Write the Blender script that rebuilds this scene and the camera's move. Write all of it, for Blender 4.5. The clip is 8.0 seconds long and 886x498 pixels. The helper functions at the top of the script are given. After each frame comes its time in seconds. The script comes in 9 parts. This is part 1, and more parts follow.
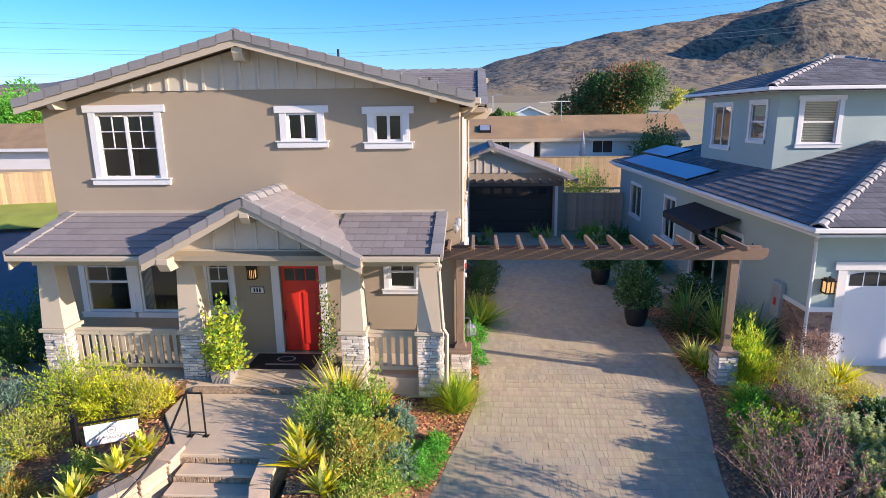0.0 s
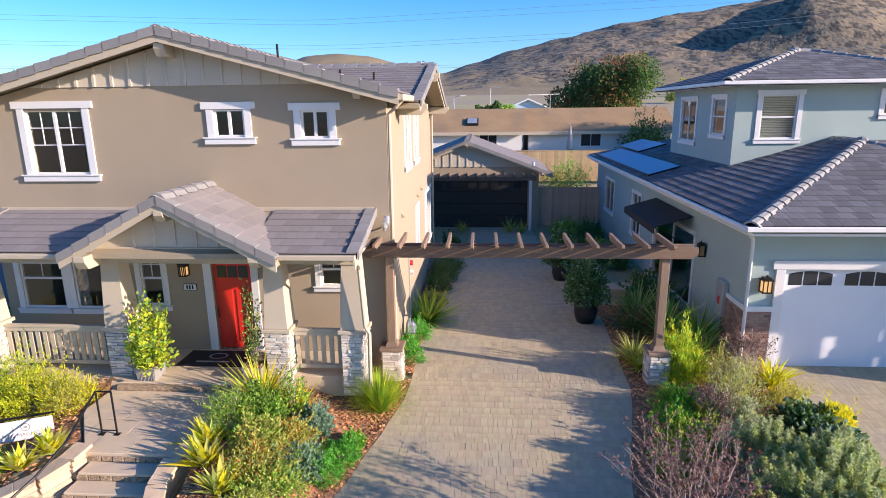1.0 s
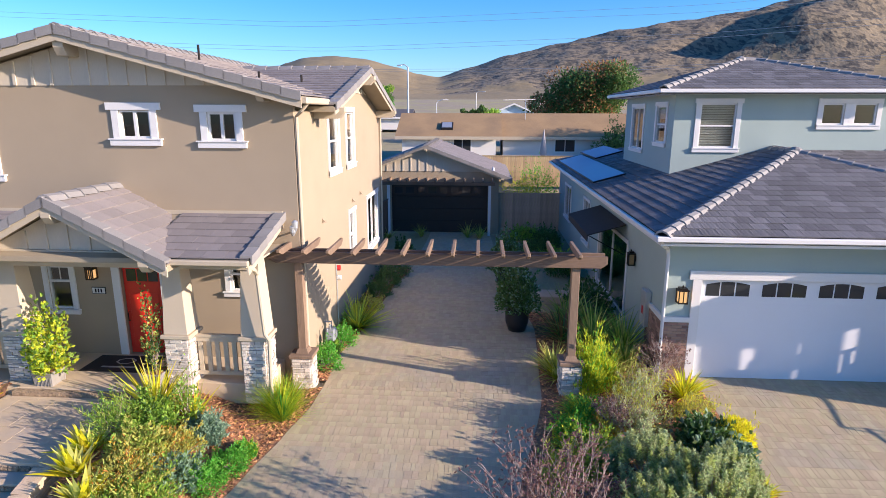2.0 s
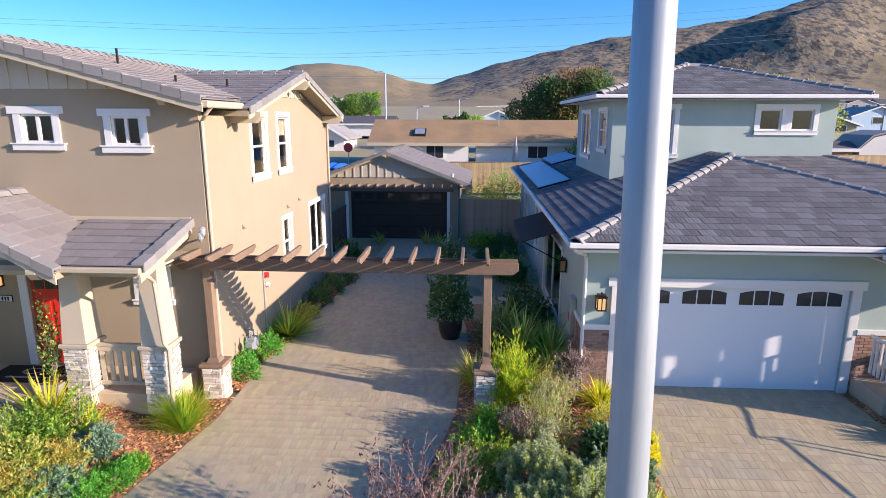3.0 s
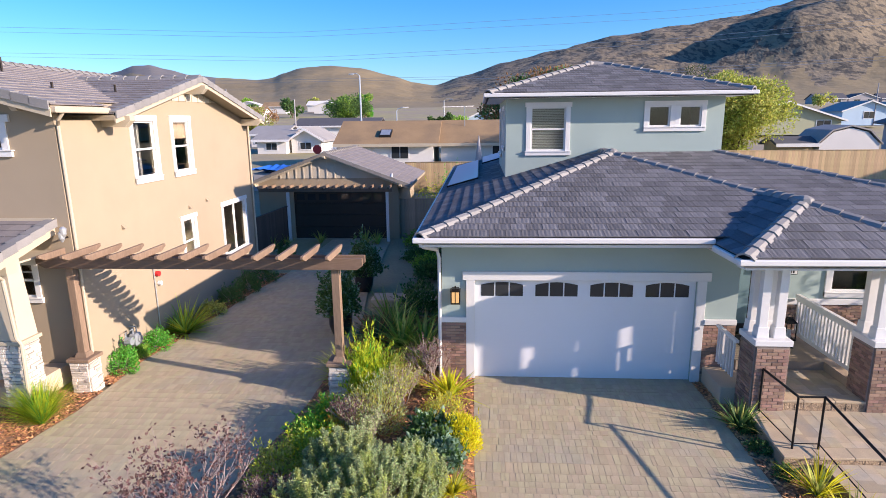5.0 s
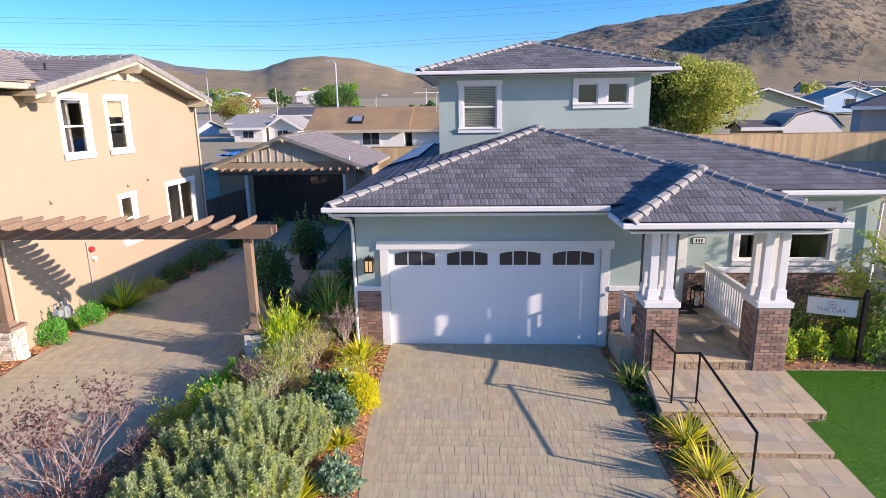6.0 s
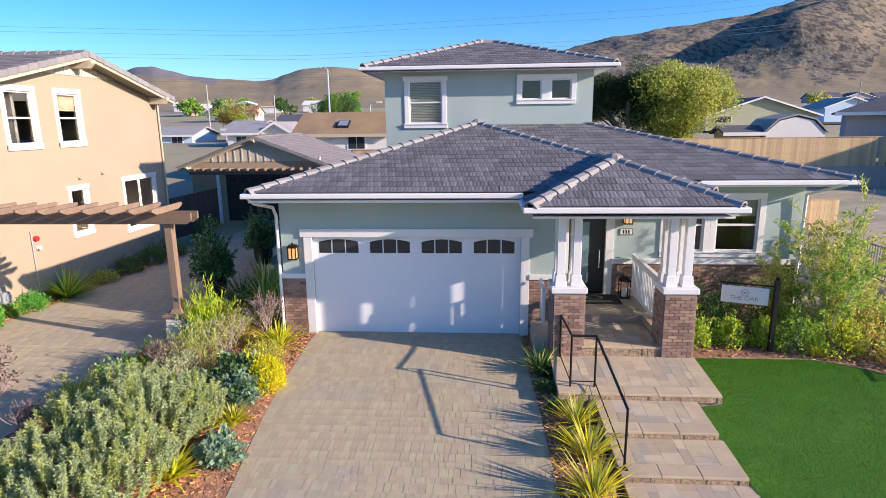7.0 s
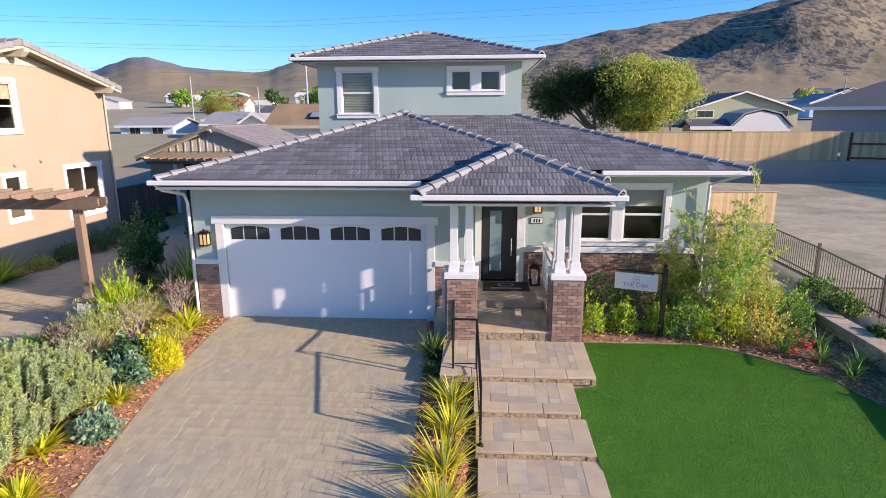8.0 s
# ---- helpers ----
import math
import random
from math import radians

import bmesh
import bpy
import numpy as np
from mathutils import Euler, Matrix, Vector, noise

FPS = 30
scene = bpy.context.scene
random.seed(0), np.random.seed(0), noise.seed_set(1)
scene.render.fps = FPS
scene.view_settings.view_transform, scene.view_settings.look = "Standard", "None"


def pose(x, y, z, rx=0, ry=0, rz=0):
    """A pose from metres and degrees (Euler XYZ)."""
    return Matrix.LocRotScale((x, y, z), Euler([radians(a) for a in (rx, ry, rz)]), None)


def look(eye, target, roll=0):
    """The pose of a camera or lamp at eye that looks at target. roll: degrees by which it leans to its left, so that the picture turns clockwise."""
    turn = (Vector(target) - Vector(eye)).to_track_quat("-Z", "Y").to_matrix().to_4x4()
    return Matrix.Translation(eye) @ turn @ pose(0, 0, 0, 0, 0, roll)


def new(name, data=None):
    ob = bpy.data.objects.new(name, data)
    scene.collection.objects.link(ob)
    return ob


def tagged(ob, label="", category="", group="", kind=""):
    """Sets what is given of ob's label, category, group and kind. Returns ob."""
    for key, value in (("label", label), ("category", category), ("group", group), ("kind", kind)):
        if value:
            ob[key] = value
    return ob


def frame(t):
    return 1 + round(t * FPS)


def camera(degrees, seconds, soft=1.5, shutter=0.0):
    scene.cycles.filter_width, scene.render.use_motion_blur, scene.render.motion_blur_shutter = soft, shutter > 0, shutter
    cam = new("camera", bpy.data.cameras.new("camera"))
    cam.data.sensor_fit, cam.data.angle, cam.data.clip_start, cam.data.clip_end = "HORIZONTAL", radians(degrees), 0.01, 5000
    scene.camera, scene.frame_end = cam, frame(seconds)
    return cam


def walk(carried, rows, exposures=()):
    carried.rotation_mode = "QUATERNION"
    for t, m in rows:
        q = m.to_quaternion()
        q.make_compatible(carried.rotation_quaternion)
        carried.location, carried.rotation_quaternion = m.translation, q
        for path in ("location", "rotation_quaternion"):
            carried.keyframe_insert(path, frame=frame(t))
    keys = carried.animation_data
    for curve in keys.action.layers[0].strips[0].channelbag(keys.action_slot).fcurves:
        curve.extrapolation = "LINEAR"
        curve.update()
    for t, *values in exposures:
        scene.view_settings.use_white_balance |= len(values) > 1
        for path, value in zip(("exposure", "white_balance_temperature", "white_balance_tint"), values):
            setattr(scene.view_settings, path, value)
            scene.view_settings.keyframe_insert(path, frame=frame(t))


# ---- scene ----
cam = camera(74.7, 8.0, soft=0.5)
PATH = [
    (0, (0.843, -1.626, 5.891), (0.731, 0.321, 5.447), -0.7),
    (0.5, (1.72, -1.494, 5.927), (1.601, 0.448, 5.465), -1.1),
    (1, (2.532, -1.391, 5.967), (2.394, 0.548, 5.497), -0.7),
    (1.5, (3.432, -1.236, 5.985), (3.297, 0.705, 5.522), -0.2),
    (3, (6.034, -0.76, 5.93), (5.933, 1.189, 5.494), 0.2),
    (3.5, (6.862, -0.662, 5.908), (6.756, 1.292, 5.496), -0.2),
    (4, (7.721, -0.665, 5.925), (7.586, 1.287, 5.514), -0.7),
    (4.5, (8.534, -0.788, 5.959), (8.399, 1.163, 5.543), -0.6),
    (6, (11.304, -1.4, 5.495), (11.196, 0.542, 5.032), -0.9),
    (6.5, (12.281, -1.497, 5.203), (12.159, 0.446, 4.745), -1.0),
    (7, (13.332, -1.535, 5.001), (13.194, 0.414, 4.572), -0.7),
    (7.5, (14.37, -1.594, 4.917), (14.234, 0.353, 4.48), -0.7),
    (8, (15.46, -1.728, 4.905), (15.334, 0.216, 4.454), -0.3),
]
walk(cam, [(t, look(eye, target, roll)) for t, eye, target, roll in PATH], [(0.0, 1.44, 6640, 18), (3.0, 1.41, 6620, 18), (8.0, 1.36, 6620, 18)])

# ---- world, sun, exposure ----
SUN_AZ, SUN_EL = (0.956, -0.293), 18.3
world = bpy.data.worlds.new("sky")
scene.world = world
world.use_nodes = True
wn = world.node_tree.nodes
sky = wn.new("ShaderNodeTexSky")
sky.sky_type = 'NISHITA'
sky.sun_disc = False
sky.sun_elevation = radians(SUN_EL)
sky.sun_rotation = math.atan2(SUN_AZ[0], SUN_AZ[1])
sky.air_density, sky.dust_density, sky.ozone_density = 1.0, 1.3, 5.5
sky.altitude = 500
tone = wn.new("ShaderNodeHueSaturation")
tone.inputs["Saturation"].default_value, tone.inputs["Value"].default_value = 1.25, 1.0
tone.inputs["Hue"].default_value = 0.505
world.node_tree.links.new(sky.outputs["Color"], tone.inputs["Color"])
world.node_tree.links.new(tone.outputs["Color"], wn["Background"].inputs["Color"])
wn["Background"].inputs["Strength"].default_value = 0.102
sun_data = bpy.data.lights.new("sun", 'SUN')
sun_data.energy, sun_data.angle, sun_data.color = 3.42, radians(0.55), (1.0, 0.845, 0.70)
sun_ob = new("sun", sun_data)
ce, se = math.cos(radians(SUN_EL)), math.sin(radians(SUN_EL))
sun_ob.matrix_world = look((60 * SUN_AZ[0] * ce, 60 * SUN_AZ[1] * ce, 60 * se), (0, 0, 0))

# ---- materials ----
rng = random.Random(7)


def mat(name, color, rough=0.8, var=0.12, scale=3.0, fine=40.0, bump=0.15, dist=0.01, metal=0.0, rnd=0.0,
        stretch=(1, 1, 1), second=None, second_scale=0.7, second_at=0.55, spec=0.5, hue=0.0, coat=0.0, soft=0.25):
    """A surface with broad and fine variation, an optional second tone in blotches, and per-piece variation."""
    m = bpy.data.materials.new(name)
    m.use_nodes = True
    nt = m.node_tree
    n, ln = nt.nodes, nt.links
    b = n["Principled BSDF"]
    b.inputs["Roughness"].default_value = rough
    b.inputs["Metallic"].default_value = metal
    b.inputs["Specular IOR Level"].default_value = spec
    b.inputs["Coat Weight"].default_value = coat
    tc = n.new("ShaderNodeTexCoord")
    mp = n.new("ShaderNodeMapping")
    mp.inputs["Scale"].default_value = stretch
    ln.new(tc.outputs["Object"], mp.inputs["Vector"])
    n1 = n.new("ShaderNodeTexNoise")
    n1.inputs["Scale"].default_value, n1.inputs["Detail"].default_value = scale, 4
    n2 = n.new("ShaderNodeTexNoise")
    n2.inputs["Scale"].default_value, n2.inputs["Detail"].default_value = fine, 5
    for k in (n1, n2):
        ln.new(mp.outputs[0], k.inputs["Vector"])
    add = n.new("ShaderNodeMath")
    add.operation = 'ADD'
    ln.new(n1.outputs[0], add.inputs[0])
    ln.new(n2.outputs[0], add.inputs[1])
    val = n.new("ShaderNodeMapRange")
    val.inputs["From Min"].default_value, val.inputs["From Max"].default_value = 0.6, 1.4
    val.inputs["To Min"].default_value, val.inputs["To Max"].default_value = 1 - var, 1 + var
    ln.new(add.outputs[0], val.inputs["Value"])
    hsv = n.new("ShaderNodeHueSaturation")
    src = None
    if second:
        mix = n.new("ShaderNodeMix")
        mix.data_type = 'RGBA'
        mix.inputs[6].default_value, mix.inputs[7].default_value = (*color, 1), (*second, 1)
        n3 = n.new("ShaderNodeTexNoise")
        n3.inputs["Scale"].default_value, n3.inputs["Detail"].default_value = second_scale, 6
        ln.new(mp.outputs[0], n3.inputs["Vector"])
        mr = n.new("ShaderNodeMapRange")
        mr.inputs["From Min"].default_value, mr.inputs["From Max"].default_value = second_at - soft / 2, second_at + soft / 2
        ln.new(n3.outputs[0], mr.inputs["Value"])
        ln.new(mr.outputs[0], mix.inputs[0])
        src = mix.outputs[2]
        ln.new(src, hsv.inputs["Color"])
    else:
        hsv.inputs["Color"].default_value = (*color, 1)
    value = val.outputs[0]
    if rnd or hue:
        info = n.new("ShaderNodeObjectInfo")
        geo = n.new("ShaderNodeNewGeometry")
        mixr = n.new("ShaderNodeMath")
        mixr.operation = 'ADD'
        ln.new(info.outputs["Random"], mixr.inputs[0])
        ln.new(geo.outputs["Random Per Island"], mixr.inputs[1])
        fr = n.new("ShaderNodeMath")
        fr.operation = 'FRACT'
        ln.new(mixr.outputs[0], fr.inputs[0])
        r2 = n.new("ShaderNodeMapRange")
        r2.inputs["To Min"].default_value, r2.inputs["To Max"].default_value = 1 - rnd, 1 + rnd
        ln.new(fr.outputs[0], r2.inputs["Value"])
        mul = n.new("ShaderNodeMath")
        mul.operation = 'MULTIPLY'
        ln.new(value, mul.inputs[0])
        ln.new(r2.outputs[0], mul.inputs[1])
        value = mul.outputs[0]
        if hue:
            m2 = n.new("ShaderNodeMath")
            m2.operation = 'MULTIPLY'
            m2.inputs[1].default_value = 7.31
            ln.new(fr.outputs[0], m2.inputs[0])
            f2 = n.new("ShaderNodeMath")
            f2.operation = 'FRACT'
            ln.new(m2.outputs[0], f2.inputs[0])
            r3 = n.new("ShaderNodeMapRange")
            r3.inputs["To Min"].default_value, r3.inputs["To Max"].default_value = 0.5 - hue, 0.5 + hue
            ln.new(f2.outputs[0], r3.inputs["Value"])
            ln.new(r3.outputs[0], hsv.inputs["Hue"])
    ln.new(value, hsv.inputs["Value"])
    ln.new(hsv.outputs[0], b.inputs["Base Color"])
    if bump:
        bp = n.new("ShaderNodeBump")
        bp.inputs["Strength"].default_value, bp.inputs["Distance"].default_value = bump, dist
        ln.new(n2.outputs[0], bp.inputs["Height"])
        ln.new(bp.outputs[0], b.inputs["Normal"])
    return m


def leaf_mat(name, color, rnd=0.35, hue=0.02, rough=0.55, trans=0.5, spec=0.3):
    m = mat(name, color, rough=rough, var=0.2, scale=2.5, fine=18, bump=0, rnd=rnd, hue=hue, spec=spec)
    nt = m.node_tree
    b = nt.nodes["Principled BSDF"]
    tr = nt.nodes.new("ShaderNodeBsdfTranslucent")
    mx = nt.nodes.new("ShaderNodeMixShader")
    mx.inputs[0].default_value = trans
    col = b.inputs["Base Color"].links[0].from_socket
    nt.links.new(col, tr.inputs["Color"])
    nt.links.new(b.outputs[0], mx.inputs[1])
    nt.links.new(tr.outputs[0], mx.inputs[2])
    nt.links.new(mx.outputs[0], nt.nodes["Material Output"].inputs["Surface"])
    return m


def glass_mat(name, tint=(0.85, 0.9, 0.9), rough=0.0):
    m = bpy.data.materials.new(name)
    m.use_nodes = True
    b = m.node_tree.nodes["Principled BSDF"]
    b.inputs["Base Color"].default_value = (*tint, 1)
    b.inputs["Roughness"].default_value = rough
    b.inputs["Transmission Weight"].default_value = 1.0
    b.inputs["IOR"].default_value = 1.5
    return m


def glow_mat(name, color, strength):
    m = bpy.data.materials.new(name)
    m.use_nodes = True
    b = m.node_tree.nodes["Principled BSDF"]
    b.inputs["Base Color"].default_value = (*[0.3 * c for c in color], 1)
    b.inputs["Emission Color"].default_value = (*color, 1)
    b.inputs["Emission Strength"].default_value = strength
    b.inputs["Roughness"].default_value = 0.3
    return m


STUCCO_TAN = mat("tan_stucco", (0.355, 0.288, 0.203), 0.9, 0.05, 1.2, 160, 0.35, 0.004, second=(0.34, 0.276, 0.194), second_scale=0.5)
STUCCO_GREEN = mat("sage_stucco", (0.338, 0.425, 0.402), 0.9, 0.05, 1.2, 160, 0.35, 0.004, second=(0.32, 0.405, 0.387), second_scale=0.5)
TRIM_TAN = mat("tan_trim", (0.47, 0.405, 0.30), 0.6, 0.06, 2, 60, 0.06)
BOARD_TAN = mat("tan_board", (0.55, 0.49, 0.39), 0.65, 0.06, 2, 50, 0.1, stretch=(1, 1, 0.2))
WHITE = mat("white_paint", (0.69, 0.69, 0.68), 0.45, 0.04, 1.5, 50, 0.05)
WHITE_DOOR = mat("white_garage_paint", (0.73, 0.74, 0.76), 0.4, 0.03, 0.8, 60, 0.08)
TILE_BROWN = mat("brown_grey_roof_tile", (0.22, 0.20, 0.195), 0.85, 0.08, 2, 45, 0.3, rnd=0.10, hue=0.006)
TILE_SLATE = mat("slate_grey_roof_tile", (0.15, 0.149, 0.156), 0.85, 0.2, 2, 45, 0.7, rnd=0.24, spec=0.2)
TILE_CAP = mat("grey_ridge_tile", (0.23, 0.225, 0.22), 0.75, 0.12, 3, 45, 0.25, rnd=0.1)
TILE_PALE = mat("light_grey_hip_tile", (0.275, 0.268, 0.255), 0.75, 0.12, 3, 45, 0.25, rnd=0.1)
COLUMN = mat("pale_tan_column_stucco", (0.50, 0.43, 0.325), 0.9, 0.05, 1.2, 160, 0.35, 0.004)
UNDER = mat("roof_underlay", (0.06, 0.06, 0.062), 0.95, 0.1)
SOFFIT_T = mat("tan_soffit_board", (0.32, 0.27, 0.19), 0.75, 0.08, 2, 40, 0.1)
GLASS = glass_mat("window_glass")
# dark base colour stands in for the dimness of unlit rooms
DARKROOM = mat("interior_painted_dim", (0.10, 0.095, 0.09), 0.9, 0.1)
BLIND = mat("pale_blind", (0.42, 0.44, 0.41), 0.7, 0.05)
CURTAIN = mat("pale_curtain", (0.5, 0.5, 0.48), 0.8, 0.08, 4, 30, 0.1, stretch=(8, 8, 0.3))
RED = mat("red_door_paint", (0.72, 0.03, 0.018), 0.4, 0.06, 2, 60, 0.05)
BLACKDOOR = mat("black_door_paint", (0.022, 0.024, 0.026), 0.35, 0.1, 2, 60, 0.05)
BLACK = mat("black_iron", (0.02, 0.02, 0.021), 0.45, 0.1, 4, 60, 0.1, metal=0.6)
BRONZE = mat("dark_bronze", (0.04, 0.032, 0.026), 0.4, 0.1, 4, 60, 0.1, metal=0.7)
AMBER = glow_mat("lit_amber_glass", (1.0, 0.60, 0.24), 0.33)
LEDGE = mat("ledge_stone", (0.62, 0.565, 0.49), 0.9, 0.22, 9, 60, 0.5, 0.012, rnd=0.3, hue=0.012, second=(0.42, 0.345, 0.26), second_scale=3)
MORTAR = mat("stone_mortar", (0.17, 0.155, 0.135), 0.95, 0.15, 5, 60, 0.3)
BRICK = mat("red_brown_brick", (0.275, 0.172, 0.128), 0.9, 0.2, 9, 70, 0.4, 0.006, rnd=0.38, hue=0.015, second=(0.18, 0.13, 0.11), second_scale=5)
BRICK_MORTAR = mat("brick_mortar", (0.25, 0.20, 0.17), 0.95, 0.12, 5, 60, 0.2)
PAVER = mat("tan_grey_paver", (0.415, 0.348, 0.222), 0.9, 0.12, 5, 60, 0.3, 0.005, rnd=0.075, hue=0.014, second=(0.36, 0.322, 0.24), second_scale=0.8)
PAVER_WALK = mat("brown_walk_paver", (0.45, 0.36, 0.235), 0.9, 0.13, 5, 60, 0.35, 0.006, rnd=0.16, hue=0.01, second=(0.36, 0.325, 0.26), second_scale=2.0)
JOINT = mat("paver_joint_sand", (0.37, 0.31, 0.215), 0.95, 0.15, 6, 80, 0.3)
CONCRETE = mat("smooth_concrete", (0.55, 0.44, 0.30), 0.85, 0.1, 2, 60, 0.15, second=(0.46, 0.385, 0.30), second_scale=1.5)
RISER = mat("rough_brown_riser_block", (0.38, 0.28, 0.18), 0.95, 0.5, 14, 45, 1.0, 0.03, rnd=0.12, second=(0.22, 0.16, 0.105), second_scale=22)
WALLBLOCK = mat("tan_retaining_block", (0.47, 0.365, 0.255), 0.92, 0.2, 6, 50, 0.5, 0.01, rnd=0.12)
CEDAR = mat("weathered_cedar", (0.225, 0.155, 0.105), 0.8, 0.22, 5, 40, 0.25, stretch=(1, 1, 0.15), rnd=0.1)
CEDAR_X = mat("cedar_beam", (0.19, 0.125, 0.085), 0.8, 0.22, 5, 40, 0.25, stretch=(0.15, 1, 1), rnd=0.12)
FENCE = mat("cedar_fence", (0.52, 0.37, 0.20), 0.85, 0.2, 4, 40, 0.2, stretch=(1, 1, 0.12), rnd=0.17, hue=0.01)
FENCE_GREY = mat("grey_weathered_fence", (0.45, 0.34, 0.25), 0.9, 0.2, 4, 40, 0.2, stretch=(1, 1, 0.12), rnd=0.15)
STEEL = mat("galvanized_pole", (0.37, 0.42, 0.46), 0.5, 0.10, 3, 30, 0.08, metal=0.3, stretch=(1, 1, 0.15), second=(0.30, 0.34, 0.37), second_scale=6)
MULCH = mat("bark_mulch", (0.33, 0.165, 0.09), 0.95, 0.4, 5, 30, 0.8, 0.03, second=(0.15, 0.085, 0.055), second_scale=9)
CHIP = mat("bark_chip", (0.52, 0.26, 0.12), 0.95, 0.2, 9, 40, 0.2, rnd=0.5, hue=0.015)
SOIL = mat("dry_earth", (0.30, 0.25, 0.17), 0.95, 0.2, 0.4, 12, 0.4, 0.02, second=(0.33, 0.30, 0.13), second_scale=0.06)
DIRT = mat("pale_bare_dirt", (0.37, 0.32, 0.21), 0.95, 0.3, 0.8, 4, 0.35, 0.05, second=(0.27, 0.255, 0.15), second_scale=0.3, second_at=0.56, soft=0.1, stretch=(0.7, 1, 1))
TURF = mat("green_turf", (0.056, 0.175, 0.009), 0.9, 0.22, 1.5, 70, 0.8, 0.02)
BLADE = leaf_mat("turf_blade", (0.08, 0.235, 0.011), 0.25, 0.012, 0.7, 0.2, 0.1)
RUBBER = mat("dark_mat", (0.018, 0.017, 0.018), 0.9, 0.2, 6, 90, 0.3)
MATPRINT = mat("grey_mat_print", (0.33, 0.32, 0.31), 0.9, 0.1)
SIGNWHITE = mat("white_sign_face", (0.66, 0.66, 0.645), 0.5, 0.03)
SIGNGREY = mat("grey_sign_ink", (0.25, 0.245, 0.245), 0.6, 0.03)
POT = mat("black_glazed_pot", (0.025, 0.022, 0.024), 0.35, 0.15, 6, 40, 0.1)
PLANTER = mat("grey_square_planter", (0.27, 0.26, 0.24), 0.7, 0.12, 5, 50, 0.2)
AWNING = mat("dark_canvas", (0.025, 0.023, 0.022), 0.9, 0.15, 8, 90, 0.2)
SOLAR = mat("solar_glass", (0.05, 0.16, 0.36), 0.3, 0.05, 1, 30, 0, coat=0.1, metal=0.0)
GALV = mat("grey_metal", (0.5, 0.53, 0.55), 0.45, 0.1, 5, 40, 0.1, metal=0.6)
REDPAINT = mat("red_tag_paint", (0.6, 0.03, 0.03), 0.5, 0.05)
BARK = mat("tree_bark", (0.13, 0.09, 0.06), 0.9, 0.25, 4, 30, 0.5, 0.02, stretch=(1, 1, 0.25))
TWIG = mat("grey_twig", (0.40, 0.33, 0.295), 0.9, 0.2, 6, 40, 0.2, rnd=0.2)
ROOF_BROWN = mat("faded_brown_shingle", (0.31, 0.205, 0.105), 0.95, 0.16, 0.7, 12, 0.3, second=(0.25, 0.17, 0.095), second_scale=0.5)
ROOF_DARK = mat("dark_far_roof", (0.085, 0.085, 0.095), 0.9, 0.15, 1, 12, 0.3)
ROOF_GREY = mat("grey_far_roof", (0.30, 0.29, 0.28), 0.9, 0.12, 1, 12, 0.2)
WALL_WHITE = mat("far_white_wall", (0.66, 0.65, 0.62), 0.9, 0.06, 0.7, 20, 0.1)
WALL_BLUE = mat("far_blue_wall", (0.42, 0.56, 0.68), 0.9, 0.06, 0.7, 20, 0.1)
WALL_OLIVE = mat("far_olive_wall", (0.36, 0.37, 0.25), 0.9, 0.06, 0.7, 20, 0.1)
WALL_GREYB = mat("far_grey_wall", (0.34, 0.33, 0.34), 0.9, 0.06, 0.7, 20, 0.1)
DOORGLASS = mat("blue_grey_door_glass", (0.16, 0.25, 0.28), 0.15, 0.1, 1, 20, 0)
DARKGLASS = mat("far_dark_pane", (0.03, 0.035, 0.04), 0.08, 0.05, 1, 20, 0)
BLUE = mat("blue_tarp", (0.02, 0.13, 0.52), 0.5, 0.1, 3, 20, 0.2)
WIRE = mat("power_wire", (0.14, 0.20, 0.28), 0.6, 0.05)

# ---- builders ----
ORIGIN = {}


def thing(name, at, label, category, group="", kind=""):
    ob = new(name)
    ob.location = at
    ob.empty_display_size = 0.2
    ORIGIN[ob] = Vector(at)
    return tagged(ob, label, category, group, kind)


def put_mesh(name, me, material, parent=None, label=""):
    """Links a mesh given in world metres under its thing, moved to the thing's own origin."""
    o = ORIGIN.get(parent, Vector((0, 0, 0)))
    me.transform(Matrix.Translation(-o))
    for m_ in (material if isinstance(material, (list, tuple)) else [material]):
        me.materials.append(m_)
    ob = new(name, me)
    if parent is not None:
        ob.parent = parent
        ORIGIN[ob] = o
    if label:
        ob["label"] = label
    return ob


def part(name, bm, material, parent=None, label="", bevel=0.0, smooth=False):
    if bevel:
        bmesh.ops.remove_doubles(bm, verts=bm.verts, dist=0.0005)
        es = [e for e in bm.edges if len(e.link_faces) == 2 and e.calc_face_angle(0) > 0.5]
        bmesh.ops.bevel(bm, geom=es, offset=bevel, segments=1, affect='EDGES', clamp_overlap=True)
    bmesh.ops.recalc_face_normals(bm, faces=bm.faces)
    if smooth:
        for f in bm.faces:
            f.smooth = True
    me = bpy.data.meshes.new(name)
    bm.to_mesh(me)
    bm.free()
    return put_mesh(name, me, material, parent, label)


def pymesh(name, verts, faces, material, parent=None, label="", smooth=False):
    me = bpy.data.meshes.new(name)
    me.from_pydata(verts, [], faces)
    if smooth:
        me.polygons.foreach_set("use_smooth", [True] * len(me.polygons))
    me.update()
    return put_mesh(name, me, material, parent, label)


class Face:
    """A wall plane: u along it, n out of it, v up."""

    def __init__(self, o, u, n, v=(0, 0, 1)):
        self.o, self.u, self.n, self.v = Vector(o), Vector(u), Vector(n), Vector(v)

    def at(self, u, n, v):
        return self.o + self.u * u + self.n * n + self.v * v


def south(y):
    return Face((0, y, 0), (1, 0, 0), (0, -1, 0))


def east(x):
    return Face((x, 0, 0), (0, 1, 0), (1, 0, 0))


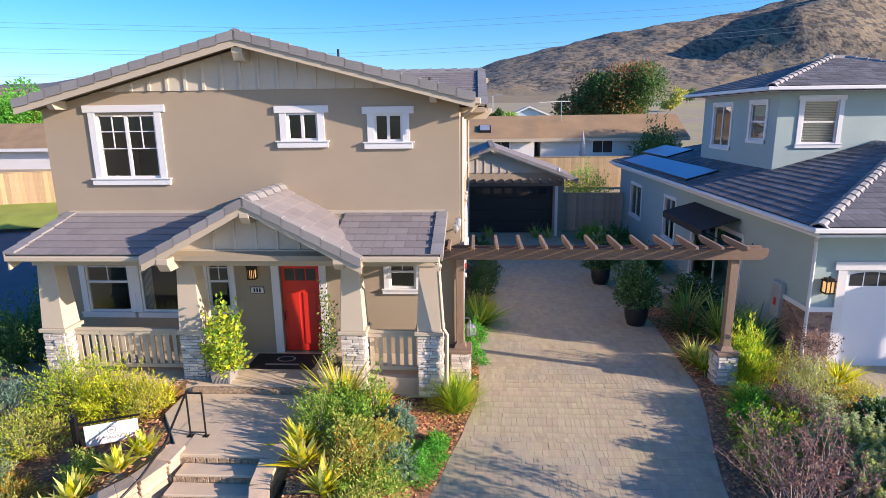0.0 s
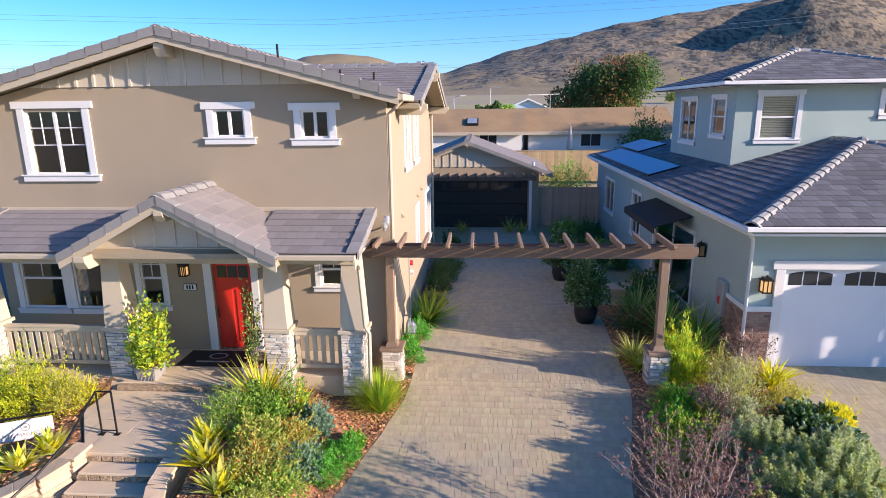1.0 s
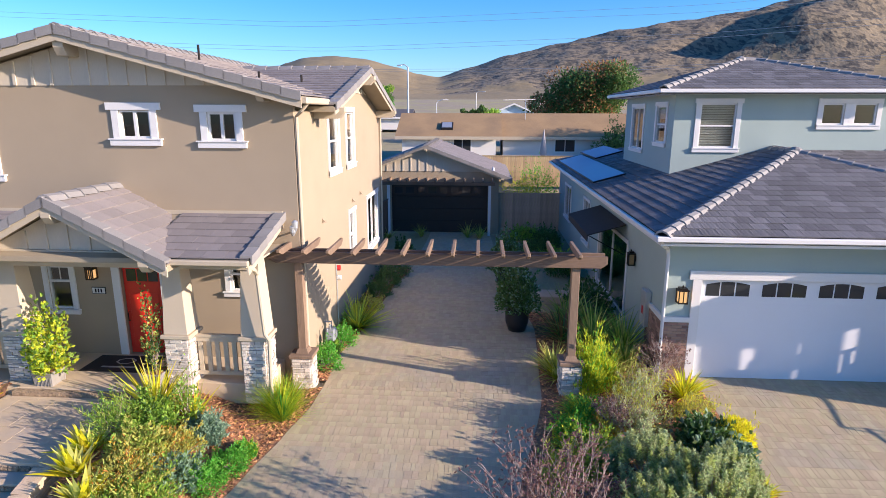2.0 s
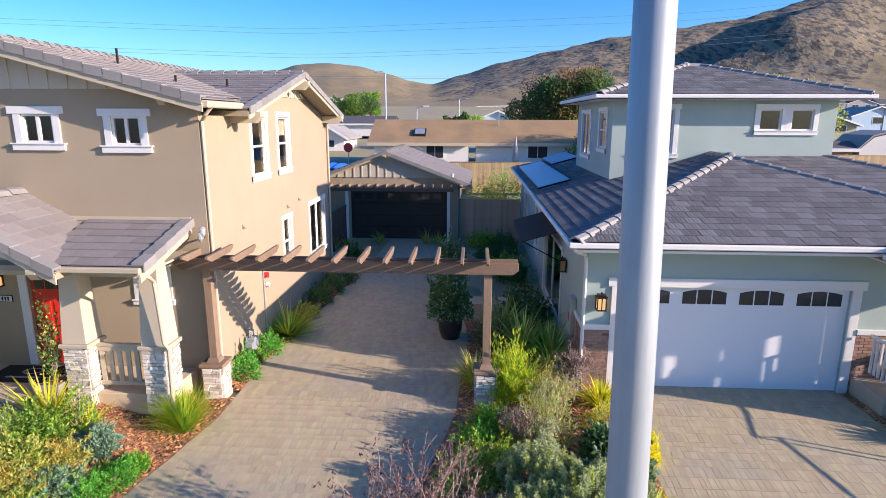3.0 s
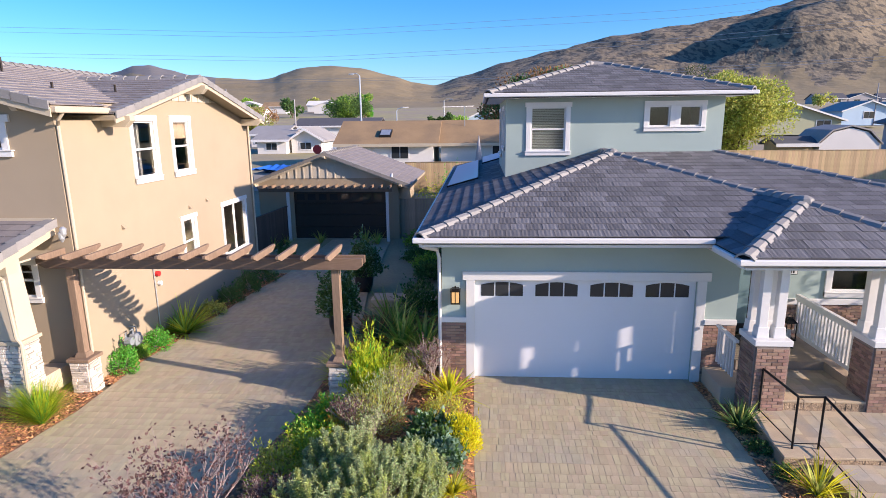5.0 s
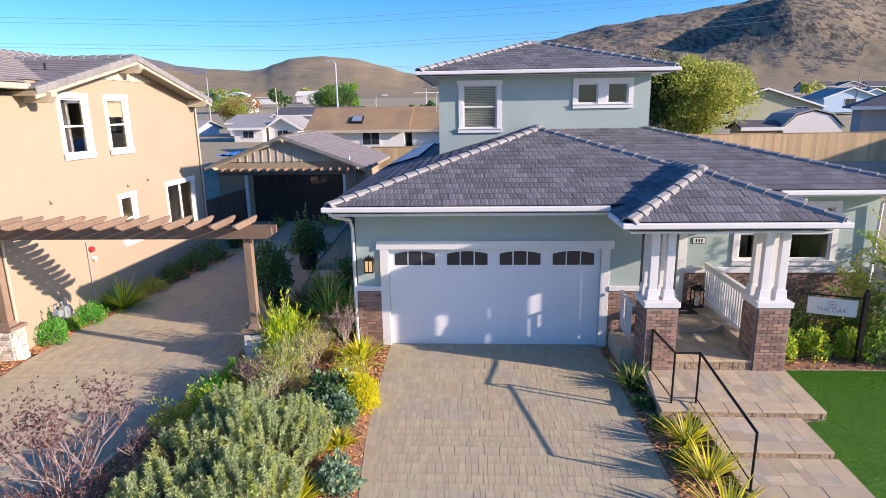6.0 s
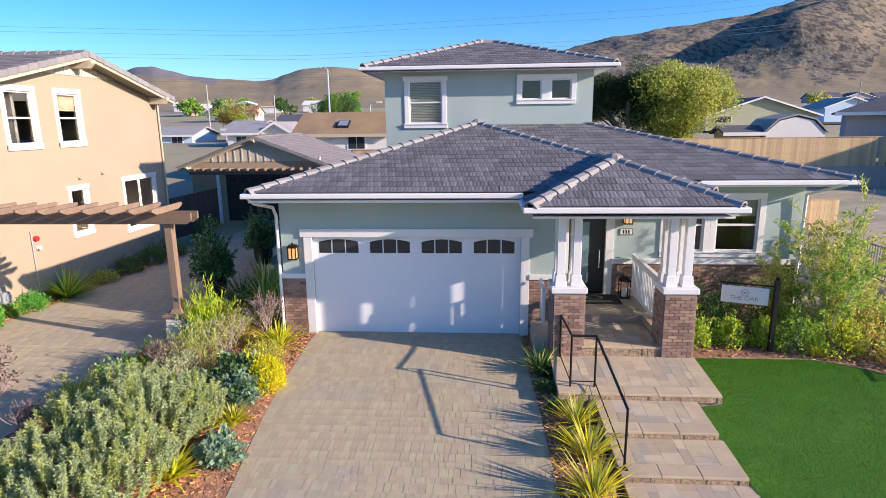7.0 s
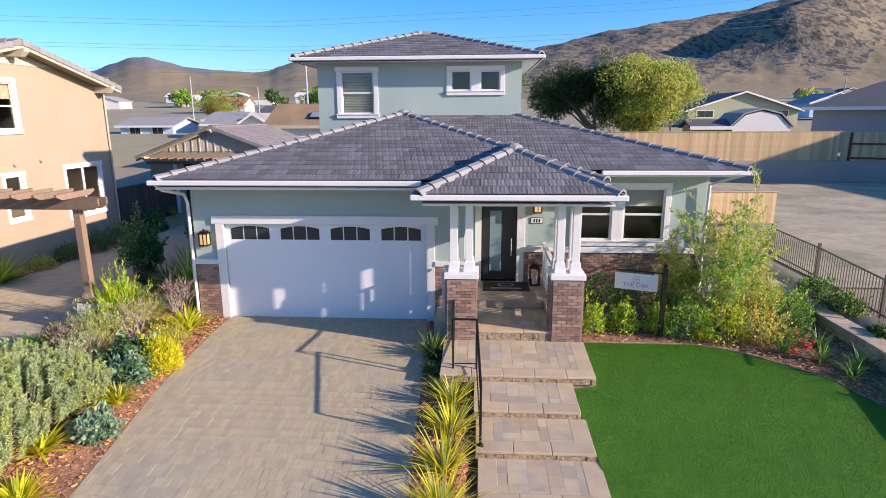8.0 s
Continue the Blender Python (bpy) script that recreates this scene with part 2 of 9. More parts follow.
def west(x):
    return Face((x, 0, 0), (0, 1, 0), (-1, 0, 0))


def hexa(bm, p):
    vs = [bm.verts.new(q) for q in p]
    for f in ((0, 1, 2, 3), (7, 6, 5, 4), (0, 4, 5, 1), (1, 5, 6, 2), (2, 6, 7, 3), (3, 7, 4, 0)):
        bm.faces.new([vs[i] for i in f])
    return vs


def box(bm, x0, x1, y0, y1, z0, z1):
    return hexa(bm, [(x0, y0, z0), (x1, y0, z0), (x1, y1, z0), (x0, y1, z0), (x0, y0, z1), (x1, y0, z1), (x1, y1, z1), (x0, y1, z1)])


def fbox(bm, F, u0, u1, n0, n1, v0, v1):
    return hexa(bm, [F.at(u, n, v) for v in (v0, v1) for u, n in ((u0, n0), (u1, n0), (u1, n1), (u0, n1))])


def taper(bm, cx, cy, a0, b0, z0, a1, b1, z1):
    return hexa(bm, [(cx - a0, cy - b0, z0), (cx + a0, cy - b0, z0), (cx + a0, cy + b0, z0), (cx - a0, cy + b0, z0),
                     (cx - a1, cy - b1, z1), (cx + a1, cy - b1, z1), (cx + a1, cy + b1, z1), (cx - a1, cy + b1, z1)])


def prism(bm, pts, vec):
    """A polygon pushed along vec into a solid."""
    vec = Vector(vec)
    a = [bm.verts.new(p) for p in pts]
    b = [bm.verts.new(Vector(p) + vec) for p in pts]
    bm.faces.new(a)
    bm.faces.new(b[::-1])
    k = len(a)
    for i in range(k):
        bm.faces.new((a[i], b[i], b[(i + 1) % k], a[(i + 1) % k]))


def bar(bm, p, q, w, h=None, up=(0, 0, 1)):
    """A square bar from p to q."""
    p, q = Vector(p), Vector(q)
    h = w if h is None else h
    d = (q - p).normalized()
    up = Vector(up)
    if abs(d.dot(up)) > 0.98:
        up = Vector((0, 1, 0))
    s = d.cross(up).normalized() * (w / 2)
    t = s.cross(d).normalized() * (h / 2)
    hexa(bm, [p - s - t, p + s - t, p + s + t, p - s + t, q - s - t, q + s - t, q + s + t, q - s + t])


def tube(bm, pts, r, seg=8, r_end=None, caps=True):
    """A round pipe through points."""
    pts = [Vector(p) for p in pts]
    rings = []
    for i, p in enumerate(pts):
        d = (pts[min(i + 1, len(pts) - 1)] - pts[max(i - 1, 0)]).normalized()
        a = Vector((0, 0, 1)) if abs(d.z) < 0.9 else Vector((0, 1, 0))
        s = d.cross(a).normalized()
        t = s.cross(d).normalized()
        rr = r if r_end is None else r + (r_end - r) * i / (len(pts) - 1)
        rings.append([bm.verts.new(p + (s * math.cos(2 * math.pi * k / seg) + t * math.sin(2 * math.pi * k / seg)) * rr) for k in range(seg)])
    for a, b in zip(rings, rings[1:]):
        for k in range(seg):
            bm.faces.new((a[k], a[(k + 1) % seg], b[(k + 1) % seg], b[k]))
    if caps:
        bm.faces.new(rings[0][::-1])
        bm.faces.new(rings[-1])


def lathe(bm, cx, cy, prof, seg=20):
    """A turned shape: prof is a list of (radius, z)."""
    rings = [[bm.verts.new((cx + r * math.cos(2 * math.pi * k / seg), cy + r * math.sin(2 * math.pi * k / seg), z)) for k in range(seg)] for r, z in prof]
    for a, b in zip(rings, rings[1:]):
        for k in range(seg):
            bm.faces.new((a[k], a[(k + 1) % seg], b[(k + 1) % seg], b[k]))
    bm.faces.new(rings[0][::-1])
    bm.faces.new(rings[-1])


def wall(bm, F, u0, u1, v0, v1, thick, holes=()):
    """A wall with openings cut through it: outer face at n = 0."""
    us = sorted({u0, u1, *[h[0] for h in holes], *[h[1] for h in holes]})
    vs = sorted({v0, v1, *[h[2] for h in holes], *[h[3] for h in holes]})
    us, vs = [u for u in us if u0 <= u <= u1], [v for v in vs if v0 <= v <= v1]

    def solid(i, j):
        if not (0 <= i < len(us) - 1 and 0 <= j < len(vs) - 1):
            return False
        cu, cv = (us[i] + us[i + 1]) / 2, (vs[j] + vs[j + 1]) / 2
        return not any(h[0] < cu < h[1] and h[2] < cv < h[3] for h in holes)

    def quad(*p):
        bm.faces.new([bm.verts.new(q) for q in p])

    for i in range(len(us) - 1):
        for j in range(len(vs) - 1):
            if not solid(i, j):
                continue
            a, b, c, d = us[i], us[i + 1], vs[j], vs[j + 1]
            quad(F.at(a, 0, c), F.at(b, 0, c), F.at(b, 0, d), F.at(a, 0, d))
            quad(F.at(a, -thick, c), F.at(a, -thick, d), F.at(b, -thick, d), F.at(b, -thick, c))
            for (di, dj), (p, q) in {(-1, 0): ((a, c), (a, d)), (1, 0): ((b, d), (b, c)), (0, -1): ((b, c), (a, c)), (0, 1): ((a, d), (b, d))}.items():
                if not solid(i + di, j + dj):
                    quad(F.at(p[0], 0, p[1]), F.at(q[0], 0, q[1]), F.at(q[0], -thick, q[1]), F.at(p[0], -thick, p[1]))
    bmesh.ops.remove_doubles(bm, verts=bm.verts, dist=0.0005)


def window(house, F, u0, u1, v0, v1, style="hung", label="", tw=0.11, horn=0.06, grid=(0, 0), blind="", sill=True, frame_mat=None):
    """A window whose outer casing spans u0..u1, v0..v1. Returns the opening to cut."""
    fm = frame_mat or WHITE
    a, b, c, d = u0 + tw, u1 - tw, v0 + tw, v1 - tw
    bm = bmesh.new()
    s = 0.045
    for q in ((a, a + s, c, d), (b - s, b, c, d), (a + s, b - s, c, c + s), (a + s, b - s, d - s, d)):
        fbox(bm, F, q[0], q[1], -0.07, -0.01, q[2], q[3])
    mu, mv = (a + b) / 2, (c + d) / 2
    if style in ("slider", "pair"):
        fbox(bm, F, mu - 0.03, mu + 0.03, -0.065, -0.005, c + s, d - s)
    if style == "hung":
        fbox(bm, F, a + s, b - s, -0.065, -0.005, mv - 0.025, mv + 0.025)
    w = part("window", bm, fm, house, label or "white-cased window")
    for q in ((u0, a), (b, u1)):
        bm = bmesh.new()
        fbox(bm, F, q[0], q[1], 0.0, 0.035, v0 + 0.02, d)
        part("side_casing", bm, fm, w, bevel=0.004)
    bm = bmesh.new()
    fbox(bm, F, u0 - horn, u1 + horn, 0.0, 0.05, d, v1)
    part("head_casing", bm, fm, w, bevel=0.004)
    if sill:
        bm = bmesh.new()
        fbox(bm, F, u0 - horn * 0.7, u1 + horn * 0.7, 0.0, 0.06, v0, c - 0.03)
        fbox(bm, F, u0 - horn, u1 + horn, 0.0, 0.085, c - 0.03, c)
        part("window_sill", bm, fm, w, bevel=0.004)
    gu, gv = grid
    if gu or gv:
        bm = bmesh.new()
        spans = [(a + s, mu - 0.03), (mu + 0.03, b - s)] if style == "slider" else [(a + s, b - s)]
        low = mv + 0.025 if style == "hung" else c + s + (d - c) * 0.42
        for p, q in spans:
            for i in range(1, gu + 1):
                x = p + (q - p) * i / (gu + 1)
                fbox(bm, F, x - 0.011, x + 0.011, -0.045, -0.028, low, d - s)
            for j in range(1, gv + 1):
                z = low + (d - s - low) * j / (gv + 1) if style == "hung" else low + (d - s - low) * (j - 1) / gv
                fbox(bm, F, p, q, -0.0445, -0.0275, z - 0.011, z + 0.011)
        part("glazing_bar", bm, fm, w)
    panes = {"slider": [(a + s, mu - 0.03, c + s, d - s), (mu + 0.03, b - s, c + s, d - s)],
             "hung": [(a + s, b - s, c + s, mv - 0.025), (a + s, b - s, mv + 0.025, d - s)]}.get(style, [(a + s, b - s, c + s, d - s)])
    for q in panes:
        bm = bmesh.new()
        fbox(bm, F, q[0], q[1], -0.040, -0.034, q[2], q[3])
        p = part("pane", bm, GLASS, w)
        p.visible_shadow = False
    if blind:
        bm = bmesh.new()
        if blind == "slats":
            z = c + 0.05
            while z < d - 0.05:
                prism(bm, [F.at(a, -0.13, z), F.at(a, -0.10, z + 0.035), F.at(a, -0.098, z + 0.033), F.at(a, -0.128, z - 0.003)], F.u * (b - a))
                z += 0.05
        elif blind == "curtain":
            k = 14
            for i in range(k):
                x = a + (b - a) * 0.2 * i / k
                fbox(bm, F, x, x + (b - a) * 0.2 / k * 0.8, -0.16 - 0.02 * (i % 2), -0.13 - 0.02 * (i % 2), c, d)
        elif blind in ("shade", "wood"):
            fbox(bm, F, a, b, -0.115, -0.105, mv + (d - mv) * 0.3, d)
        part("blind", bm, {"curtain": CURTAIN, "wood": CEDAR}.get(blind, BLIND), w, "blind behind the glass")
    return (a, b, c, d)


def tile_rows(poly, exposure=0.36, width=0.33, seed=1, stagger=0.5):
    """Cuts a roof slope into courses of tiles; yields (u, v, width, lift) in the slope's own plane. poly is convex, in (u, v)."""
    r = random.Random(seed)
    vmax = max(p[1] for p in poly)
    i = 0
    while i * exposure < vmax - 0.05:
        vm = i * exposure + exposure * 0.5
        xs = []
        for (a, b), (c, d) in zip(poly, poly[1:] + poly[:1]):
            if (b - vm) * (d - vm) < 0:
                xs.append(a + (c - a) * (vm - b) / (d - b))
        if len(xs) >= 2:
            lo, hi = min(xs), max(xs)
            u = lo - (width * stagger if i % 2 else 0.0)
            while u < hi:
                a, b = max(u, lo), min(u + width, hi)
                if b - a > 0.06:
                    yield a, i * exposure, b - a, r.uniform(-0.002, 0.002)
                u += width
        i += 1


def tile_verts(length=0.36, width=1.0, th=0.022):
    lo, hi = 0.016, 0.016 - 0.075 * length
    return [(0, 0, lo), (width, 0, lo), (width, length, hi), (0, length, hi),
            (0, 0, lo + th), (width, 0, lo + th), (width, length, hi + th), (0, length, hi + th)]


TILE_FACES = [(4, 5, 6, 7), (0, 1, 5, 4), (1, 2, 6, 5), (3, 0, 4, 7)]
FLUTES = (0.0, 0.005, 0.001, 0.008, 0.002, 0.004, 0.0, 0.007, 0.002)


def fluted_tile(length=0.36, width=1.0, th=0.03):
    """A split-faced shake tile: grooves run down the slope across its face."""
    lo, hi = 0.016, 0.016 - 0.05 * length
    n_ = len(FLUTES)
    vs = [(width * i / (n_ - 1), 0, lo) for i in range(n_)]
    vs += [(width * i / (n_ - 1), 0, lo + th - g) for i, g in enumerate(FLUTES)]
    vs += [(width * i / (n_ - 1), length, hi + th - g) for i, g in enumerate(FLUTES)]
    fs = [(i, i + 1, n_ + i + 1, n_ + i) for i in range(n_ - 1)]
    fs += [(n_ + i, n_ + i + 1, 2 * n_ + i + 1, 2 * n_ + i) for i in range(n_ - 1)]
    fs += [(0, n_, 2 * n_), (n_ - 1, 3 * n_ - 1, 2 * n_ - 1)]
    return vs, fs


TILE_MESHES = {}


def tile_slope(roof, O, U, V, poly, material, exposure=0.33, width=0.30, single=False, seed=1, name="roof_tile", fluted=False):
    """Tiles on one slope: single pieces, or joined into one part."""
    O, U, V = Vector(O), Vector(U).normalized(), Vector(V).normalized()
    N = U.cross(V).normalized()
    if N.z < 0:
        N = -N
    basis = Matrix((U, V, N)).transposed()
    verts, faces, count = [], [], 0
    for u, v, w, dz in tile_rows(poly, exposure, width, seed=seed):
        count += 1
        if single and count <= 300:
            if material not in TILE_MESHES:
                me = bpy.data.meshes.new("roof_tile")
                me.from_pydata(*((fluted_tile()[0], [], fluted_tile()[1]) if fluted else (tile_verts(), [], TILE_FACES)))
                me.materials.append(material)
                TILE_MESHES[material] = me
            ob = new(name, TILE_MESHES[material])
            ob.parent = roof
            loc = O + U * (u + 0.003) + V * v + N * dz - ORIGIN[roof]
            ob.matrix_basis = Matrix.Translation(loc) @ basis.to_4x4() @ Matrix.Diagonal((w - 0.006, (exposure + 0.07) / 0.36, 1, 1))
        else:
            k = len(verts)
            pts_, fs_ = fluted_tile(exposure + 0.07, w - 0.006) if fluted else (tile_verts(exposure + 0.07, w - 0.006), TILE_FACES)
            for p in pts_:
                verts.append(O + U * (u + 0.003 + p[0]) + V * (v + p[1]) + N * (p[2] + dz))
            faces += [tuple(k + j for j in f) for f in fs_]
    if verts:
        ob = pymesh("roof_tiles", verts, faces, material, roof)
        ob["kind"] = "stuff"


def cap_line(roof, p, q, material, step=0.36, w=0.17, name="ridge_tile", drop=0.09):
    """Overlapping angular cap tiles along a hip or ridge."""
    p, q = Vector(p), Vector(q)
    L = (q - p).length
    d = (q - p) / L
    s = d.cross(Vector((0, 0, 1))).normalized()
    t = s.cross(d).normalized()
    me = None
    k = max(1, int(L / step))
    st = L / k
    key = (material, round(st, 2), w)
    if key not in TILE_MESHES:
        me = bpy.data.meshes.new("ridge_tile")
        prof = [(-w, -drop), (-w * 0.55, 0.005), (0, 0.035), (w * 0.55, 0.005), (w, -drop)]
        vs = []
        for x, sc, up in ((0, 1.0, 0.03), (st * 1.12, 0.88, 0.0)):
            vs += [(x, a * sc, b + up) for a, b in prof]
        for x, sc, up in ((0, 1.0, 0.0),):
            vs += [(x, a * sc * 0.9, b - 0.01) for a, b in prof]
        fs = [(i, i + 1, 6 + i, 5 + i) for i in range(4)] + [(i, 10 + i, 11 + i, i + 1) for i in range(4)]
        me.from_pydata(vs, [], fs)
        me.materials.append(material)
        TILE_MESHES[key] = me
    me = TILE_MESHES[key]
    basis = Matrix((d, s, t)).transposed().to_4x4()
    for i in range(k):
        ob = new(name, me)
        ob.parent = roof
        ob.matrix_basis = Matrix.Translation(p + d * (st * i) - ORIGIN[roof]) @ basis


def apex_cap(roof, p, material, r=0.2):
    """A mortared cap where hips meet a ridge."""
    bm_ = bmesh.new()
    lathe(bm_, p[0], p[1], [(r, p[2] - 0.05), (r * 0.85, p[2] + 0.05), (r * 0.45, p[2] + 0.10), (0.02, p[2] + 0.115)], 9)
    part("apex_cap", bm_, material, roof)


# ---- ground ----
def smooth(a, b, x):
    t = min(1.0, max(0.0, (x - a) / (b - a)))
    return t * t * (3 - 2 * t)


def grade(x, y):
    """Height of the finished ground: falls to the street, rises behind the houses."""
    z = -0.08 * (10.6 - y) if y < 10.6 else 0.0
    z = max(z, -0.85)
    z += 2.1 * smooth(31, 44, y) + 0.7 * smooth(44, 75, y) + 11.6 * smooth(75, 400, y)
    return z


def mound(x, y):
    """Raised planting ground in front of the tan house, and the banked lot beside the green house."""
    top = 0.40 * smooth(4.9, 6.9, y) - 0.46 * smooth(6.0, 4.9, y) - 0.06 * smooth(7.4, 8.8, y)
    m_ = (top - grade(x, y)) * smooth(4.6, 5.4, y) * smooth(11.5, 10.5, y) * smooth(0.35, -1.7, x) * (smooth(-2.5, -2.1, x) if y < 9.2 else 1.0) if x > -2.5 else 0.0
    m_ += (top - grade(x, y)) * smooth(4.6, 5.4, y) * smooth(9.6, 9.0, y) * smooth(-4.2, -4.55, x) * smooth(-6.1, -5.0, x)
    m_ += 0.42 * smooth(6.2, 8.6, y) * smooth(11.5, 10.5, y) * smooth(-5.0, -6.0, x)
    m_ += 0.42 * smooth(9.0, 9.2, y) * smooth(11.5, 10.5, y) * smooth(-6.0, -5.0, x) * smooth(-2.1, -2.5, x)
    m_ += 0.45 * smooth(23.5, 24.2, x) * smooth(3, 7, y) * smooth(44, 36, y)
    m_ -= 2.1 * smooth(31, 44, y) * smooth(23.5, 24.2, x) * (1.0 if y < 39.95 else 0.0)
    m_ += (0.038 * min(y, 12.0) - 0.275) * smooth(17.4, 17.8, x) * smooth(2, 4, y) * smooth(23.8, 23.2, x) * smooth(14, 13, y)
    m_ += 0.12 * smooth(5.6, 6.6, x) * smooth(9.4, 8.6, x) * smooth(12, 9, y) * smooth(4, 6, y)
    m_ -= 0.36 * smooth(15.2, 15.5, x) * smooth(17.5, 17.2, x) * smooth(9.0, 7.6, y) * smooth(2.0, 4.0, y)
    return m_


xs = [-1500, -700, -300, -150, -80, -45, -30, -22] + [-18 + 0.5 * i for i in range(0, 101)] + [36, 42, 50, 65, 90, 150, 300, 700, 1500]
ys = [-300, -120, -50, -25, -14, -8] + [-5 + 0.5 * i for i in range(0, 81)] + [37, 39, 39.9, 40.0, 41, 43, 46, 50, 56, 64, 75, 95, 130, 180, 250, 320, 400]
gv = [(x, y, grade(x, y) + mound(x, y) - 0.05) for y in ys for x in xs]
nx = len(xs)
gf = [(j * nx + i, j * nx + i + 1, (j + 1) * nx + i + 1, (j + 1) * nx + i) for j in range(len(ys) - 1) for i in range(nx - 1)]
ground = pymesh("ground", gv, gf, SOIL, smooth=True)
tagged(ground, "dry tan earth with patches of grass", "ground", kind="structure")

# hills: rolling ridges round the valley
SKYLINE = [(-1150, 66), (-760, 70), (-660, 81), (-622, 93), (-590, 102), (-562, 103), (-530, 95), (-495, 86), (-437, 80), (-375, 76), (-350, 79), (-330, 86),
           (-298, 94), (-248, 97), (-200, 92), (-145, 79), (-108, 68), (-74, 63), (-23, 78), (45, 98), (132, 117), (228, 136), (318, 149), (408, 161), (463, 174),
           (505, 188), (600, 220), (760, 255), (1150, 275)]


def ridge(a):
    """Skyline height at 1000 m, against the bearing a in metres across at 1000 m."""
    for (p, u), (q, v) in zip(SKYLINE, SKYLINE[1:]):
        if a <= q:
            t = max(0.0, (a - p) / (q - p))
            return u + (v - u) * (0.5 * t + 0.5 * t * t * (3 - 2 * t))
    return SKYLINE[-1][1]


def spur(x, y):
    """A steep rib that runs up the large hill and shades the gully behind it."""
    u = (x - 245) * 0.86 + (y - 680) * 0.51
    v = -(x - 245) * 0.51 + (y - 680) * 0.86
    v += 22
    side = math.exp(-(v / (75 if v < 0 else 16)) ** 2) * smooth(-20, 120, u) * smooth(560, 360, u)
    gully = math.exp(-((v - 72) / 52) ** 2) * smooth(-20, 120, u) * smooth(620, 480, u)
    return 36 * side - 24 * gully, gully


def hill_z(x, y):
    a = 1000 * (x - 8) / y
    s = (y - 400) / 600
    n_ = noise.fractal(Vector((x / 160, y / 160, 3.1)), 0.9, 2.1, 5)
    n2_ = noise.fractal(Vector((x / 26, y / 40, 8.7)), 0.8, 2.2, 4)
    h = 35 + (ridge(a) - 35) * smooth(0.02, 1.0, s) ** 0.85
    rib, gully = spur(x, y)
    rough = smooth(0.1, 0.5, s) * smooth(1.02, 0.75, s) * (1 - 0.8 * gully)
    craggy = smooth(-60, 160, a)
    return y / 1000 * h + (3.5 + 4 * craggy) * n_ * rough + (0.8 + 1.9 * craggy) * n2_ * smooth(0.1, 0.4, s) * (1 - 0.8 * gully) + rib * smooth(1.0, 0.85, s)


hx = [-1150 + 6.4 * i for i in range(360)]
hy = [400 + 7.5 * i for i in range(81)] + [1040, 1120]
hv = []
for j, y in enumerate(hy):
    for x in hx:
        hv.append((x * y / 1000, y, hill_z(x * y / 1000, y) if y <= 1000 else hill_z(x * 1.0, 1000) - (y - 1000) * 0.9 - 8))
nh = len(hx)
hf = [(j * nh + i, j * nh + i + 1, (j + 1) * nh + i + 1, (j + 1) * nh + i) for j in range(len(hy) - 1) for i in range(nh - 1)]
HILL = mat("dry_grass_hill", (0.245, 0.19, 0.10), 0.95, 0.16, 0.012, 0.2, 0.5, 1.5, second=(0.205, 0.165, 0.092), second_scale=0.03, soft=0.35, stretch=(0.7, 0.6, 1.4))
HILL_ROCK = mat("rocky_scrub_hill", (0.205, 0.165, 0.105), 0.95, 0.2, 0.03, 0.35, 0.7, 2.0, second=(0.07, 0.062, 0.047), second_scale=0.2, second_at=0.53, soft=0.07, stretch=(0.6, 0.42, 0.6))
# the farthest peak has distance haze mixed into its base colour as grey
HILL_FAR = mat("haze_greyed_distant_hill", (0.155, 0.145, 0.14), 0.95, 0.15, 0.02, 0.3, 0.4, 1.5)
hill = pymesh("hill_backdrop", hv, hf, [HILL, HILL_ROCK, HILL_FAR], smooth=True)


def rocky(k):
    a, row = hx[k % (nh - 1)], k // (nh - 1)
    if a < -440 and row > 56 + 5 * math.sin(a * 0.06):
        return 2
    return 1 if a > -40 + 30 * math.sin(row * 0.5) and row > 24 + 6 * math.sin(a * 0.03) + 3 * math.sin(a * 0.11) else 0


hill.data.polygons.foreach_set("material_index", [rocky(k) for k in range(len(hf))])
tagged(hill, "dry brown grassy hills with dark scrub and rock", "hill", kind="structure")


# ---- paving ----
def paver_mesh(name, a, b, h, material):
    me = bpy.data.meshes.new(name)
    c = 0.002
    vs = [(0, 0, 0), (a, 0, 0), (a, b, 0), (0, b, 0), (c, c, h), (a - c, c, h), (a - c, b - c, h), (c, b - c, h)]
    me.from_pydata(vs, [], [(4, 5, 6, 7), (0, 1, 5, 4), (1, 2, 6, 5), (2, 3, 7, 6), (3, 0, 4, 7)])
    me.materials.append(material)
    return me


